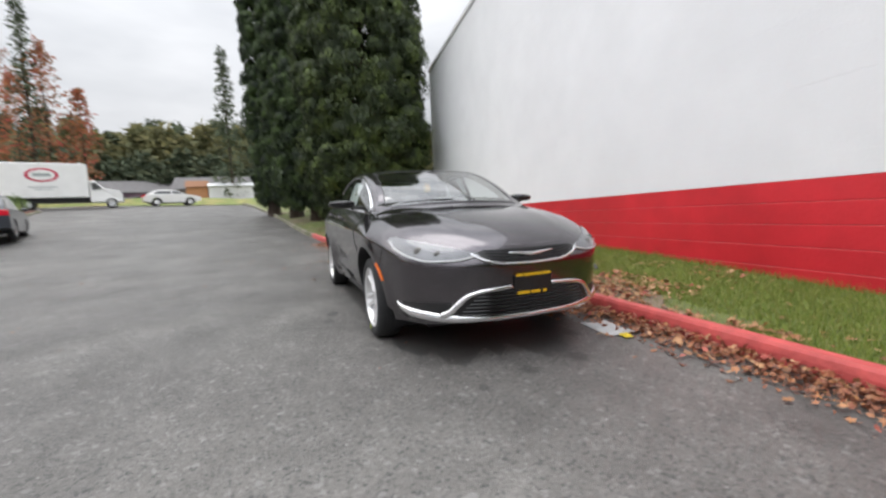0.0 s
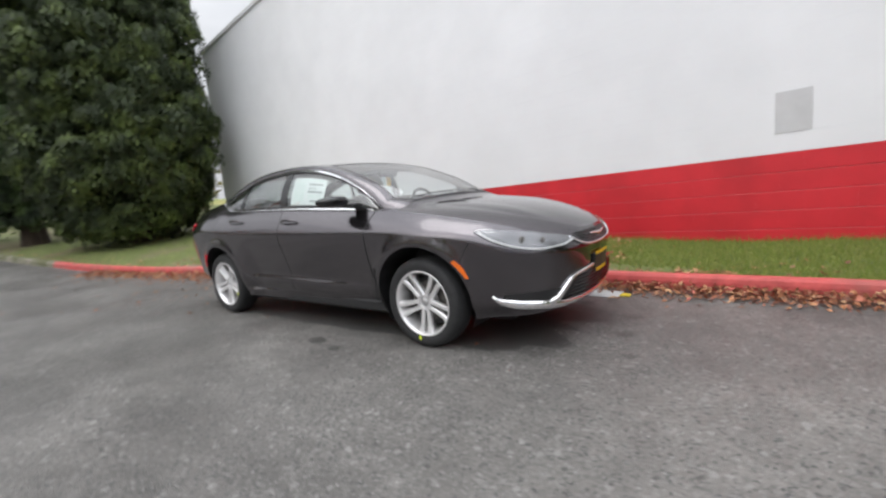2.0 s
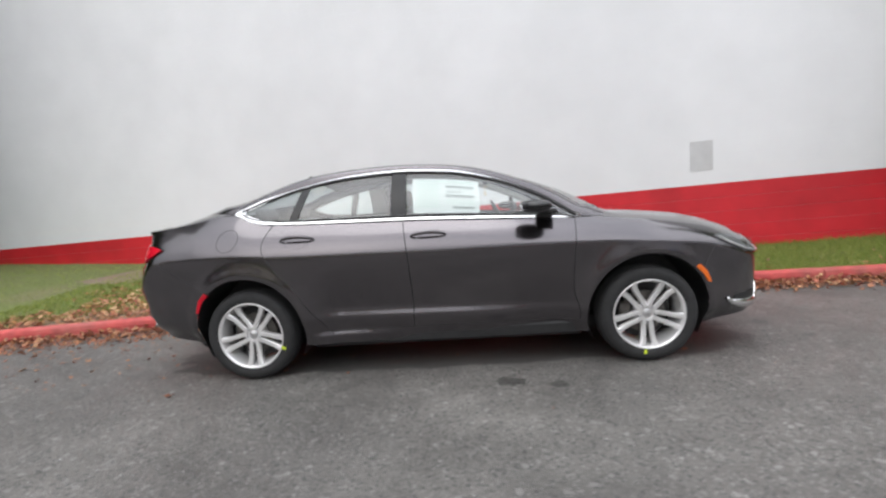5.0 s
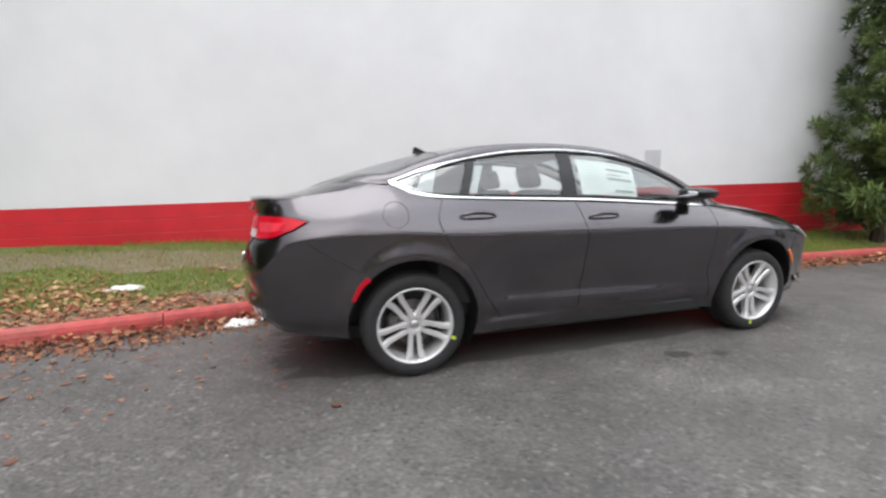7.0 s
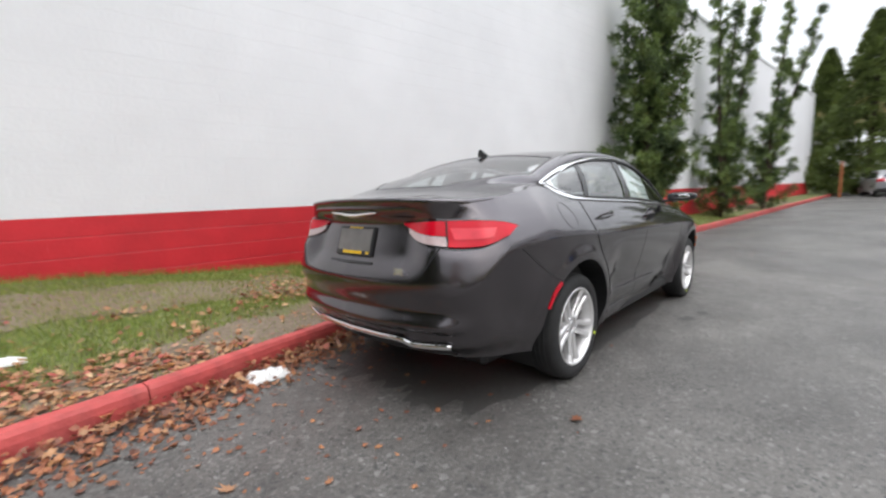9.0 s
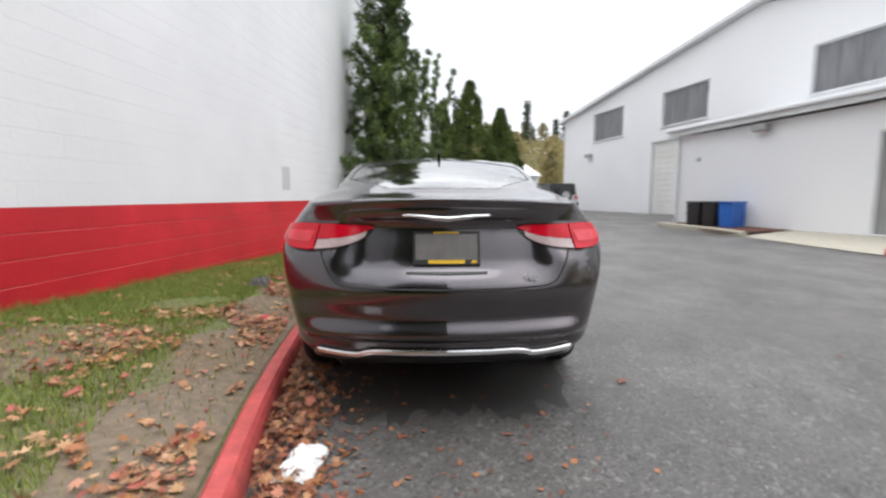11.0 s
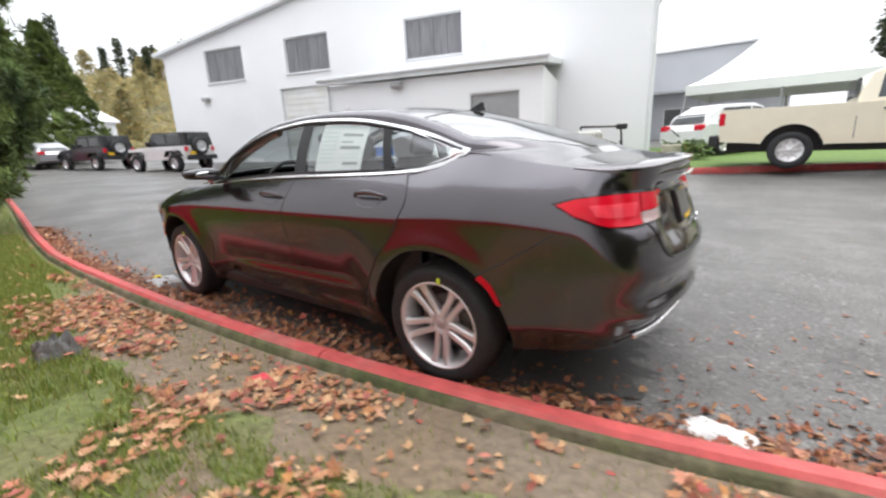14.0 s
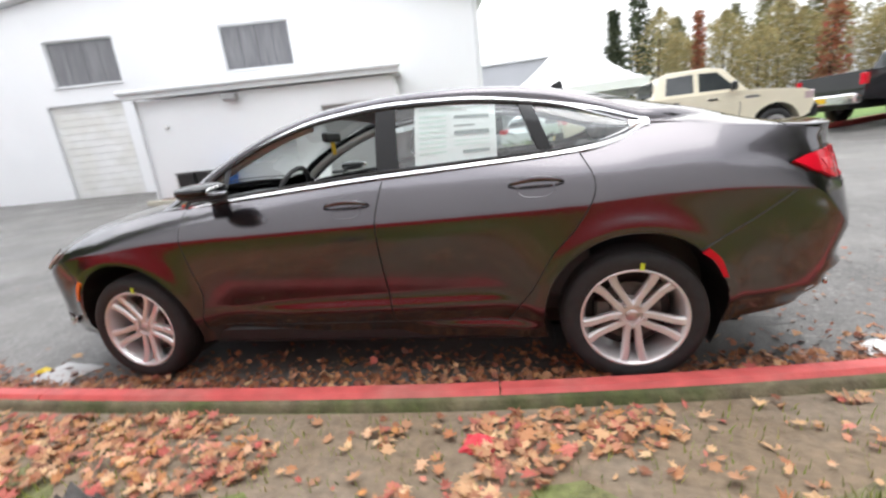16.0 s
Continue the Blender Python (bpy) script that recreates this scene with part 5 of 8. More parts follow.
    part("mirror_glass", shell(0.552, sgn * 0.985, 1.092, 0.005, 0.072, 0.021), M_CHROME, mir, smooth=True)

# front: grille, chrome lip, badge, lower intake with bars, plate carrier


def wide(fn_pts, head_pts, off, thick, n=36, m=5, kind="f"):
    """A panel across the middle of the front or the rear."""
    def at(pts):
        f = line_fn(pts)
        return lambda t: f(abs(2 * t - 1))
    lo, hi = at(fn_pts), at(head_pts)
    bm = bmesh.new()
    rows, back = [], []
    for i in range(n + 1):
        t = i / n
        s = -1 if t < 0.5 else 1
        a, b = lo(t), hi(t)
        rr, kk = [], []
        for j in range(m + 1):
            q, z = a[0] + (b[0] - a[0]) * j / m, a[1] + (b[1] - a[1]) * j / m
            rr.append(bm.verts.new(on_skin(z, y=(max(q, 0.001), kind == "r"), off=off, sgn=s)))
            kk.append(bm.verts.new(on_skin(z, y=(max(q, 0.001), kind == "r"), off=off - thick, sgn=s)))
        rows.append(rr)
        back.append(kk)
    for i in range(n):
        for j in range(m):
            bm.faces.new((rows[i][j], rows[i + 1][j], rows[i + 1][j + 1], rows[i][j + 1]))
        bm.faces.new((rows[i][0], rows[i + 1][0], back[i + 1][0], back[i][0]))
        bm.faces.new((rows[i][m], rows[i + 1][m], back[i + 1][m], back[i][m]))
    for i in (0, n):
        for j in range(m):
            bm.faces.new((rows[i][j], rows[i][j + 1], back[i][j + 1], back[i][j]))
    bmesh.ops.recalc_face_normals(bm, faces=bm.faces)
    return bm


def span(pts, off, kind, n=40):
    a = skin_line(pts, off, 1, kind, n)
    return [Vector((p.x, -p.y, p.z)) for p in a[::-1]] + a[1:]


grille = part("grille", wide([(0, 0.648), (0.2, 0.652), (0.34, 0.680), (0.40, 0.705)], [(0, 0.738), (0.2, 0.738), (0.32, 0.735), (0.38, 0.722)], 0.003, 0.01), M_BLACK, sedan, "black mesh upper grille")
for k in range(4):
    z = 0.668 + 0.018 * k
    part("grille_bar", tube(bmesh.new(), span([(0.001, z), (0.2, z + 0.002), (0.30 + 0.01 * k, z + 0.012)], 0.007, "f", 16), 0.0035, 5), M_BLACKGLOSS, grille)
part("grille_lip", tube(bmesh.new(), span([(0.001, 0.640), (0.2, 0.645), (0.33, 0.672), (0.41, 0.715)], 0.008, "f"), 0.009, 8), M_CHROME, sedan, smooth=True)


def wing_badge(zc, kind, w, off):
    """A wide bright wing-shaped badge."""
    bm = bmesh.new()
    line = span([(0.001, zc), (w * 0.25, zc + 0.003), (w * 0.6, zc + 0.010), (w, zc + 0.014)], off, kind, 20)
    c = len(line) // 2
    tube(bm, line, [0.004 + 0.010 * (1 - abs(i - c) / c) ** 0.7 for i in range(len(line))], 6, flat=0.6)
    return bm


part("badge", wing_badge(0.692, "f", 0.165, 0.016), M_CHROME, sedan, "bright winged emblem", smooth=True)
intake = part("lower_intake", wide([(0, 0.305), (0.3, 0.310), (0.46, 0.322), (0.54, 0.34)], [(0, 0.487), (0.2, 0.482), (0.36, 0.465), (0.46, 0.425)], 0.003, 0.012), M_BLACK, sedan, "black slatted lower air intake")
for k in range(7):
    z = 0.323 + 0.023 * k
    w = 0.50 - 0.022 * k
    part("intake_bar", tube(bmesh.new(), span([(0.001, z), (w * 0.6, z + 0.001), (w, z + 0.004)], 0.010, "f", 14), 0.006, 6), M_BLACKGLOSS, intake)
lip = span([(0.001, 0.286), (0.3, 0.290), (0.5, 0.300), (0.66, 0.322), (0.755, 0.340), (0.793, 0.362), (0.806, 0.392)], 0.010, "f")
half_ = len(lip) // 2
part("chrome_lip", tube(bmesh.new(), lip, [0.019 + 0.013 * sstep(0.35, 0.75, abs(i - half_) / half_) - 0.024 * sstep(0.90, 1.0, abs(i - half_) / half_) for i in range(len(lip))], 8, flat=0.5), M_CHROME, sedan, "bright blade along the foot of the front bumper", smooth=True)
carrier = part("plate_carrier", wide([(0, 0.440), (0.138, 0.440)], [(0, 0.560), (0.138, 0.560)], 0.018, 0.018, 14, 4), M_BLACK, sedan)
for z0_, z1_, gaps in ((0.556, 0.572, ((-0.13, -0.085), (-0.075, 0.06), (0.07, 0.13))), (0.436, 0.455, ((-0.12, -0.03), (-0.02, 0.05), (0.075, 0.10)))):
    for g0, g1 in gaps:
        s_ = -1 if g0 + g1 < 0 else 1
        bm = bmesh.new()
        for ya, yb in (((abs(g0), abs(g1)),) if g0 * g1 > 0 else ((0.002, abs(g0)), (0.002, abs(g1)))):
            pa, pb = on_skin(z0_, y=(ya, False), off=0.020), on_skin(z0_, y=(yb, False), off=0.020)
            sg = s_ if g0 * g1 > 0 else (-1 if yb == abs(g0) else 1)
            box(bm, min(pa.x, pb.x) - 0.004, min(ya * sg, yb * sg), z0_, max(pa.x, pb.x) + 0.002, max(ya * sg, yb * sg), z1_)
        part("yellow_tab", bm, M_YELLOW, carrier)

# rear: spoiler lip, badge, plate frame, lettering, dark valance, bright bar


def deck_z(x, y):
    ey, ez = edge_y(x), edge_z(x)
    return ez + (top_z(x) - ez) * (1 - min(1, abs(y) / max(ey, 0.01)) ** 4.5)


bm, rings = bmesh.new(), []
ua, ub = arc[18], ULEN
for s_, seq in ((1, range(0, 31)), (-1, range(29, -1, -1))):
    for i in seq:
        u = ua + (ub - ua) * i / 30
        ex, ey, ez = ROWF[3](u), ROWF[4](u), ROWF[5](u)
        dx_, dy_ = ROWF[3](min(u + 0.01, ULEN)) - ROWF[3](u - 0.01), ROWF[4](min(u + 0.01, ULEN)) - ROWF[4](u - 0.01)
        ln = max(1e-6, math.hypot(dx_, dy_))
        nx, ny = dy_ / ln, -dx_ / ln
        nx, ny = -abs(nx), abs(ny)
        k = sstep(0.0, 0.55, i / 30)
        d, up_ = 0.003 + 0.017 * k, 0.002 + 0.010 * k
        pa = (ex - nx * 0.10, max(0, ey - ny * 0.10))
        low = skin(u, 1.012)[0]
        rings.append([bm.verts.new((x, y * s_, z)) for x, y, z in (
            (pa[0], pa[1], deck_z(*pa) + 0.001), (ex - nx * 0.04, max(0, ey - ny * 0.04), deck_z(ex - nx * 0.04, max(0, ey - ny * 0.04)) + 0.002 + up_ * 0.5),
            (ex + nx * d, ey + ny * d, ez + up_), (ex + nx * (d + 0.003), ey + ny * (d + 0.003), ez + up_ - 0.006), (ex + nx * d * 0.8, ey + ny * d * 0.8, ez + up_ - 0.024),
            (low.x, low.y, 1.012))])
for r0, r1 in zip(rings, rings[1:]):
    for k in range(5):
        bm.faces.new((r0[k], r0[k + 1], r1[k + 1], r1[k]))
bmesh.ops.remove_doubles(bm, verts=bm.verts, dist=0.0003)
bmesh.ops.recalc_face_normals(bm, faces=bm.faces)
part("spoiler", bm, M_PAINT, sedan, "body-coloured lip of the boot lid", smooth=True)
part("badge", wing_badge(1.036, "r", 0.205, 0.014), M_CHROME, sedan, "bright winged emblem", smooth=True)
plate = part("plate_frame", wide([(0, 0.805), (0.158, 0.805)], [(0, 0.962), (0.158, 0.962)], 0.014, 0.018, 14, 4, "r"), M_BLACK, sedan, "black number plate frame with yellow tabs")
part("plate_blank", wide([(0, 0.832), (0.146, 0.832)], [(0, 0.950), (0.146, 0.950)], 0.017, 0.004, 12, 3, "r"), M_PLATE, plate)
part("yellow_tab", wide([(0, 0.809), (0.085, 0.809)], [(0, 0.831), (0.085, 0.831)], 0.018, 0.004, 10, 2, "r"), M_YELLOW, plate)
part("yellow_tab", wide([(0, 0.953), (0.06, 0.953)], [(0, 0.959), (0.06, 0.959)], 0.018, 0.004, 10, 2, "r"), M_YELLOW, plate)
part("yellow_tab", skin_patch((line_fn([(0.118, 0.811), (0.142, 0.811)]), line_fn([(0.118, 0.829), (0.142, 0.829)])), 0.018, -1, 0.003, 3, 2, "r"), M_YELLOW, plate)
part("boot_handle", wide([(0, 0.768), (0.19, 0.772)], [(0, 0.780), (0.19, 0.780)], 0.006, 0.008, 20, 2, "r"), M_BLACKGLOSS, sedan)
part("rear_valance", wide([(0, 0.309), (0.4, 0.310), (0.62, 0.320)], [(0, 0.372), (0.4, 0.375), (0.60, 0.395)], 0.004, 0.01, 40, 4, "r"), M_BLACK, sedan)
part("rear_bar", tube(bmesh.new(), span([(0.001, 0.396), (0.31, 0.396), (0.37, 0.391), (0.43, 0.376), (0.635, 0.386)], 0.014, "r"), 0.016, 8, flat=0.6), M_CHROME, sedan, "bright chrome strip across the rear bumper", smooth=True)
cd_ = bpy.data.curves.new("model_number", "FONT")
cd_.body, cd_.size, cd_.extrude, cd_.align_x = "200", 0.046, 0.003, "CENTER"
txt_ob = new("model_number", cd_)
txt_ob.data.materials.append(M_CHROME)
me = bpy.data.meshes.new_from_object(txt_ob)
bpy.data.objects.remove(txt_ob)
num = new("model_number", me)
num.parent = sedan
pp = on_skin(0.735, y=(0.40, True), off=0.004, sgn=-1)
num.matrix_basis = Matrix.Translation(pp) @ Matrix.Rotation(radians(-90), 4, "Z") @ Matrix.Rotation(radians(90), 4, "X") @ Matrix.Rotation(radians(0), 4, "Y")
# fuel flap on the road side
part("fuel_flap", tube(bmesh.new(), [on_skin(1.0 + 0.075 * math.sin(a), x=-1.47 + 0.075 * math.cos(a), off=0.0, sgn=-1) for a in [2 * math.pi * i / 28 for i in range(28)]], 0.0018, 5, closed=True), M_BLACK, sedan)
# roof aerial
bm = bmesh.new()
ap = top_pt(-1.10, 3)
fin = [(-0.07, 0.0), (0.07, 0.0), (0.03, 0.018), (-0.045, 0.055), (-0.062, 0.05)]
va = [bm.verts.new((ap.x + x, 0.010 + (-0.006 if z > 0.02 else 0), ap.z - 0.004 + z)) for x, z in fin]
vb = [bm.verts.new((ap.x + x, -0.010 + (0.006 if z > 0.02 else 0), ap.z - 0.004 + z)) for x, z in fin]
bm.faces.new(va)
bm.faces.new(vb[::-1])
for i in range(5):
    bm.faces.new((va[i], vb[i], vb[(i + 1) % 5], va[(i + 1) % 5]))
part("aerial", bm, M_BLACKGLOSS, sedan, "small dark fin aerial")


# ---- wheels ----
def wheel(m, label="", front=False):
    """A tyre on a ten-spoke alloy rim; its outer face looks along +y."""
    hub = part("wheel", lathe([(0.02, 0.045), (0.034, 0.044), (0.040, 0.036), (0.040, -0.10), (0.001, -0.10)], 20), M_ALLOY, sedan, smooth=False)
    hub.matrix_basis = m
    prof = [(0.234, 0.088), (0.244, 0.098), (0.268, 0.108), (0.295, 0.108), (0.318, 0.098), (0.330, 0.078), (0.3345, 0.05), (0.3345, -0.05), (0.330, -0.078),
            (0.318, -0.098), (0.295, -0.108), (0.24, -0.105), (0.222, -0.09)]
    part("tyre", lathe(prof, 64), M_RUBBER, hub, smooth=True)
    bm = bmesh.new()
    for k in range(4):
        y = -0.045 + 0.03 * k
        tube(bm, [(0.336 * math.cos(a), y, 0.336 * math.sin(a)) for a in [2 * math.pi * i / 48 for i in range(48)]], 0.003, 4, closed=True)
    part("tread_rib", bm, M_RUBBER, hub)
    part("rim", lathe([(0.248, 0.086), (0.246, 0.100), (0.240, 0.103), (0.233, 0.098), (0.226, 0.074), (0.214, 0.03), (0.205, -0.09), (0.225, -0.095)], 64), M_ALLOY, hub, smooth=True)
    for k in range(5):
        for s in (-1, 1):
            bm = bmesh.new()
            stations = []
            for t in (0, 0.25, 0.5, 0.75, 1):
                r = 0.045 + (0.234 - 0.045) * t
                ang = radians(72 * k - 90) + s * (0.40 * (1 - t) ** 2 + 0.178 * t + 0.02)
                wd = 0.0185 - 0.002 * math.sin(t * math.pi) + 0.003 * t
                yy = 0.066 - 0.006 * math.sin(t * math.pi) + 0.024 * t
                c = Vector((r * math.cos(ang), 0, r * math.sin(ang)))
                tn = Vector((-math.sin(ang), 0, math.cos(ang)))
                stations.append([bm.verts.new(c + tn * wd + Vector((0, yy - 0.010, 0))), bm.verts.new(c + tn * wd * 0.62 + Vector((0, yy, 0))),
                                 bm.verts.new(c - tn * wd * 0.62 + Vector((0, yy, 0))), bm.verts.new(c - tn * wd + Vector((0, yy - 0.010, 0))),
                                 bm.verts.new(c - tn * wd * 0.8 + Vector((0, yy - 0.045, 0))), bm.verts.new(c + tn * wd * 0.8 + Vector((0, yy - 0.045, 0)))])
            for a, b in zip(stations, stations[1:]):
                for j in range(6):
                    bm.faces.new((a[j], a[(j + 1) % 6], b[(j + 1) % 6], b[j]))
            bm.faces.new(stations[0])
            bm.faces.new(stations[-1])
            bmesh.ops.recalc_face_normals(bm, faces=bm.faces)
            part("spoke", bm, M_ALLOY, hub)
        a = radians(72 * k - 90)
        part("wheel_nut", lathe([(0.001, 0.070), (0.008, 0.069), (0.010, 0.062), (0.0105, 0.05), (0.016, 0.0535), (0.017, 0.03)], 10), M_SATIN, hub).location = (0.057 * math.cos(a), 0.004, 0.057 * math.sin(a))
    part("hub_face", lathe([(0.001, 0.056), (0.05, 0.055), (0.074, 0.048), (0.080, 0.03), (0.080, -0.02)], 40), M_ALLOY, hub, smooth=True)
    part("centre_cap", lathe([(0.001, 0.064), (0.027, 0.063), (0.031, 0.058), (0.031, 0.05)], 24), M_SATIN, hub, smooth=True)
    part("brake_disc", lathe([(0.06, -0.01), (0.148, -0.01), (0.148, -0.03), (0.06, -0.03)], 40), M_IRON, hub)
    part("caliper", boxed(0.08, -0.045, -0.07, 0.165, 0.005, 0.07, bevel=0.015), M_IRON, hub)
    part("inner_drum", lathe([(0.20, -0.05), (0.06, -0.06), (0.001, -0.06)], 32), M_BLACK, hub)
    return hub


TRK = 0.795
for x, y, spin, st_ang in ((WB, TRK, 0, 100), (-WB, TRK, 8, 97), (WB, -TRK, 0, 262), (-WB, -TRK, 0, 338)):
    m = pose(x, y, HUBZ, 0, 0, 0 if y > 0 else 180)
    w = wheel(m @ Matrix.Scale(0.966, 4))
    # dealer's lime sticker on the tyre wall
    a = radians(st_ang)
    ca, sa = (math.cos(a), math.sin(a)) if y > 0 else (-math.cos(a), math.sin(a))
    bm = boxed(-0.010, 0.1075, -0.016, 0.010, 0.1105, 0.016, bevel=0.001, m=Matrix.Translation((0.262 * ca, 0, 0.262 * sa)) @ Matrix.Rotation(math.pi / 2 - math.atan2(sa, ca), 4, "Y"))
    part("sticker", bm, M_LIME, w, "small lime sticker on the tyre wall")


# ---- cabin ----
def cushion(x0, y0, z0, x1, y1, z1, bev, m=None):
    return boxed(x0, y0, z0, x1, y1, z1, bevel=bev, seg=3, m=m)


for sx, sy, kind_ in ((0.12, 0.37, "f"), (0.12, -0.37, "f"), (-0.86, 0.34, "r"), (-0.86, -0.34, "r")):
    w = 0.25 if kind_ == "f" else 0.31
    seat = part("seat", cushion(sx - 0.25, sy - w, 0.46, sx + 0.26, sy + w, 0.60, 0.05), M_SEAT, sedan, smooth=True)
    back = part("seat_back", cushion(-0.07, -w, 0, 0.07, w, 0.60, 0.05, pose(sx - 0.26, sy, 0.56, 0, -18 if kind_ == "f" else -26)), M_SEAT, seat, smooth=True)
    part("head_rest", cushion(-0.045, -0.13, 0.62, 0.045, 0.13, 0.79 if kind_ == "f" else 0.73, 0.04, pose(sx - 0.26, sy, 0.56, 0, -18 if kind_ == "f" else -26)), M_SEAT, seat, smooth=True)
bm = bmesh.new()
box(bm, 0.70, -0.74, 0.62, 1.12, 0.74, 0.965, bevel=0.07, seg=3)
part("dashboard", bm, M_INTERIOR, sedan, smooth=True)
part("instrument_hood", cushion(0.66, 0.18, 0.90, 0.90, 0.56, 1.03, 0.04), M_INTERIOR, sedan, smooth=True)
bm = bmesh.new()
sw = pose(0.52, 0.37, 0.975, 0, 66 - 90, 0)
ringp = [sw @ Vector((0, 0.185 * math.cos(a), 0.185 * math.sin(a))) for a in [2 * math.pi * i / 32 for i in range(32)]]
tube(bm, ringp, 0.015, 8, closed=True)
for a in (0.1, math.pi - 0.1, -math.pi / 2):
    tube(bm, [sw @ Vector((0.01, 0, 0)), sw @ Vector((0, 0.18 * math.cos(a), 0.18 * math.sin(a)))], 0.013, 6)
box(bm, -0.03, -0.06, -0.06, 0.03, 0.06, 0.05, bevel=0.02, m=sw)
part("steering_wheel", bm, M_INTERIOR, sedan, "dark three-spoke steering wheel", smooth=True)
part("console", cushion(-0.25, -0.11, 0.4, 0.6, 0.11, 0.66, 0.03), M_INTERIOR, sedan)
mirror_in = part("cabin_mirror", cushion(0.36, -0.14, 1.285, 0.40, 0.10, 1.355, 0.018), M_BLACK, sedan)
part("mirror_tag", boxed(0.372, -0.045, 1.20, 0.376, 0.015, 1.285, bevel=0.001), M_YELLOW, mirror_in, "yellow paper tag hung from the mirror")
bm = bmesh.new()
hl = [[top_pt(x, w) - Vector((0, 0.0, 0.03)) for w in (2, 2.3, 2.6, 3)] for x in [-1.1 + 1.3 * i / 12 for i in range(13)]]
part("headliner", grid_mesh(hl), M_LINER, sedan)
part("headliner", grid_mesh(hl, mirror=True), M_LINER, sedan)
for sgn in (1, -1):
    part("door_lining", cushion(-1.2, min(sgn * 0.72, sgn * 0.78), 0.40, 0.95, max(sgn * 0.72, sgn * 0.78), 0.985, 0.02), M_INTERIOR, sedan)
for sgn in (1, -1):
    part("pillar_trim", tube(bmesh.new(), [Vector((p.x, p.y * sgn, p.z)) - Vector((0, 0.040 * sgn, 0.045)) for p in [top_pt(0.90 - 0.07 * i, 1.6) for i in range(11)]], 0.030, 8), M_LINER, sedan)
part("parcel_shelf", cushion(-1.80, -0.60, 1.02, -1.12, 0.60, 1.06, 0.02), M_INTERIOR, sedan)
part("cabin_floor", cushion(-1.2, -0.72, 0.31, 1.0, 0.72, 0.40, 0.02), M_INTERIOR, sedan)

# price papers inside the windows
def window_paper(sgn, x0, x1, w0, w1, cells):
    bm = grid_mesh([[side_pt(x0 + (x1 - x0) * i / 4, w0 + (w1 - w0) * k / 4, sgn, -0.008) for k in range(5)] for i in range(5)])
    paper = part("price_sheet", bm, M_PAPER, sedan, "printed white price sheet stuck inside the window")
    for a, b, c, d, mt in cells:
        bm = grid_mesh([[side_pt(x0 + (x1 - x0) * (a + (b - a) * i / 3), w0 + (w1 - w0) * (c + (d - c) * k / 2), sgn, -0.0055) for k in range(3)] for i in range(4)])
        part("print", bm, mt, paper)


rows_print = [(0.06, 0.40, 0.80 - 0.09 * k, 0.83 - 0.09 * k, M_GREENINK) for k in range(8)] + [(0.50, 0.92, 0.74, 0.80, M_INK), (0.50, 0.75, 0.60, 0.63, M_INK), (0.50, 0.92, 0.46, 0.53, M_INK),
              (0.50, 0.92, 0.34, 0.36, M_GREENINK), (0.50, 0.92, 0.27, 0.29, M_GREENINK), (0.6, 0.92, 0.12, 0.18, M_INK), (0.06, 0.92, 0.92, 0.95, M_GREENINK)]
window_paper(1, -0.405, -0.80, 0.10, 0.90, rows_print)
window_paper(-1, -0.16, 0.30, 0.12, 0.80, rows_print)

tall = "tall cypresses at the end of the wall"
for i, (x, y, h, r, n) in enumerate(((-11.8, 0.35, 12.5, 2.85, 1000), (-16.2, -1.75, 13.5, 2.1, 700), (-19.4, -3.0, 14.0, 1.75, 600), (-23.0, -4.6, 14.5, 1.5, 380))):
    billow_tree("cypress", (x, y, lawn_z(x, y)), h, r, M_CYPRESS if i == 0 else M_CYPRESS_DK, "tall dense dark green columnar cypress on the lawn", n, 11 + i, column,
                first=0.25 + 0.45 * (i > 0), size=0.13 + 0.03 * (i > 0), per=170 if i == 0 else 110, group=tall, billow=1.55)
by_wall = "firs along the wall"
limb_tree("fir", (7.0, 2.2, lawn_z(7.0, 2.2)), M_FIR, "shaggy dark green fir with layered branches beside the wall", [((0, 0, -0.1), (0.15, -0.1, 8.2), 1.02, 210, 1.9)], 31, by_wall, reach=(0.65, 1.15))
limb_tree("fir", (13.0, 2.3, lawn_z(13.0, 2.3)), M_FIR, "ragged three-stemmed fir with upturned tips beside the wall",
          [((0, 0, -0.1), (0.1, 0.0, 3.6), 0.9, 44, 2.5), ((0, 0, 0.2), (-0.5, 0.1, 8.0), 0.60, 52, 0.7), ((0, 0, 0.5), (0.35, -0.2, 7.2), 0.52, 42, 0.7), ((0.1, 0, 0.8), (1.3, -0.6, 7.3), 0.50, 40, 0.7)], 41, by_wall)
limb_tree("fir", (18.2, 2.15, lawn_z(18.2, 2.15)), M_FIR, "ragged two-stemmed fir with bare upturned tips beside the wall",
          [((0, 0, -0.1), (0.1, 0.0, 4.2), 0.95, 42, 2.5), ((0, 0, 0.2), (0.6, -0.3, 8.6), 0.70, 48, 0.7), ((0.1, 0, 0.8), (1.7, -1.1, 8.2), 0.60, 38, 0.7)], 43, by_wall)
for i, (x, y, h, r) in enumerate(((36, 0.4, 11.5, 3.5), (39, -2.6, 9.5, 3.1), (42, 3.5, 11.0, 2.6), (33, 4.6, 9.0, 1.8))):
    billow_tree("conifer", (x, y, ground_z(x, y) - 0.05), h, r, M_CONE, "broad cone-shaped green conifer at the road's bend", 620, 51 + i, cone, first=0.15, size=0.26, per=40, group="cone-shaped conifers at the bend")


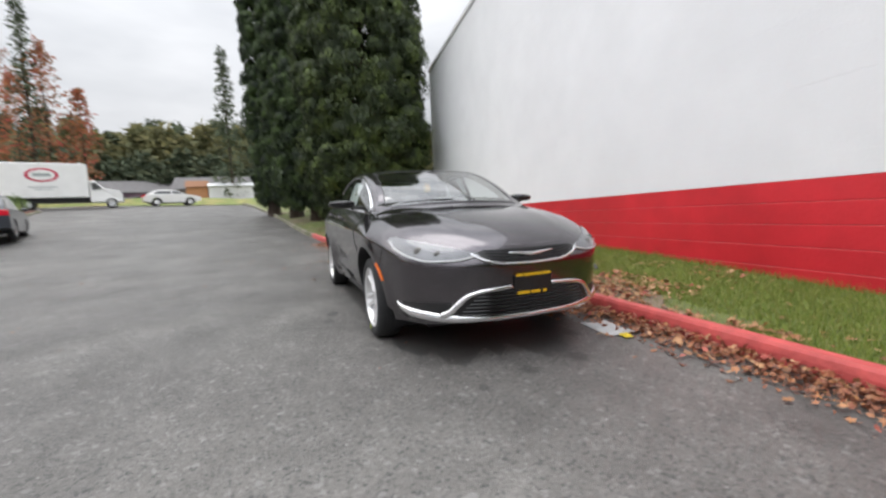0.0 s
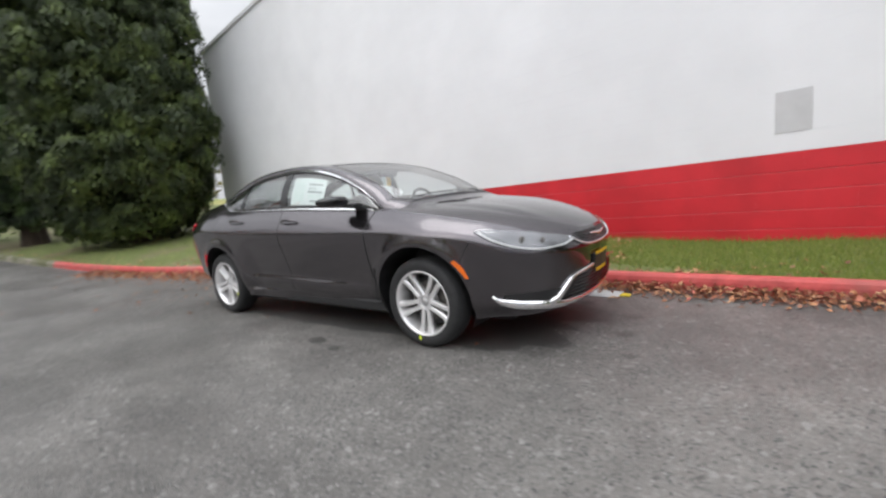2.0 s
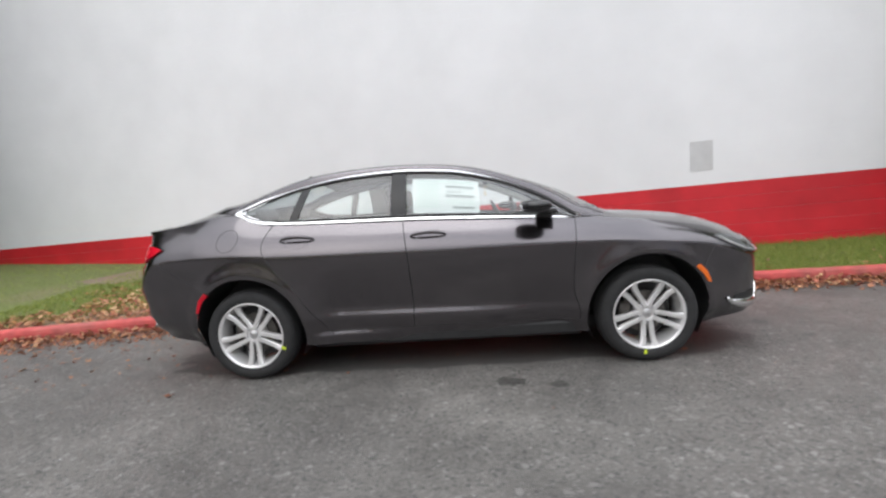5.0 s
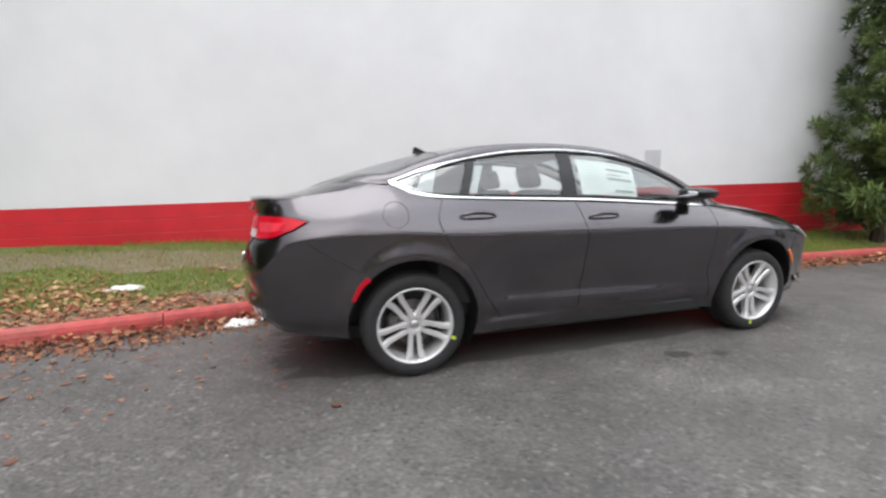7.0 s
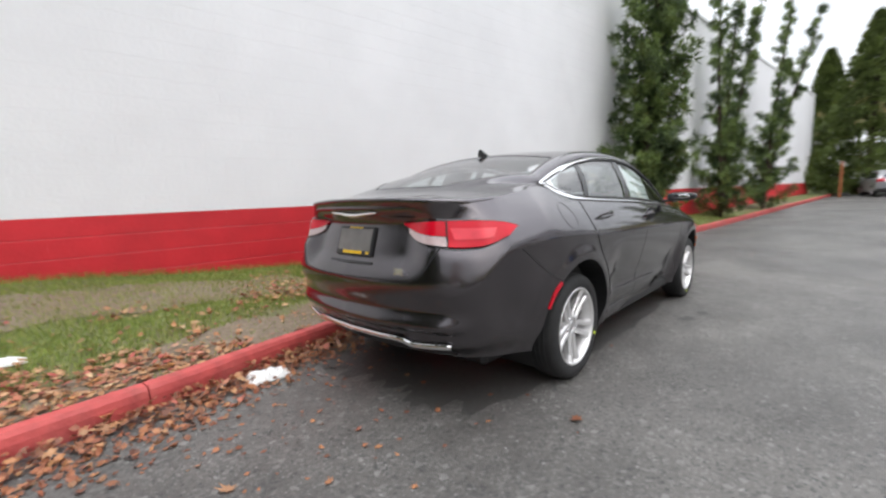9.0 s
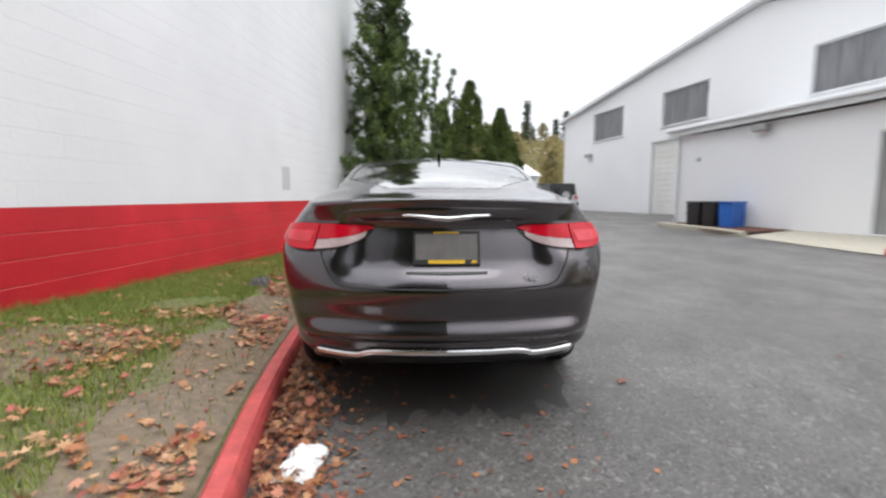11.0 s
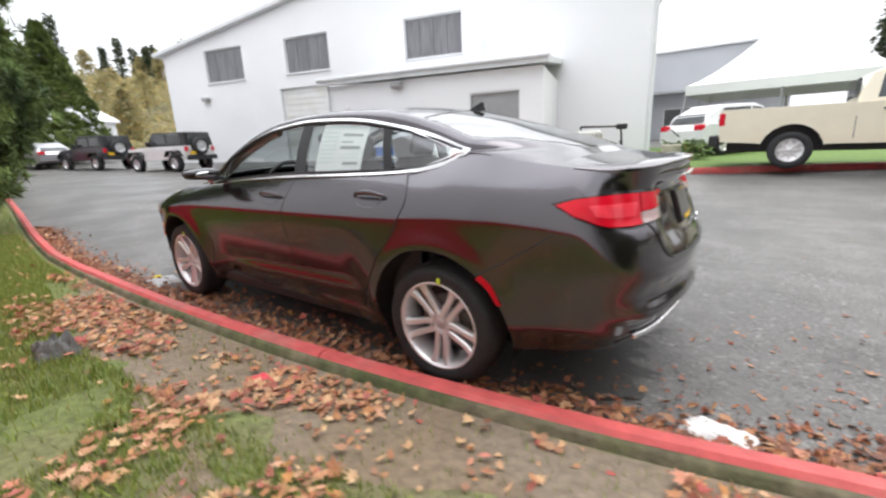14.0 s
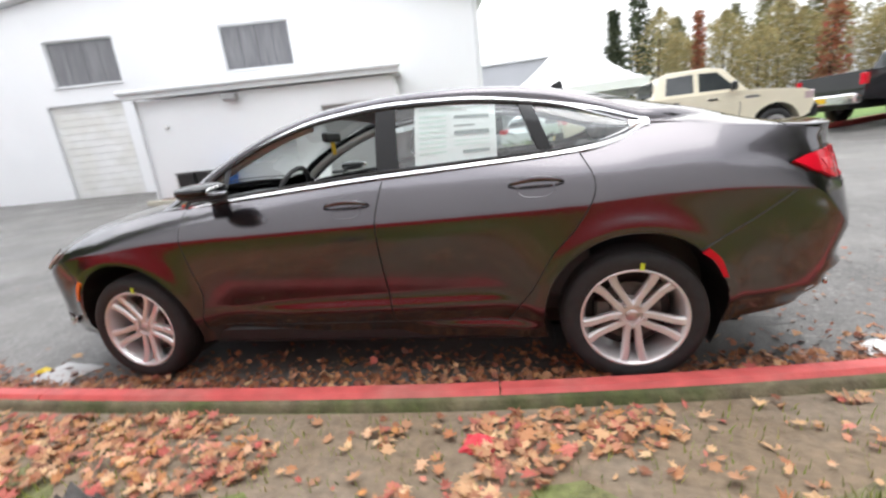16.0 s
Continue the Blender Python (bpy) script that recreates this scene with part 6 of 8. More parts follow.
# ---- other vehicles ----
def prism(profile, y0, y1, inset_top=0.0, zref=None, bevel=0.03):
    """A side profile of (x, z) drawn across the width; above zref the sides lean in."""
    bm = bmesh.new()
    zs = [p[1] for p in profile]
    lean = lambda z: inset_top * max(0, (z - zref) / max(0.01, max(zs) - zref)) if zref is not None else 0
    a = [bm.verts.new((x, y0 + lean(z), z)) for x, z in profile]
    b = [bm.verts.new((x, y1 - lean(z), z)) for x, z in profile]
    bm.faces.new(a)
    bm.faces.new(b[::-1])
    n = len(profile)
    for i in range(n):
        bm.faces.new((a[i], b[i], b[(i + 1) % n], a[(i + 1) % n]))
    bmesh.ops.recalc_face_normals(bm, faces=bm.faces)
    if bevel:
        bmesh.ops.bevel(bm, geom=bm.edges[:], offset=bevel, segments=2, affect="EDGES", profile=0.6, clamp_overlap=True)
    return bm


def arch_profile(pts, wheels, r, z0):
    """Adds round wheel openings to the foot of a profile that runs from rear to front along the bottom."""
    out = []
    for cx, cz in wheels:
        for i in range(11):
            a = math.pi - math.pi * i / 10
            out.append((cx + r * math.cos(a), max(z0, cz + r * math.sin(a))))
    return out


def simple_wheel(parent, x, y, r, w, rim_mat, spokes=8):
    sg = 1 if y > 0 else -1
    tyre = part("wheel", lathe([(r * 0.62, 0.42 * w), (r * 0.66, 0.5 * w), (r * 0.9, 0.5 * w), (r, 0.36 * w), (r, -0.36 * w), (r * 0.9, -0.5 * w), (r * 0.6, -0.5 * w)], 32), M_RUBBER, parent, smooth=True)
    tyre.matrix_basis = pose(x, y, r, 0, 0, 0 if sg > 0 else 180)
    part("rim", lathe([(r * 0.64, 0.40 * w), (r * 0.60, 0.44 * w), (r * 0.56, 0.34 * w), (r * 0.52, 0.10 * w), (r * 0.2, 0.14 * w), (r * 0.18, 0.24 * w), (0.001, 0.26 * w)], 32), rim_mat, tyre, smooth=True)
    for k in range(spokes):
        a = 2 * math.pi * k / spokes
        part("spoke", boxed(r * 0.17, 0.12 * w, -r * 0.055, r * 0.58, 0.30 * w, r * 0.055, bevel=0.01, m=Matrix.Rotation(a, 4, "Y")), rim_mat, tyre)
    return tyre


def vehicle_paint(name, c, metal=0.0):
    return mat(name, c, 0.3, metal=metal, coat=0.7, var=0.04, scale=3)


M_SMOKE = mat("smoked_glass", (0.045, 0.05, 0.052), 0.06, coat=0.5, var=0.2, scale=3)
M_SILL = mat("grey_bumper", (0.45, 0.45, 0.46), 0.3, metal=0.8)


def pickup(m, paint, label, group="", bumper=None):
    """A crew-cab pickup, nose along +x, rear axle at the origin."""
    t = empty("pickup_truck", m, label=label, category="pickup truck", group=group)
    wb, r, hw = 3.8, 0.40, 0.99
    foot = [(-1.32, 0.62), (-0.55, 0.56)] + arch_profile([], [(0, r)], 0.56, 0.5) + [(0.6, 0.52), (wb - 0.6, 0.50)] + arch_profile([], [(wb, r)], 0.54, 0.5) + [(wb + 0.57, 0.52), (wb + 0.72, 0.60)]
    bed = foot + [(wb + 0.80, 0.85), (wb + 0.77, 1.10), (wb + 0.58, 1.20), (wb - 0.25, 1.30), (wb - 0.75, 1.33), (0.98, 1.33), (0.96, 1.33), (-1.32, 1.34), (-1.36, 0.9)]
    part("body", prism(bed, -hw, hw, 0.0, None, 0.025), paint, t)
    cab = [(0.98, 1.28), (0.96, 1.34), (1.12, 1.88), (1.30, 1.97), (2.3, 1.98), (2.62, 1.92), (3.12, 1.36), (3.12, 1.28)]
    part("cab", prism(cab, -hw + 0.03, hw - 0.03, 0.17, 1.3, 0.04), paint, t)
    for s in (1, -1):
        yv = lambda z: s * (hw - 0.03 - 0.17 * (z - 1.28) / 0.70 + 0.006)
        for nm, q in (("rear_side_window", [(1.25, 1.40), (1.30, 1.84), (1.92, 1.86), (1.92, 1.40)]), ("front_side_window", [(2.05, 1.40), (2.05, 1.86), (2.48, 1.84), (2.90, 1.40)])):
            bm = bmesh.new()
            bm.faces.new([bm.verts.new((x, yv(z), z)) for x, z in q])
            g = bmesh.ops.extrude_face_region(bm, geom=bm.faces[:])
            bmesh.ops.translate(bm, vec=(0, -0.012 * s, 0), verts=[v for v in g["geom"] if isinstance(v, bmesh.types.BMVert)])
            bmesh.ops.recalc_face_normals(bm, faces=bm.faces)
            part(nm, bm, M_SMOKE, t)
        part("tail_lamp", boxed(-1.37, s * (hw - 0.14) if s > 0 else -hw - 0.004, 0.98, -1.24, hw + 0.004 if s > 0 else -hw + 0.14, 1.27, bevel=0.015), M_REDLENS, t)
        part("head_lamp", boxed(wb + 0.56, s * 0.70 if s > 0 else -hw - 0.003, 0.93, wb + 0.795, hw + 0.003 if s > 0 else -0.70, 1.15, bevel=0.03), M_CLEARLENS, t)
        for hx in (1.35, 2.25):
            part("door_handle", boxed(hx, s * hw if s > 0 else -hw - 0.03, 1.16, hx + 0.22, hw + 0.03 if s > 0 else -hw, 1.20, bevel=0.01), M_BLACK, t)
        for gx_ in (0.985, 1.98, 2.98):
            part("panel_gap", boxed(gx_ - 0.006, min(s * (hw - 0.004), s * (hw + 0.003)), 0.62, gx_ + 0.006, max(s * (hw - 0.004), s * (hw + 0.003)), 1.05, bevel=0.0), M_BLACK, t)
        part("mirror", boxed(2.72, min(s * 0.98, s * 1.22), 1.34, 2.84, max(s * 0.98, s * 1.22), 1.56, bevel=0.04), M_BLACK, t)
        part("side_badge", boxed(3.08, min(s * hw, s * (hw + 0.006)), 1.12, 3.40, max(s * hw, s * (hw + 0.006)), 1.18, bevel=0.0), M_SILL, t)
        for x in (0, wb):
            simple_wheel(t, x, s * 0.86, r, 0.27, M_ALLOY)
            bm = bmesh.new()
            ring = [(x + 0.55 * math.cos(a), 0.42 + 0.55 * math.sin(a)) for a in [math.pi * i / 14 for i in range(15)]]
            vs = [[bm.verts.new((p, s * 0.97, max(q, 0.4))), bm.verts.new((p, s * 0.6, max(q, 0.4)))] for p, q in ring]
            for a, b in zip(vs, vs[1:]):
                bm.faces.new((a[0], a[1], b[1], b[0]))
            bm.faces.new([v[1] for v in vs])
            part("arch_liner", bm, M_BLACK, t)
    part("rear_window", boxed(0.955, -0.62, 1.42, 1.02, 0.62, 1.82, bevel=0.01, m=None), M_SMOKE, t)
    part("windscreen", prism([(2.66, 1.87), (2.70, 1.89), (3.13, 1.40), (3.09, 1.38)], -0.78, 0.78, 0.10, 1.38, 0.005), M_SMOKE, t)
    part("bumper", boxed(-1.55, -0.95, 0.52, -1.33, 0.95, 0.78, bevel=0.03), bumper or M_BLACK, t)
    part("bumper", boxed(wb + 0.73, -0.98, 0.50, wb + 0.92, 0.98, 0.84, bevel=0.05), M_BLACK, t)
    part("grille", boxed(wb + 0.76, -0.66, 0.86, wb + 0.83, 0.66, 1.15, bevel=0.03), M_CHROME, t)
    part("number_plate", boxed(-1.562, -0.16, 0.58, -1.552, 0.16, 0.73, bevel=0.002), M_YELLOW, t)
    part("tailgate_gap", boxed(-1.368, -0.80, 0.86, -1.352, 0.80, 0.875, bevel=0.0), M_BLACK, t)
    part("chassis", boxed(-1.2, -0.5, 0.36, wb + 0.8, 0.5, 0.60, bevel=0.03), M_BLACK, t)
    return t


def on_ground(x, y, heading, lift=0.0):
    return pose(x, y, ground_z(x, y) + lift, 0, 0, heading)


pickup(on_ground(-2.0, -11.0, 186, 0.13), vehicle_paint("beige_paint", (0.78, 0.71, 0.55)), "cream beige crew-cab pickup truck on the grass verge")
pickup(on_ground(-9.1, -13.2, 203, 0.13), vehicle_paint("black_paint", (0.012, 0.012, 0.014)), "black pickup truck with a chrome bumper and a yellow plate", bumper=M_CHROME)


def off_roader(m, paint, label):
    """A boxy off-roader with a spare wheel on its back, nose along +x."""
    t = empty("off_roader", m, label=label, category="car", group="off-roaders by the workshop")
    wb, r = 2.75, 0.40
    foot = [(-0.72, 0.62), (-0.52, 0.58)] + arch_profile([], [(0, r)], 0.5, 0.55) + [(0.55, 0.55), (wb - 0.55, 0.55)] + arch_profile([], [(wb, r)], 0.5, 0.55) + [(wb + 0.5, 0.62), (wb + 0.62, 0.62)]
    part("body", prism(foot + [(wb + 0.62, 1.10), (wb - 0.70, 1.18), (-0.74, 1.18)], -0.78, 0.78, 0.0, None, 0.02), paint, t)
    part("hard_top", prism([(-0.72, 1.18), (-0.66, 1.80), (1.55, 1.84), (1.92, 1.19)], -0.76, 0.76, 0.10, 1.2, 0.03), M_BLACK, t)
    for s in (1, -1):
        for x in (0, wb):
            simple_wheel(t, x, s * 0.78, r, 0.26, M_SATIN, 5)
            part("fender", prism([(x - 0.58, 0.72), (x - 0.38, 0.98), (x + 0.38, 0.98), (x + 0.58, 0.72), (x + 0.52, 0.70), (x + 0.34, 0.92), (x - 0.34, 0.92), (x - 0.52, 0.70)], min(s * 0.775, s * 0.95), max(s * 0.775, s * 0.95), bevel=0.01), M_BLACK, t)
        part("side_window", boxed(-0.45, min(s * 0.70, s * 0.745), 1.26, 0.45, max(s * 0.70, s * 0.745), 1.72, bevel=0.01), M_SMOKE, t)
        part("side_window", boxed(0.55, min(s * 0.70, s * 0.745), 1.26, 1.45, max(s * 0.70, s * 0.745), 1.72, bevel=0.01), M_SMOKE, t)
        part("tail_lamp", boxed(-0.76, min(s * 0.62, s * 0.79), 0.92, -0.70, max(s * 0.62, s * 0.79), 1.14, bevel=0.01), M_REDLENS, t)
        part("mirror", boxed(1.55, min(s * 0.8, s * 1.0), 1.22, 1.65, max(s * 0.8, s * 1.0), 1.42, bevel=0.02), M_BLACK, t)
    part("rear_window", boxed(-0.725, -0.52, 1.30, -0.66, 0.52, 1.72, bevel=0.01), M_SMOKE, t)
    sp = simple_wheel(t, 0, 0.0001, r, 0.25, M_SATIN, 5)
    sp.name = "spare_wheel"
    sp.matrix_basis = pose(-0.90, 0.08, 1.16, 0, 0, 90)
    part("bumper", boxed(-0.92, -0.76, 0.52, -0.76, 0.76, 0.74, bevel=0.02), M_BLACK, t)
    part("bumper", boxed(wb + 0.63, -0.76, 0.52, wb + 0.80, 0.76, 0.72, bevel=0.02), M_BLACK, t)
    part("number_plate", boxed(-0.935, 0.38, 0.78, -0.925, 0.68, 0.92, bevel=0.0), M_YELLOW, t)
    return t


off_roader(on_ground(20.4, -5.0, 20), vehicle_paint("white_paint", (0.74, 0.74, 0.74)), "white off-roader with black hard top and spare wheel")
off_roader(on_ground(26.6, -3.0, 20), vehicle_paint("dark_blue_paint", (0.03, 0.035, 0.05)), "dark off-roader with black hard top parked ahead")


def hatch(m, paint, label, name="car", long=4.5, high=1.6, group=""):
    """A plain rounded car, nose along +x, centred on the origin."""
    t = empty(name, m, label=label, category="car", group=group)
    h, wb, r = long / 2, long * 0.29, 0.33
    foot = [(-h, 0.42), (-wb - 0.42, 0.28)] + arch_profile([], [(-wb, r)], 0.39, 0.26) + [(-wb + 0.42, 0.26), (wb - 0.42, 0.26)] + arch_profile([], [(wb, r)], 0.39, 0.26) + [(wb + 0.42, 0.28), (h, 0.40)]
    part("body", prism(foot + [(h - 0.02, 0.66), (h - 0.25, 0.82), (h - 1.15, 0.98), (-h + 0.2, 1.0), (-h - 0.02, 0.8)], -0.89, 0.89, 0.0, None, 0.06), paint, t)
    part("cabin", prism([(h - 1.2, 0.95), (h - 1.85, high - 0.10), (h - 2.2, high), (-h + 1.0, high - 0.02), (-h + 0.35, high - 0.35), (-h + 0.2, 0.96)], -0.80, 0.80, 0.18, 0.95, 0.05), paint, t)
    for s in (1, -1):
        yv = lambda z: s * (0.80 - 0.18 * (z - 0.95) / (high - 0.95) + 0.008)
        for q in ([(h - 1.45, 1.02), (h - 1.90, high - 0.14), (h - 2.3, high - 0.10), (h - 2.3, 1.02)], [(h - 2.38, 1.02), (h - 2.38, high - 0.10), (-h + 1.0, high - 0.14), (-h + 0.7, 1.04)]):
            bm = bmesh.new()
            bm.faces.new([bm.verts.new((x, yv(z), z)) for x, z in q])
            g = bmesh.ops.extrude_face_region(bm, geom=bm.faces[:])
            bmesh.ops.translate(bm, vec=(0, -0.01 * s, 0), verts=[v for v in g["geom"] if isinstance(v, bmesh.types.BMVert)])
            part("side_window", bm, M_SMOKE, t)
        for x in (-wb, wb):
            simple_wheel(t, x, s * 0.78, r, 0.21, M_ALLOY, 7)
        part("tail_lamp", boxed(-h - 0.03, min(s * 0.55, s * 0.88), 0.80, -h + 0.12, max(s * 0.55, s * 0.88), 0.98, bevel=0.02), M_REDLENS, t)
        part("head_lamp", boxed(h - 0.28, min(s * 0.5, s * 0.885), 0.66, h - 0.05, max(s * 0.5, s * 0.885), 0.78, bevel=0.02), M_CLEARLENS, t)
        part("mirror", boxed(h - 1.6, min(s * 0.86, s * 1.02), 0.98, h - 1.5, max(s * 0.86, s * 1.02), 1.10, bevel=0.03), paint, t)
    part("windscreen", prism([(h - 1.28, 0.99), (h - 1.25, 1.0), (h - 1.86, high - 0.07), (h - 1.90, high - 0.08)], -0.70, 0.70, 0.12, 0.99, 0.003), M_SMOKE, t)
    part("rear_window", prism([(-h + 0.22, 1.05), (-h + 0.19, 1.05), (-h + 0.40, high - 0.30), (-h + 0.44, high - 0.31)], -0.66, 0.66, 0.10, 1.05, 0.003), M_SMOKE, t)
    part("underbody", boxed(-h + 0.4, -0.6, 0.2, h - 0.4, 0.6, 0.36, bevel=0.02), M_BLACK, t)
    return t


hatch(on_ground(-0.1, -16.0, 238, 0.1), vehicle_paint("suv_white", (0.76, 0.76, 0.77)), "white estate car with red tail lamps behind the pickup", high=1.62)
hatch(on_ground(-12.6, -12.4, 205), vehicle_paint("navy_paint", (0.02, 0.025, 0.035)), "dark blue car parked beside the shrub bed", high=1.5)
hatch(on_ground(33.0, -0.6, 15), vehicle_paint("silver_paint", (0.5, 0.5, 0.52), 0.5), "silver car parked beyond the off-roaders", high=1.5)
hatch(on_ground(-39.4, -15.6, 118), vehicle_paint("pale_paint", (0.68, 0.67, 0.64)), "pale low car before the grass bank", high=1.42)
hatch(on_ground(-37.0, -4.6, 190), vehicle_paint("white_paint_far", (0.74, 0.74, 0.74)), "white car half hidden behind the cypresses", high=1.55)

# box truck
box_truck = empty("box_truck", on_ground(-35.3, -20.1, 114, 0.0), label="white box truck with a red oval mark on its side", category="truck")
M_TRUCK = mat("truck_white", (0.74, 0.735, 0.71), 0.45, var=0.05, scale=1.5)
part("box", boxed(-5.4, -1.15, 0.85, 0.0, 1.15, 3.45, bevel=0.04), M_TRUCK, box_truck)
part("cab", prism([(0.05, 0.45), (0.05, 2.15), (0.35, 2.2), (0.95, 1.55), (1.9, 1.35), (2.1, 1.1), (2.1, 0.45)], -1.0, 1.0, 0.12, 1.4, 0.06), M_TRUCK, box_truck)
for s in (1, -1):
    part("side_window", prism([(0.2, 1.42), (0.2, 2.0), (0.42, 2.02), (0.85, 1.52)], min(s * 0.93, s * 1.0), max(s * 0.93, s * 1.0), 0, None, 0.01), M_SMOKE, box_truck)
    for x in (-3.6, 1.35):
        simple_wheel(box_truck, x, s * 0.9, 0.38, 0.24, M_SATIN)
    bm = bmesh.new()
    cyl(bm, 1.0, 0.01, Matrix.Translation((-2.6, s * 1.158, 2.55)) @ Matrix.Diagonal((0.95, 1, 0.52, 1)) @ Matrix.Rotation(math.pi / 2, 4, "X"), 32)
    oval = part("oval_mark", bm, mat("oval_red", (0.50, 0.05, 0.09), 0.5), box_truck)
    bm = bmesh.new()
    cyl(bm, 0.8, 0.01, Matrix.Translation((-2.6, s * 1.168, 2.55)) @ Matrix.Diagonal((0.92, 1, 0.48, 1)) @ Matrix.Rotation(math.pi / 2, 4, "X"), 32)
    part("oval_field", bm, M_TRUCK, oval)
    part("mark_bar", boxed(-3.1, min(s * 1.172, s * 1.182), 2.45, -2.1, max(s * 1.172, s * 1.182), 2.68, bevel=0.0), M_INK, oval)
    part("text_bar", boxed(-3.4, min(s * 1.152, s * 1.16), 1.62, -1.8, max(s * 1.152, s * 1.16), 1.69, bevel=0.0), M_INK, box_truck)
    part("text_bar", boxed(-3.1, min(s * 1.152, s * 1.16), 1.45, -2.1, max(s * 1.152, s * 1.16), 1.51, bevel=0.0), M_INK, box_truck)
part("chassis", boxed(-5.2, -0.5, 0.45, 1.6, 0.5, 0.85, bevel=0.02), M_BLACK, box_truck)
part("bumper", boxed(2.08, -0.95, 0.45, 2.2, 0.95, 0.72, bevel=0.03), M_BLACK, box_truck)
part("skirt", boxed(-5.2, -1.1, 0.62, -4.2, 1.1, 0.84, bevel=0.02), M_BLACK, box_truck)

# ---- beside the workshop ----
ac = empty("air_conditioner", AN @ pose(-1.05, 0.35, ground_z(3, -10.5) + 0.16), label="beige slatted outdoor air-conditioning unit on a concrete pad", category="air conditioner")
M_AC = mat("ac_beige", (0.58, 0.58, 0.52), 0.5, var=0.06, scale=4)
part("cabinet", boxed(-0.64, -0.64, 0.0, 0.64, 0.64, 1.02, bevel=0.03), M_AC, ac)
part("grille", boxed(-0.58, 0.642, 0.08, 0.58, 0.65, 0.94, bevel=0.0), M_GREYDOOR, ac)
part("grille", boxed(-0.65, -0.58, 0.08, -0.642, 0.58, 0.94, bevel=0.0), M_GREYDOOR, ac)
for k in range(12):
    x = -0.56 + 1.12 * k / 11
    part("louvre", boxed(x - 0.026, 0.652, 0.08, x + 0.026, 0.685, 0.94, bevel=0.006), M_AC, ac)
    part("louvre", boxed(-0.685, x - 0.026, 0.08, -0.652, x + 0.026, 0.94, bevel=0.006), M_AC, ac)
part("top_grille", boxed(-0.58, -0.58, 1.022, 0.58, 0.58, 1.06, bevel=0.01), M_PAPER, ac)
part("switch_box", boxed(-0.92, 0.25, 0.0, -0.70, 0.60, 0.50, bevel=0.02), M_BLACK, ac)
pad = tagged(link("concrete_pad", boxed(-1.05, -0.85, 0, 0.85, 0.9, 0.05, bevel=0.01), M_CONC_PLAIN), label="thin concrete pad under the air conditioner", category="pad")
pad.matrix_basis = AN @ pose(-1.05, 0.35, ground_z(3, -10.5) + 0.108)
rig = empty("tow_frame", AN @ pose(-1.75, -0.9, ground_z(2, -11.5) + 0.12), label="black folded metal tow frame standing by the wall", category="frame")
for a, b in (((-0.65, 0, 0), (-0.55, 0, 1.18)), ((-0.55, 0, 1.18), (0.75, 0.1, 1.22)), ((0.75, 0.1, 1.22), (0.70, 0.1, 0.0)), ((0.7, 0.1, 0.3), (-0.6, 0, 0.3)), ((-0.6, 0.3, 0.0), (-0.55, 0.1, 0.7))):
    part("bar", tube(bmesh.new(), [a, b], 0.032, 8), M_BLACK, rig)
part("head", boxed(-0.75, -0.12, 1.08, -0.40, 0.12, 1.26, bevel=0.02), M_BLACK, rig)
for i, (u, h) in enumerate(((-0.35, 1.15), (-0.12, 1.25))):
    p = tagged(link("steel_post", boxed(-0.06, -0.05, 0, 0.06, 0.05, h, bevel=0.01, m=Matrix.Rotation(radians(3 - 5 * i), 4, "Y")), M_SILL), label="short grey steel post leaning at the annex corner", category="post", group="posts at the annex corner")
    p.matrix_basis = AN @ pose(u, 0.55, ground_z(4, -11) + 0.11)
pot = tagged(link("concrete_planter", lathe([(0.001, 0.02), (0.25, 0.02), (0.27, 0.0), (0.28, 0.50), (0.24, 0.52), (0.23, 0.42), (0.001, 0.42)], 28, "z"), M_CONC_PLAIN, smooth=False), label="round concrete planter on the mulch", category="planter")
pot.matrix_basis = AN @ pose(-3.75, 0.2, ground_z(0.8, -12.3) + 0.11)
mower = empty("garden_machine", AN @ pose(-4.6, -1.6, ground_z(0.8, -13) + 0.1), label="small red and black garden machine by the wall", category="machine")
part("engine", boxed(-0.3, -0.2, 0.2, 0.3, 0.2, 0.6, bevel=0.05), mat("machine_red", (0.5, 0.03, 0.03), 0.4), mower)
part("handle", tube(bmesh.new(), [(0.2, -0.2, 0.5), (0.7, -0.2, 0.95), (0.7, 0.2, 0.95), (0.2, 0.2, 0.5)], 0.02, 6), M_BLACK, mower)
for s in (1, -1):
    part("wheel", lathe([(0.001, 0.05), (0.17, 0.05), (0.2, 0.02), (0.2, -0.02), (0.17, -0.05), (0.001, -0.05)], 20), M_RUBBER, mower).location = (0, 0.28 * s, 0.2)
shrub_v, shrub_f, rng = [], [], random.Random(5)
for k in range(60):
    leaf_cloud(shrub_v, shrub_f, Vector((rng.gauss(0, 0.25), rng.gauss(0, 0.2), rng.uniform(0.1, 0.6))), 0.15, 8, 0.10, rng)
sh = raw("shrub", shrub_v, shrub_f, M_FIR)
tagged(sh, label="small green shrub beside the planter", category="shrub")
sh.matrix_basis = AN @ pose(-4.35, 0.0, ground_z(0, -12.5) + 0.1)
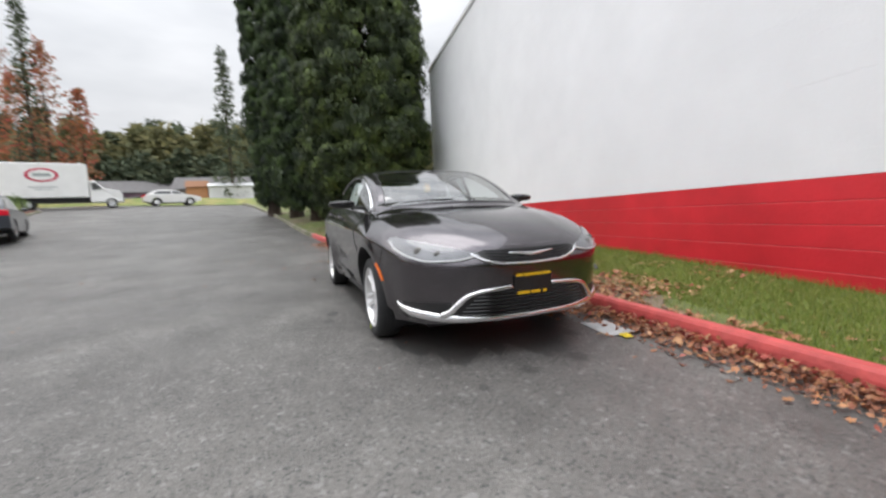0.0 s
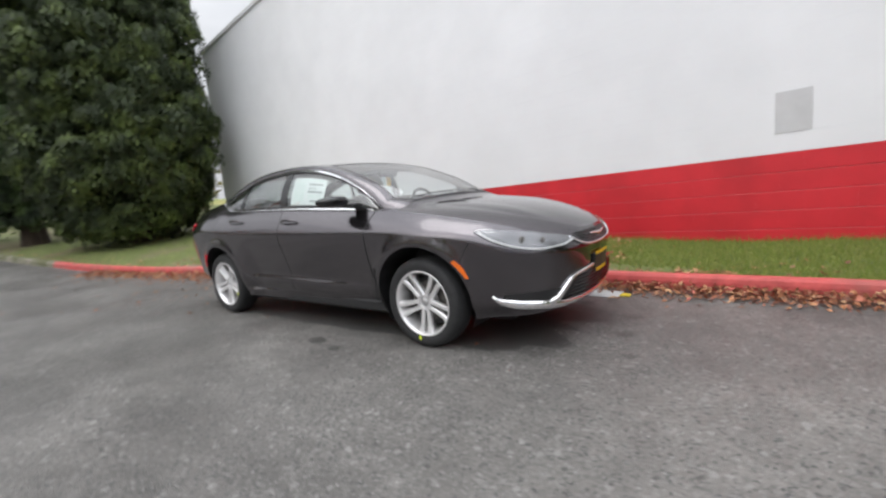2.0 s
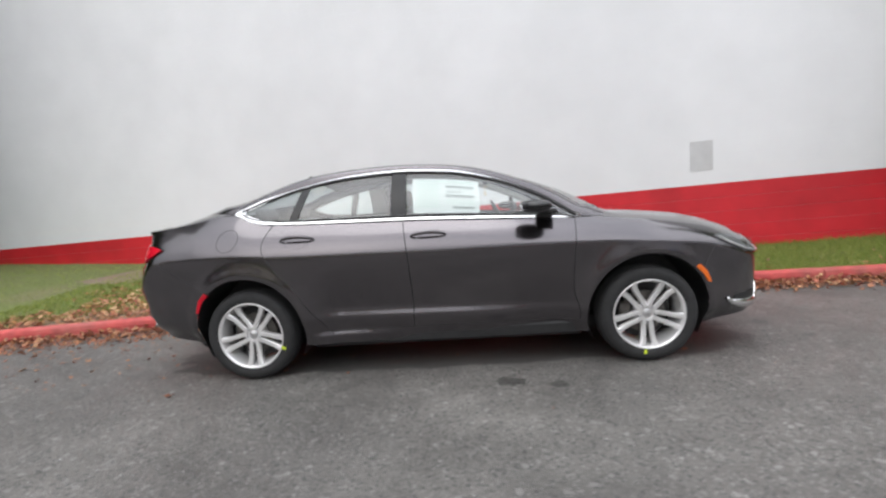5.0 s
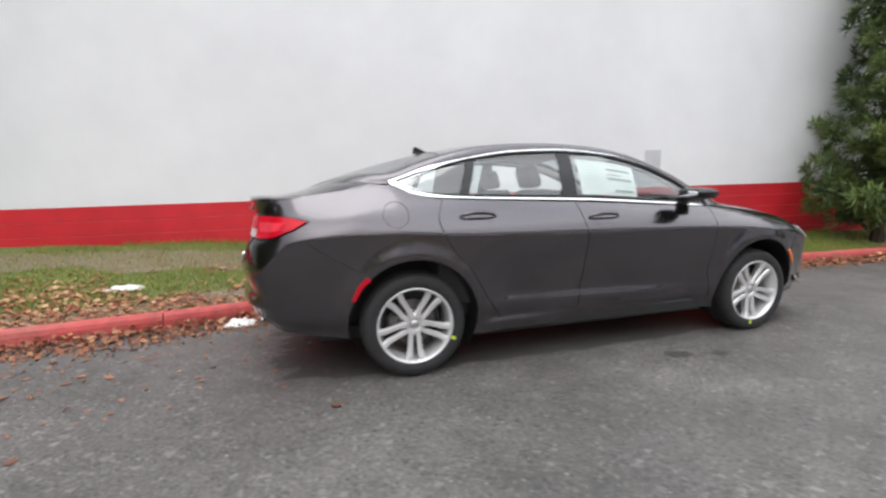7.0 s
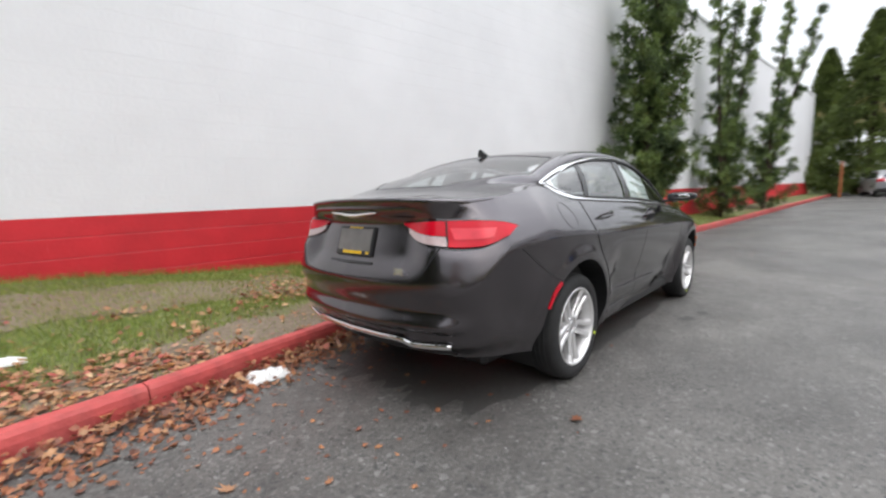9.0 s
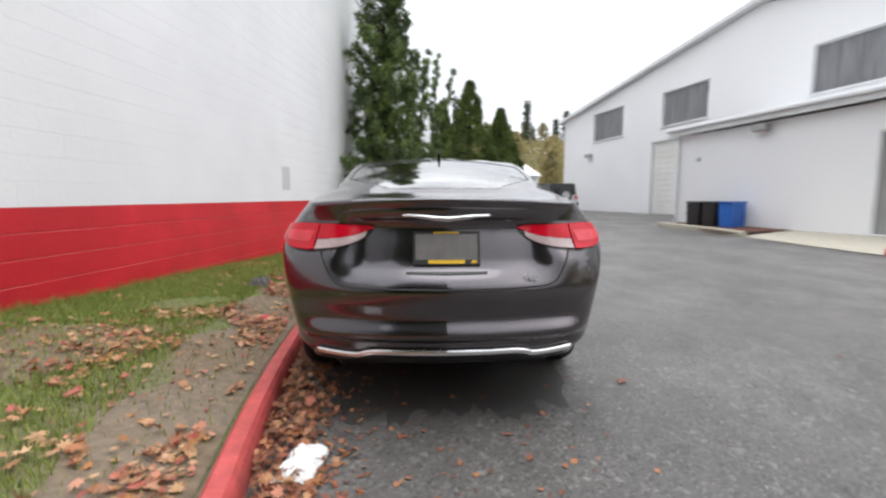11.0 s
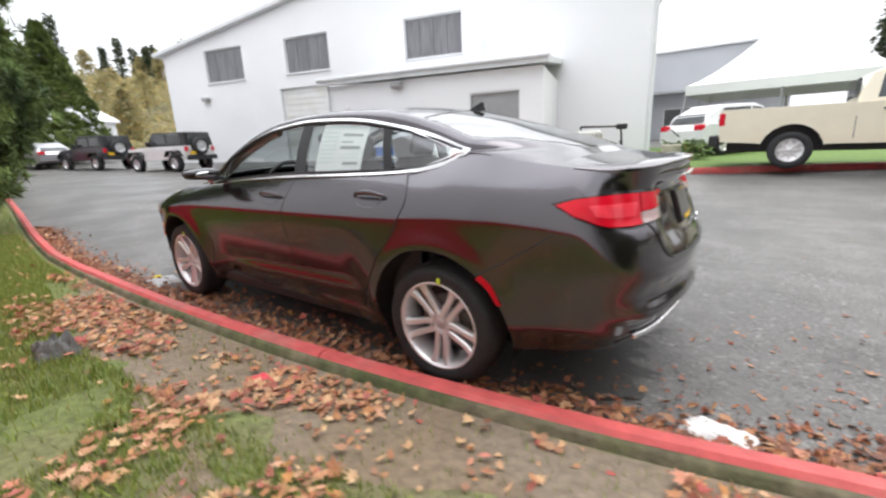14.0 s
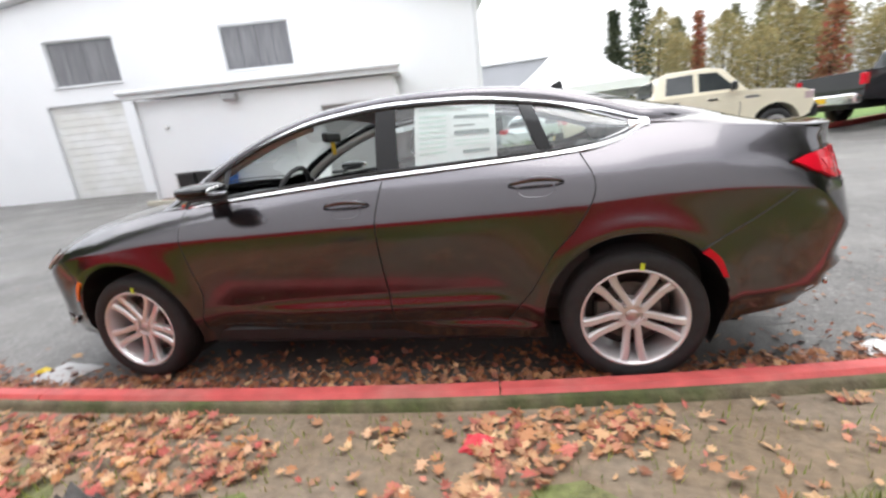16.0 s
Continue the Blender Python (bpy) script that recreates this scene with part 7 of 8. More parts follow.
for u, col, w in ((6.75, M_BLACK, 0.5), (7.35, M_BLACK, 0.55), (6.12, mat("bin_blue", (0.02, 0.13, 0.50), 0.45, var=0.05), 0.5)):
    bx, by = across(u, 0.45)
    bin_ = empty("wheeled_bin", AN @ pose(u, 0.45, ground_z(bx, by) + 0.09), label="blue plastic bin by the annex wall" if u < 6.5 else "black plastic bin by the annex wall", category="bin", group="bins at the annex wall")
    part("tub", prism([(-w / 2 + 0.04, 0.0), (-w / 2, 0.78), (w / 2, 0.78), (w / 2 - 0.04, 0.0)], -0.28, 0.28, 0, None, 0.02), col, bin_)
    part("lid", boxed(-w / 2 - 0.02, -0.30, 0.785, w / 2 + 0.02, 0.32, 0.83, bevel=0.015), col, bin_)
    part("rib", boxed(-w / 2 - 0.01, 0.281, 0.40, w / 2 + 0.01, 0.295, 0.44, bevel=0.004), col, bin_)

# tent and grey hall behind
tent = empty("marquee", pose(-0.7, -24.6, ground_z(-6, -22), 0, 0, 3), label="large white peaked marquee canopy on slim posts", category="tent")
M_TENT = mat("tent_white", (0.82, 0.82, 0.82), 0.6, var=0.03, scale=1)
bm = bmesh.new()
TL, TW, TE, TP = 3.6, 3.4, 2.75, 6.0
rows = []
for i in range(17):
    a = i / 16
    row = []
    for j in range(17):
        b = j / 16
        e = max(abs(2 * a - 1), abs(2 * b - 1))
        row.append((-TL + 2 * TL * a, -TW + 2 * TW * b, TE + (TP - TE) * (1 - e) ** 1.35))
    rows.append(row)
part("canopy", grid_mesh(rows), M_TENT, tent, smooth=True)
for x0, y0, x1, y1 in ((-TL, TW, TL, TW), (-TL, -TW, TL, -TW), (TL, -TW, TL, TW), (-TL, -TW, -TL, TW)):
    part("valance", boxed(min(x0, x1) - 0.01, min(y0, y1) - 0.01, TE - 0.42, max(x0, x1) + 0.01, max(y0, y1) + 0.01, TE + 0.01, bevel=0.0), M_TENT, tent)
for x, y in ((-TL, TW), (0, TW), (TL, TW), (-TL, -TW), (0, -TW), (TL, -TW), (TL, 0), (-TL, 0)):
    part("post", tube(bmesh.new(), [(x * 0.995, y * 0.99, 0), (x * 0.995, y * 0.99, TE - 0.4)], 0.06, 8), M_SILL, tent)
hall = empty("grey_hall", pose(22.0, -37.5, 0.5, 0, 0, 8), label="long low pale grey hall behind the marquee", category="building")
M_HALL = mat("hall_grey", (0.50, 0.51, 0.54), 0.7, var=0.04, scale=0.5)
part("wall", boxed(-22, -8, 0, 14, 0, 7.3, bevel=0.02), M_HALL, hall)
part("roof", boxed(-22.2, -8.2, 7.305, 14.2, 0.25, 7.5, bevel=0.03), M_TRIM, hall)
part("canopy", boxed(-22, 0.004, 3.9, 14, 1.6, 4.1, bevel=0.02), M_GREYDOOR, hall)
for k in range(9):
    w_ = part("window", boxed(-20 + 3.8 * k, 0.003, 0.9, -17.2 + 3.8 * k, 0.05, 2.8, bevel=0.01), M_TRIM, hall)
    part("pane", boxed(-19.9 + 3.8 * k, 0.051, 1.0, -18.65 + 3.8 * k, 0.07, 2.7, bevel=0.0), M_SMOKE, w_)
    part("pane", boxed(-18.55 + 3.8 * k, 0.051, 1.0, -17.3 + 3.8 * k, 0.07, 2.7, bevel=0.0), M_SMOKE, w_)
shed = empty("white_shed", pose(52, -1.0, ground_z(44, 0) - 0.1, 0, 0, 20), label="small white gabled shed beyond the parked cars", category="building")
part("wall", prism([(-4, 0), (-4, 3.6), (0, 5.2), (4, 3.6), (4, 0)], -6, 6, 0, None, 0.02), M_BLD, shed)
part("roof", prism([(-4.3, 3.55), (0, 5.28), (4.3, 3.55), (4.3, 3.75), (0, 5.48), (-4.3, 3.75)], -6.3, 6.3, 0, None, 0.01), M_TRIM, shed)
post = tagged(link("marker_post", tube(bmesh.new(), [(0, 0, 0), (0, 0, 2.1)], 0.06, 8), mat("post_orange", (0.45, 0.16, 0.06), 0.7, var=0.1)), label="rusty orange marker post at the road's bend", category="post")
post.matrix_basis = Matrix.Translation((31.0, 1.2, ground_z(31, 1.2)))

# ---- behind the road's far end: bank, houses, woods ----
bank_v = []
for i in range(41):
    for j in range(9):
        x, y = -41 - 1.5 * j, -60 + 2.2 * i
        bank_v.append((x, y, ground_z(-40, min(y, -3)) + 0.9 * sstep(0, 5, j) + 0.25 * noise.noise((x * 0.2, y * 0.2, 4)) * min(1, j)))
bank_f = [(i * 9 + j, (i + 1) * 9 + j, (i + 1) * 9 + j + 1, i * 9 + j + 1) for i in range(40) for j in range(8)]
tagged(raw("grass_bank", bank_v, bank_f, mat("bank_grass", (0.15, 0.19, 0.05), 0.95, var=0.4, scale=2, bump=0.6, bscale=6, second=(0.24, 0.22, 0.08), sscale=0.4), smooth=True), label="rough yellow-green grass bank beyond the road", category="bank", kind="structure")


def row_house(x, y, turn, w, wall_c, label):
    z = ground_z(-40, -15) + 0.2
    h = empty("bungalow", pose(x, y, z, 0, 0, turn), label=label, category="house", group="low houses behind the bank")
    part("wall", boxed(-w / 2, -4, 0, w / 2, 4, 2.5, bevel=0.02), mat("house_wall", wall_c, 0.8, var=0.1, scale=1), h)
    part("roof", prism([(-4.6, 2.45), (0, 4.3), (4.6, 2.45), (4.6, 2.6), (0, 4.5), (-4.6, 2.6)], -w / 2 - 0.4, w / 2 + 0.4, 0, None, 0.01), mat("house_roof", (0.13, 0.125, 0.125), 0.85, var=0.2, scale=2), h).matrix_basis = Matrix.Rotation(radians(90), 4, "Z")
    for k in range(int(w / 4)):
        wd = part("window", boxed(-w / 2 + 1 + 4 * k, 4.003, 0.9, -w / 2 + 2.6 + 4 * k, 4.06, 2.0, bevel=0.01), M_TRIM, h)
        part("pane", boxed(-w / 2 + 1.08 + 4 * k, 4.061, 0.98, -w / 2 + 2.52 + 4 * k, 4.075, 1.92, bevel=0.0), M_SMOKE, wd)
        part("door", boxed(-w / 2 + 3.0 + 4 * k, 4.003, 0.0, -w / 2 + 3.9 + 4 * k, 4.05, 2.0, bevel=0.01), M_GREYDOOR, h)


row_house(-68, -34, -70, 20, (0.30, 0.20, 0.26), "low mauve bungalow with a grey roof behind the bank")
row_house(-66, -14, -82, 18, (0.34, 0.30, 0.26), "low tan bungalow with a grey roof behind the bank")
row_house(-66, 4, -90, 14, (0.28, 0.17, 0.13), "low brown bungalow with a grey roof behind the bank")
for i, (x, y, c) in enumerate(((-56, -18, (0.46, 0.22, 0.10)), (-56, -14, (0.66, 0.66, 0.64)))):
    g_ = empty("garden_shed", pose(x, y, ground_z(-40, -15) + 0.8, 0, 0, -80), label="small orange wooden garden shed" if i == 0 else "long pale garden shed with a curved roof", category="shed")
    part("wall", boxed(-1.2 - 1.4 * i, -1.2, 0, 1.2 + 1.4 * i, 1.2, 1.9, bevel=0.02), mat("shed_wall", c, 0.8, var=0.1, scale=3), g_)
    part("roof", prism([(-1.5, 1.85), (0, 2.7 - 0.4 * i), (1.5, 1.85), (1.4, 1.82), (0, 2.55 - 0.4 * i), (-1.4, 1.82)], -1.3 - 1.4 * i, 1.3 + 1.4 * i, 0, None, 0.0), M_TRIM if i else mat("shed_roof", (0.25, 0.12, 0.06), 0.8), g_).matrix_basis = Matrix.Rotation(radians(90), 4, "Z")


def woods(name, spots, label, material, blades, size, seed, kind="tree"):
    """A far wood: many rough crowns of loose blades in one mesh."""
    rng = random.Random(seed)
    v, f = [], []
    tv, tf = bmesh.new(), None
    for x, y, z, h, r, form in spots:
        n = int(blades * (0.6 + 0.8 * rng.random()))
        for k in range(n):
            t = rng.random() ** (1.1 if form == "cone" else 0.75)
            rr = r * ((1 - t) ** 0.9 if form == "cone" else math.sin(min(1, t * 0.85 + 0.18) * math.pi) ** 0.6)
            a = rng.uniform(0, 2 * math.pi)
            q = rr * math.sqrt(rng.uniform(0.12, 1)) * (0.75 + 0.5 * noise.noise((a * 1.3, t * 5, x * 0.3 + y)))
            lo = 0.03 if form == "cone" else 0.14
            leaf_cloud(v, f, Vector((x + q * math.cos(a), y + q * math.sin(a), z + h * (lo + (1 - lo) * t))), size * 1.3, 3, size, rng, 0.15)
        tube(tv, [(x, y, z - 0.5), (x + 0.1, y, z + h * 0.5), (x, y, z + h * 0.9)], [0.010 * h, 0.007 * h, 0.02], 5)
    ob = raw(name, v, f, material)
    tagged(ob, label=label, category="woods", kind="stuff")
    tr = tagged(link(name + "_stems", tv, M_BARK), label="thin dark stems of " + label, category="woods", kind="stuff")
    return ob


rng = random.Random(77)
M_FARGREEN = ramp_mat("far_wood_green", [(0.045, 0.065, 0.038), (0.075, 0.095, 0.052), (0.11, 0.125, 0.065)], 0.9)
M_FARYELLOW = ramp_mat("far_wood_yellow", [(0.42, 0.32, 0.13), (0.48, 0.39, 0.17), (0.36, 0.32, 0.18), (0.30, 0.30, 0.15), (0.38, 0.31, 0.18), (0.34, 0.32, 0.14)], 0.9, 0.45)
M_FARRED = ramp_mat("far_wood_red", [(0.46, 0.10, 0.09), (0.46, 0.20, 0.09), (0.32, 0.15, 0.09), (0.24, 0.19, 0.12)], 0.9, 0.4)
M_OLIVE = ramp_mat("far_wood_olive", [(0.14, 0.15, 0.075), (0.20, 0.20, 0.10), (0.26, 0.23, 0.10)], 0.9, 0.4)
far_z = ground_z(-40, -15)
woods("evergreen_wood", [(-88 + rng.uniform(-7, 7), -92 + 1.75 * i, far_z - 0.5, rng.uniform(14, 19), rng.uniform(3.0, 4.4), "cone") for i in range(68)], "dark evergreen wood behind the bungalows", M_FARGREEN, 300, 0.9, 1)
woods("mixed_wood", [(-80 + rng.uniform(-4, 4), -88 + 2.6 * i, far_z - 0.5, rng.uniform(11, 15.5), rng.uniform(3, 4.5), "round") for i in range(44)], "olive leafy wood behind the bungalows", M_OLIVE, 400, 1.1, 2)
woods("wood_edge", [(-73 + rng.uniform(-3, 3), -80 + 2.0 * i, far_z - 0.3, rng.uniform(6, 10), rng.uniform(2.5, 3.5), "round") for i in range(46)], "dense green scrub along the wood's edge", M_FARGREEN, 260, 0.8, 12)
woods("red_trees", [(-46.8, -33.0, far_z, 20, 3.4, "round"), (-48.4, -29.3, far_z, 17.5, 2.6, "round"), (-49.8, -27.0, far_z, 13, 1.9, "round"), (-44, -36, far_z, 19, 4.5, "round"), (-52, -34, far_z, 15, 4, "round")], "thinning red and orange autumn trees", M_FARRED, 330, 0.36, 3)
woods("lone_firs", [(-47.5, -30.2, far_z, 21, 2.6, "cone"), (-56.0, -13.8, far_z, 20, 3.2, "cone"), (-62, -11.2, far_z, 18, 2.2, "cone")], "tall loose dark firs", M_FARGREEN, 420, 0.42, 4)
# hillside beyond the workshop
hill_v = []
for i in range(25):
    for j in range(25):
        x, y = 45 + 6 * j, -75 + 6 * i
        hill_v.append((x, y, 1.0 + 19 * sstep(4, 95, x - 45) * (0.85 + 0.3 * noise.noise((x * 0.03, y * 0.03, 2))) - 0.5 * (j == 0)))
hill_f = [(i * 25 + j, i * 25 + j + 1, (i + 1) * 25 + j + 1, (i + 1) * 25 + j) for i in range(24) for j in range(24)]
tagged(raw("hillside", hill_v, hill_f, mat("hill_brush", (0.21, 0.175, 0.085), 0.95, var=0.5, scale=1.2, bump=0.8, bscale=2, second=(0.13, 0.12, 0.06), sscale=0.15), smooth=True), label="tawny brush-covered hillside", category="hill", kind="structure")
hz = lambda x: 1.0 + 19 * sstep(4, 95, x - 45)
woods("hill_autumn_trees", [(x_, y_, hz(x_) - 0.5, rng.uniform(5, 9), rng.uniform(2, 3.5), "round") for x_, y_ in [(62 + rng.uniform(0, 100), rng.uniform(-55, 45)) for _ in range(64)]], "yellow and tawny autumn trees on the hillside", M_FARYELLOW, 360, 0.48, 6)
woods("hill_firs", [(x_, y_, hz(x_) - 0.5, rng.uniform(9, 15), rng.uniform(2, 3), "cone") for x_, y_ in [(120 + rng.uniform(0, 60), rng.uniform(-50, 45)) for _ in range(34)]], "dark firs along the hilltop", M_FARGREEN, 260, 0.7, 7)
sv_, sf_, rng = [], [], random.Random(61)
for _ in range(5200):
    x_, y_ = 52 + 100 * rng.random() ** 1.3, rng.uniform(-60, 50)
    leaf_cloud(sv_, sf_, Vector((x_, y_, hz(x_) * (0.97 + 0.05 * rng.random()) + rng.uniform(-0.4, 1.2))), 0.9, 5, 0.7, rng, 0.0, 0.5)
tagged(raw("hill_scrub", sv_, sf_, M_FARYELLOW), label="tawny dry scrub covering the hillside", category="scrub", kind="stuff")
# woods past the car lot
woods("lot_trees", [(-11 - 2.6 * i + rng.uniform(-1.5, 1.5), -58 + 0.7 * i + rng.uniform(-3, 3), 1.0, rng.uniform(8, 13), rng.uniform(3.6, 5.2), "round") for i in range(9)], "yellow-green autumn trees past the car lot", M_FARYELLOW, 1250, 0.24, 8)
woods("lot_olive_trees", [(-12 - 3.0 * i + rng.uniform(-2, 2), -66 + 0.9 * i + rng.uniform(-3, 3), 1.0, rng.uniform(11, 17), rng.uniform(3, 4.5), "round") for i in range(12)], "olive leafy trees past the car lot", M_OLIVE, 800, 0.32, 9)
woods("lot_fir", [(-8.0, -57, 0.8, 19, 3.6, "cone"), (-5.4, -60, 0.8, 14, 2.4, "cone")], "dense dark firs past the car lot", M_FARGREEN, 800, 0.45, 10)
woods("lot_red_trees", [(-13.9, -55.5, 0.8, 11.5, 1.5, "cone"), (-24.6, -51.5, 0.8, 14, 2.2, "cone")], "rust-brown tall conifers past the car lot", M_FARRED, 600, 0.35, 11)
# shrub bed across the road from the cypresses
ib = [(-14.5, -13.4), (-16.6, -14.3), (-20, -16.1), (-25, -18.6), (-30.5, -20.8)]
kerb_run("kerb_shrub_bed", ib, 0.15, 0.14, M_CONC, "grey kerb round the shrub bed", ground_z, 3.0)
vs = []
for i in range(25):
    for j in range(5):
        x = -14.5 - 16 * i / 24
        y = float(np.interp(-x, [-p[0] for p in ib], [p[1] for p in ib])) - 0.14 - 1.2 * j
        vs.append((x, y, ground_z(x, y) + 0.12))
tagged(raw("shrub_bed", vs, [(i * 5 + j, (i + 1) * 5 + j, (i + 1) * 5 + j + 1, i * 5 + j + 1) for i in range(24) for j in range(4)], M_MULCH), label="dark mulch bed under low shrubs", category="bed", kind="structure")
rng = random.Random(9)
for k in range(9):
    v, f = [], []
    x = -16.2 - 1.6 * k
    y = float(np.interp(-x, [-p[0] for p in ib], [p[1] for p in ib])) - 1.3 - 0.5 * (k % 2)
    for _ in range(110):
        d = Vector((rng.gauss(0, 1), rng.gauss(0, 1), rng.gauss(0, 1))).normalized()
        leaf_cloud(v, f, Vector((d.x * 0.75, d.y * 0.7, 0.5 + 0.5 * d.z)), 0.2, 6, 0.12, rng)
    o = tagged(raw("low_shrub", v, f, M_FIR), label="rounded dark green shrub in the roadside bed", category="shrub", group="shrubs in the roadside bed")
    o.matrix_basis = Matrix.Translation((x, y, ground_z(x, y) + 0.1))


# ---- soil, leaves, grass, litter ----
def soil_sheet(name, x0, x1, ya, yb, label, nx=90, ny=14):
    vs = []
    for i in range(nx + 1):
        x = x0 + (x1 - x0) * i / nx
        a, b = ya(x), yb(x) + 0.22 * noise.noise((x * 2.1, 3.3, 0)) + 0.14 * noise.noise((x * 6.0, 1.3, 0)) + 0.06 * noise.noise((x * 17.0, 1.3, 0))
        e = sstep(0, 0.12, i / nx) * sstep(1, 0.88, i / nx)
        b = a + (b - a) * max(0.05, e)
        for j in range(ny + 1):
            y = a + (b - a) * j / ny
            vs.append((x, y, lawn_z(x, y) + (0.007 if j < ny else -0.012)))
    fs = [(i * (ny + 1) + j, (i + 1) * (ny + 1) + j, (i + 1) * (ny + 1) + j + 1, i * (ny + 1) + j + 1) for i in range(nx) for j in range(ny)]
    return tagged(raw(name, vs, fs, M_DIRT, smooth=True), label=label, category="soil", kind="structure")


soil_sheet("soil_strip", -7.0, 2.6, lambda x: kerb_y(x) + 0.16, lambda x: kerb_y(x) + 0.45 + 0.32 * sstep(-6, -1, x) * sstep(2.6, 0.2, x), "bare trodden grey-brown soil along the kerb")
soil_sheet("soil_patch", -6.6, -1.2, lambda x: 1.80 + 0.3 * noise.noise((x * 1.3, 0, 9)), lambda x: 2.72, "bare brown soil patch in the lawn")


def bare(x, y):
    k = y - kerb_y(x) - 0.16
    lim = 0.45 - 0.16 + 0.32 * sstep(-6, -1, x) * sstep(2.6, 0.2, x)
    near = -7 < x < 2.6 and k < lim
    patch = -6.2 < x < -1.6 and 1.85 + 0.3 * noise.noise((x * 1.3, 0, 9)) < y < 2.68
    return near or patch or noise.noise((x * 1.1, y * 1.1, 21)) > 0.55


rng = random.Random(3)
gv, gf = [], []


def blade(x, y, h):
    z = lawn_z(x, y)
    a = rng.uniform(0, 2 * math.pi)
    w, l = rng.uniform(0.002, 0.0045), rng.uniform(0.0, 0.7) * h
    b = rng.uniform(0, 2 * math.pi)
    i = len(gv)
    gv.extend([(x - w * math.cos(a), y - w * math.sin(a), z - 0.005), (x + w * math.cos(a), y + w * math.sin(a), z - 0.005), (x + l * math.cos(b), y + l * math.sin(b), z + h)])
    gf.append((i, i + 1, i + 2))


made = 0
while made < 150000:
    x = rng.uniform(-6, 6.5)
    y = rng.uniform(kerb_y(x) + 0.2, 3.08)
    made += 1
    if bare(x, y) and rng.random() < (0.52 if y > 1.8 and x < -1 else 0.90):
        continue
    blade(x, y, rng.uniform(0.02, 0.055))
for _ in range(14000):
    x = rng.uniform(-16, -6) if rng.random() < 0.5 else rng.uniform(6.5, 14)
    y = rng.uniform(kerb_y(x) + 0.2, 3.08)
    if not bare(x, y):
        blade(x, y, rng.uniform(0.03, 0.07))
for _ in range(3500):
    x = rng.uniform(-5, 7)
    y = 3.09 - abs(rng.gauss(0, 0.05))
    blade(x, y, rng.uniform(0.05, 0.11))
tagged(raw("grass", gv, gf, M_BLADE), label="short uneven grass blades on the lawn", category="grass", kind="stuff")

LEAF = [(0, -0.42), (0.05, -0.12), (0.30, -0.28), (0.24, -0.08), (0.50, 0.02), (0.30, 0.12), (0.38, 0.38), (0.14, 0.26), (0, 0.56), (-0.14, 0.26), (-0.38, 0.38), (-0.30, 0.12), (-0.50, 0.02), (-0.24, -0.08), (-0.30, -0.28), (-0.05, -0.12)]


def scatter(name, label, spots, material, seed):
    """Lobed leaves, each curled and tilted its own way."""
    r = random.Random(seed)
    v, f = [], []
    for x, y, z, s, lift in spots:
        q = Euler((r.gauss(0, 0.13 + lift), r.gauss(0, 0.13 + lift), r.uniform(0, 6.283))).to_matrix()
        curl, fold = r.gauss(0.2, 0.45), r.gauss(0.25, 0.45)
        base = len(v)
        thin = r.uniform(0.42, 0.95)
        pts = [(0, 0.02)] + [(a * thin * r.uniform(0.7, 1.2), b * r.uniform(0.8, 1.15)) for a, b in LEAF]
        low = 9
        cur = []
        for a, b in pts:
            p = q @ Vector((a * s, b * s, s * (curl * (a * a + b * b) + fold * abs(a) * 0.5)))
            cur.append(p)
            low = min(low, p.z)
        for p in cur:
            v.append((x + p.x, y + p.y, z + p.z - low * 0.85 + 0.003))
        n = len(LEAF)
        f.extend([(base, base + 1 + i, base + 1 + (i + 1) % n) for i in range(n)])
    return tagged(raw(name, v, f, material), label=label, category="leaves", kind="stuff")


rng = random.Random(8)
spots = []
# drift in the gutter
while len(spots) < 10500:
    x = rng.uniform(-8.5, 7.5)
    d = abs(rng.gauss(0, 0.15 + 0.10 * sstep(-1.5, -3.5, x) + 0.12 * sstep(1.9, 0.7, abs(x - 0.2))))
    if d > 1.0 or noise.noise((x * 1.4, 2.2, 0)) * 0.5 + rng.random() < 0.12:
        continue
    y = kerb_y(x) - 0.01 - d
    pile = max(0, 0.055 * (1 - d / 0.25)) * rng.random()
    spots.append((x, y, ground_z(x, y) + pile, rng.uniform(0.026, 0.068), 0.22))
scatter("gutter_leaves", "drift of wet red-brown leaves in the gutter", spots, M_LEAF_DARK, 1)
spots = []
while len(spots) < 620:
    x = rng.uniform(-8, 7.0)
    d = abs(rng.gauss(0, 0.18))
    y = kerb_y(x) - 0.02 - d
    spots.append((x, y, ground_z(x, y) + max(0, 0.06 * (1 - d / 0.25)) * rng.random() + 0.01, rng.uniform(0.045, 0.09), 0.2))
scatter("gutter_top_leaves", "paler orange leaves on the gutter drift", spots, M_LEAF, 2)
spots = []
while len(spots) < 480:
    x = rng.gauss(-3.3, 1.4)
    d = abs(rng.gauss(0, 0.85))
    if x > 2 or d > 3.0:
        continue
    y = kerb_y(x) - d
    spots.append((x, y, ground_z(x, y), rng.uniform(0.018, 0.055) if rng.random() < 0.96 else rng.uniform(0.07, 0.11), 0.0))
for _ in range(110):
    x, y = rng.uniform(-9, 9), rng.uniform(-6, 1)
    spots.append((x, min(y, kerb_y(x) - 0.1), ground_z(x, y), rng.uniform(0.02, 0.06), 0.0))
scatter("road_leaves", "scattered brown leaves flat on the asphalt", spots, M_LEAF_DARK, 3)
spots = []
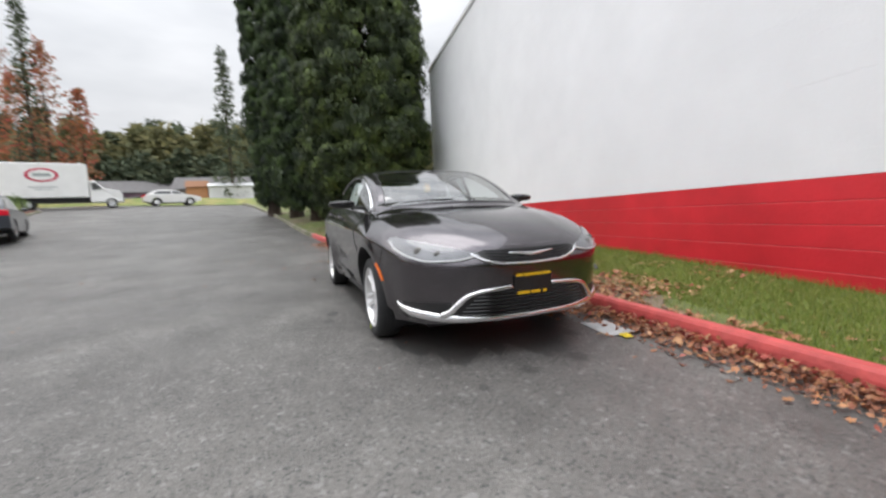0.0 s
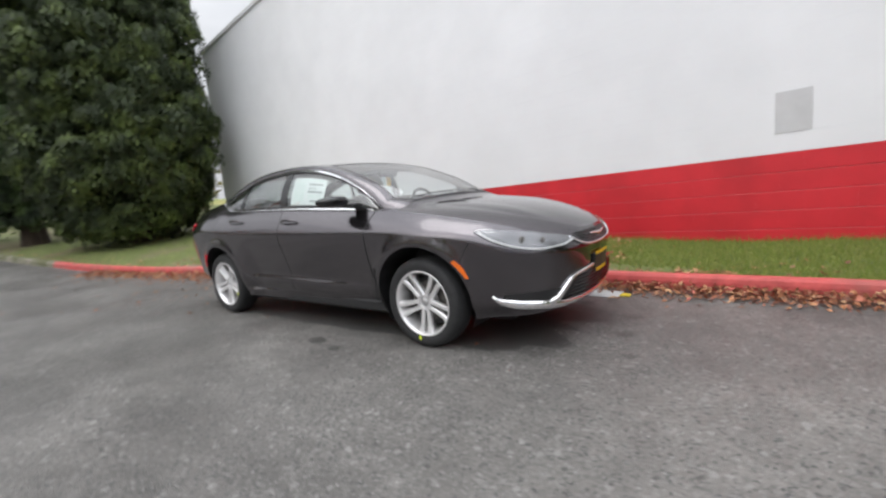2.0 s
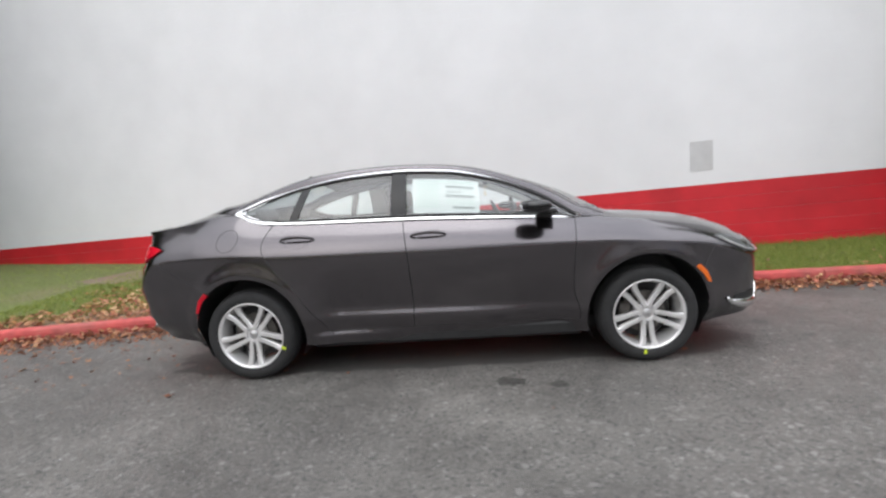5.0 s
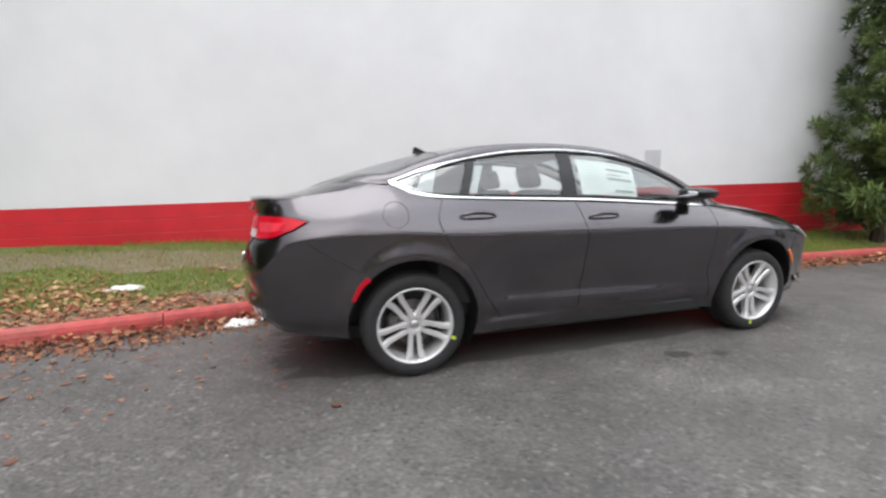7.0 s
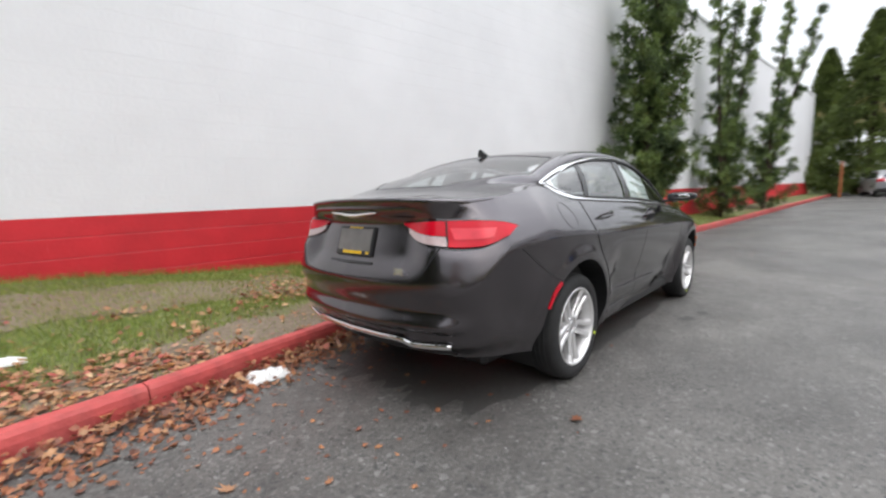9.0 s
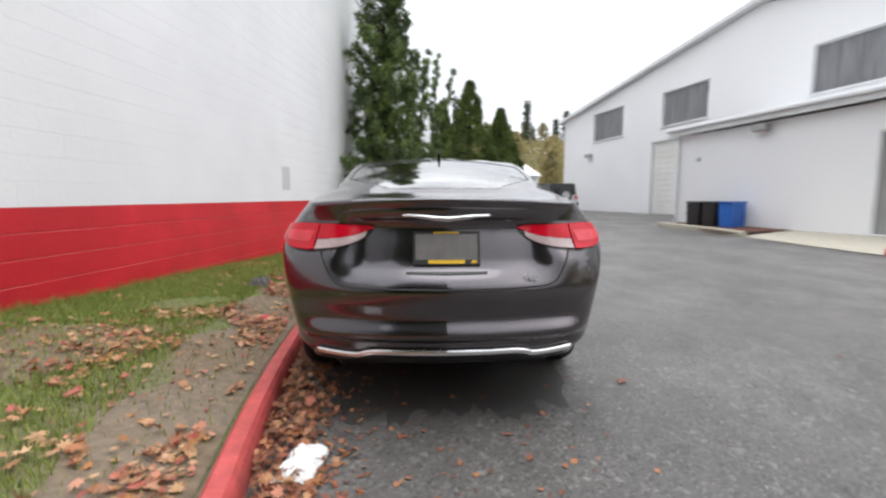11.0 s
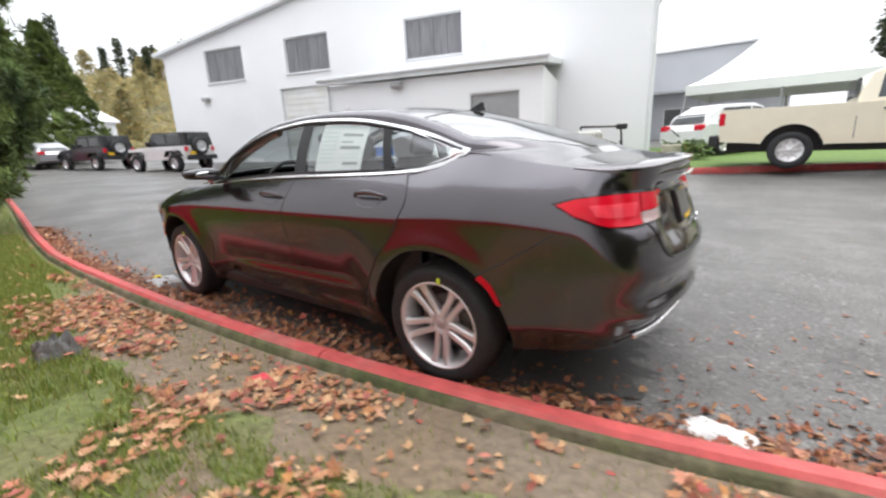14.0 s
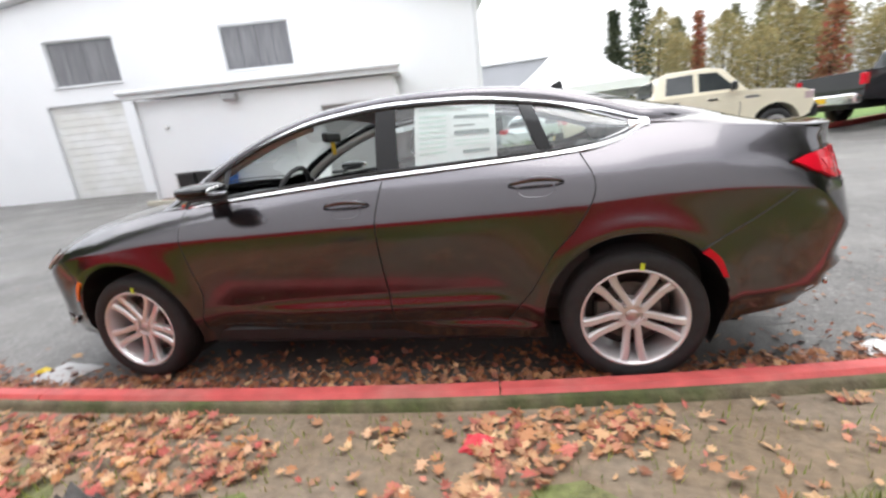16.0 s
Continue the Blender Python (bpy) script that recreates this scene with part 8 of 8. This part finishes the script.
while len(spots) < 5200:
    x = rng.uniform(-5.5, 2.9)
    y = kerb_y(x) + 0.2 + abs(rng.gauss(0, 0.75))
    if y > 3.0:
        continue
    den = noise.noise((x * 0.8, y * 1.1, 31)) + 0.5 * noise.noise((x * 2.6, y * 2.6, 13)) + 0.34 * sstep(1.3, 0.2, abs(x - 1.2)) - 0.28 * sstep(1.9, 2.6, y)
    if den < 0.04 and rng.random() < 0.93:
        continue
    if x > 1.6 and y > kerb_y(x) + 0.35 and rng.random() < 0.75:
        continue
    spots.append((x, y, lawn_z(x, y) + 0.006 + 0.02 * rng.random(), rng.uniform(0.026, 0.074) if rng.random() < 0.9 else rng.uniform(0.07, 0.10), 0.10))
for _ in range(330):
    x = rng.uniform(-14, -5) if rng.random() < 0.6 else rng.uniform(2.9, 8)
    y = kerb_y(x) + 0.17 + abs(rng.gauss(0, 0.28))
    if y < 3:
        spots.append((x, y, lawn_z(x, y) + 0.012, rng.uniform(0.04, 0.085), 0.1))
scatter("lawn_leaves", "dry tan and orange maple leaves lying on the lawn", spots, M_LEAF, 4)


def crumpled(name, x, y, z, w, d, h, label, material, seed, cat="paper"):
    vs, n, m = [], 14, 11
    for i in range(n + 1):
        for j in range(m + 1):
            a, b = i / n - 0.5, j / m - 0.5
            e = max(0, 1 - (2 * max(abs(a), abs(b))) ** 3)
            k = 1 + 0.25 * noise.noise((a * 4, b * 4, seed))
            vs.append((x + w * a * k, y + d * b * k, z + 0.003 + h * e * (0.55 + 0.9 * abs(noise.noise((a * 5 + seed, b * 5, 1)))) + 0.02 * h * noise.noise((a * 15, b * 15, seed))))
    return tagged(raw(name, vs, [(i * (m + 1) + j, (i + 1) * (m + 1) + j, (i + 1) * (m + 1) + j + 1, i * (m + 1) + j + 1) for i in range(n) for j in range(m)], material), label=label, category=cat)


crumpled("crumpled_paper", -2.66, 0.30, ground_z(-2.6, 0.3), 0.26, 0.17, 0.055, "crumpled white paper lying in the gutter leaves", M_PAPER, 3)
crumpled("crumpled_paper", -3.98, 1.12, lawn_z(-3.98, 1.12), 0.34, 0.14, 0.05, "crumpled white paper lying on the lawn edge", M_PAPER, 5)
crumpled("crumpled_paper", -3.70, 0.30, 0.02, 0.20, 0.11, 0.03, "small crumpled white paper by the kerb", M_PAPER, 8)
crumpled("flattened_carton", 2.0, 1.10, 0.004, 0.36, 0.24, 0.018, "pale flattened carton on the asphalt by the leaves", mat("carton", (0.46, 0.46, 0.46), 0.8, var=0.1), 11, "carton")
crumpled("stone", 0.25, 2.05, lawn_z(0.25, 2.05) - 0.01, 0.26, 0.20, 0.14, "grey weathered stone half sunk in the lawn", mat("stone_grey", (0.12, 0.118, 0.112), 0.9, var=0.4, scale=18, bump=0.8, bscale=40), 13, "stone")
crumpled("red_leaf", -0.88, 1.40, lawn_z(-0.88, 1.4) + 0.01, 0.12, 0.10, 0.03, "single bright red leaf on the soil", mat("leaf_red", (0.62, 0.05, 0.07), 0.6, var=0.2), 15, "leaf")
crumpled("yellow_leaf", 2.22, 1.10, 0.004, 0.09, 0.07, 0.02, "single yellow leaf on the asphalt", mat("leaf_yellow", (0.70, 0.52, 0.03), 0.6, var=0.2), 17, "leaf")

# coarse stones in the asphalt near the walk
sv, sf = [], []
rng = random.Random(4)
for _ in range(15000):
    x, y = rng.uniform(-7, 7.5), rng.uniform(-5.2, 1.0)
    if y > kerb_y(x) - 0.05:
        continue
    s = rng.uniform(0.003, 0.009)
    z, i, a = ground_z(x, y), len(sv), rng.uniform(0, 6.28)
    sv.extend([(x + s * math.cos(a + k * 1.57), y + s * math.sin(a + k * 1.57), z + 0.0005) for k in range(4)] + [(x, y, z + s * 0.5)])
    sf.extend([(i + k, i + (k + 1) % 4, i + 4) for k in range(4)])
tagged(raw("asphalt_grit", sv, sf, M_GRIT), label="pale stone chips showing in the asphalt", category="grit", kind="stuff")

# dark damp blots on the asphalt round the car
# one dark asphalt colour, shared by these blots and the shade painted under the car
M_BLOT_SHADE = mat("damp_and_shade_asphalt", (0.060, 0.058, 0.055), 0.50, var=0.35, scale=45, bump=0.5, bscale=120)
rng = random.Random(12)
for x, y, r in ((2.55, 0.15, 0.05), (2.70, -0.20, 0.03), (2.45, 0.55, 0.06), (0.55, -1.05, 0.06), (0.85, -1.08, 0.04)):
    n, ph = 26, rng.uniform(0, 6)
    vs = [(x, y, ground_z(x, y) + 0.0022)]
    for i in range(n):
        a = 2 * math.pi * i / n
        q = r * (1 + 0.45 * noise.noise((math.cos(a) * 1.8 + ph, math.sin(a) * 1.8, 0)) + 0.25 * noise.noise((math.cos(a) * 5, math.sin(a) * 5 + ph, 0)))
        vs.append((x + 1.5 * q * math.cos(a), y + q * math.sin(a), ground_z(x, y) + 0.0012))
    tagged(raw("damp_blot", vs, [(0, 1 + i, 1 + (i + 1) % n) for i in range(n)], M_BLOT_SHADE), label="dark damp blot on the asphalt", category="stain", kind="structure")

# shade under the car, painted as a dark ragged sheet in its footprint
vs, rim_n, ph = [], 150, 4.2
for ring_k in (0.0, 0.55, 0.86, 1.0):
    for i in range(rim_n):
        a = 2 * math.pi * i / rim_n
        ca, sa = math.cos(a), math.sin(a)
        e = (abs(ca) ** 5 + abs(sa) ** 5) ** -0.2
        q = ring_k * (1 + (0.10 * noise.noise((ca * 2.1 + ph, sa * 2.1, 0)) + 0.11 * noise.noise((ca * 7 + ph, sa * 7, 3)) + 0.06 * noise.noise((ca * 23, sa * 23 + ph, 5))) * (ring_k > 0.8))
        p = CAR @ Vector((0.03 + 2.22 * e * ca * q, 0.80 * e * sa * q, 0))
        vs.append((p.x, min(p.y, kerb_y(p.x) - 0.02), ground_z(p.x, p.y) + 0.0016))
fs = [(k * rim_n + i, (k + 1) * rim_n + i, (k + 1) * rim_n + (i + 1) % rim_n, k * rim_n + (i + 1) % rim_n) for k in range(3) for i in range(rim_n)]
tagged(raw("under_car_shade", vs, fs, M_BLOT_SHADE, smooth=True), label="dark ragged-edged sheet painting the shade on the asphalt under the parked car", category="stain", kind="structure")

# ---- wall blocks ----
patch = tagged(link("painted_patch", boxed(3.11, WALL_Y - 0.006, 1.30, 3.41, WALL_Y - 0.001, 1.72, bevel=0.002), mat("patch_grey", (0.62, 0.622, 0.63), 0.6, var=0.06, scale=6)), label="pale grey painted-over patch on the white wall", category="patch", kind="structure")
for v in patch.data.vertices:
    v.co.z += wall_tilt(v.co.x)


def block_mesh(name, material, zc, gap):
    """One block's face: a shallow box with softened long edges."""
    L, H, c = BLOCK - 0.0003, COURSE - gap, zc
    v = [(-L / 2, 0, -H / 2 + c), (L / 2, 0, -H / 2 + c), (L / 2, 0, H / 2 - c), (-L / 2, 0, H / 2 - c), (-L / 2, c, -H / 2), (L / 2, c, -H / 2), (L / 2, c, H / 2), (-L / 2, c, H / 2),
         (-L / 2, 0.044, -H / 2), (L / 2, 0.044, -H / 2), (L / 2, 0.044, H / 2), (-L / 2, 0.044, H / 2)]
    f = [(0, 1, 2, 3), (4, 5, 1, 0), (3, 2, 6, 7), (8, 9, 5, 4), (7, 6, 10, 11), (0, 3, 7, 11, 8, 4), (1, 5, 9, 10, 6, 2)]
    me = bpy.data.meshes.new(name)
    me.from_pydata(v, [], f)
    me.update()
    me.materials.append(material)
    return me, v, f


# the red band's joints are backed in a paler red than its blocks
for nm, m_, z0, z1 in (("band_backing", mat("pale_joint", (0.60, 0.22, 0.22), 0.85, var=0.35, scale=9, placed=True), -0.5, BAND_TOP - 0.001), ("white_backing", M_WALL_W, BAND_TOP, WALL_TOP - 0.04)):
    ob = part(nm, boxed(WALL_X0 + 0.01, WALL_Y + 0.0065, z0, WALL_X1 - 0.01, WALL_Y + 0.0445, z1, bevel=0), m_, block_wall)
    wall_shear(ob.data)
for red in (True, False):
    m_ = M_WALL_R if red else M_WALL_W
    me, bv, bf = block_mesh("brick", m_, 0.0055 if red else 0.0011, 0.0036 if red else 0.0004)
    jv, jf = [], []
    ks = range(-8, 0) if red else range(0, int((WALL_TOP - 0.05 - BAND_TOP) / COURSE))
    for k in ks:
        zc = BAND_TOP + COURSE * (k + 0.5)
        n = int((WALL_X1 - WALL_X0) / BLOCK)
        for i in range(n):
            xc = WALL_X0 + BLOCK * (i + 0.5 + 0.5 * (k % 2)) + 0.01
            if xc + BLOCK / 2 > WALL_X1:
                continue
            jit = 0.0004 * noise.noise((xc * 3.1, zc * 5.7, 2))
            near = -5.2 < xc < 5.6 and (-5 <= k < 5 - 2)
            if near:
                ob = new("brick", me)
                ob.parent = block_wall
                ob.location = (xc, WALL_Y + jit, zc + wall_tilt(xc))
                ob.rotation_euler = (0, -math.atan(0.0195), 0)
            else:
                b = len(jv)
                jv.extend([(xc + p[0], WALL_Y + jit + p[1], zc + p[2] + wall_tilt(xc + p[0])) for p in bv])
                jf.extend([tuple(b + q for q in f) for f in bf])
    tagged(raw("far_bricks", jv, jf, m_, block_wall), kind="stuff")
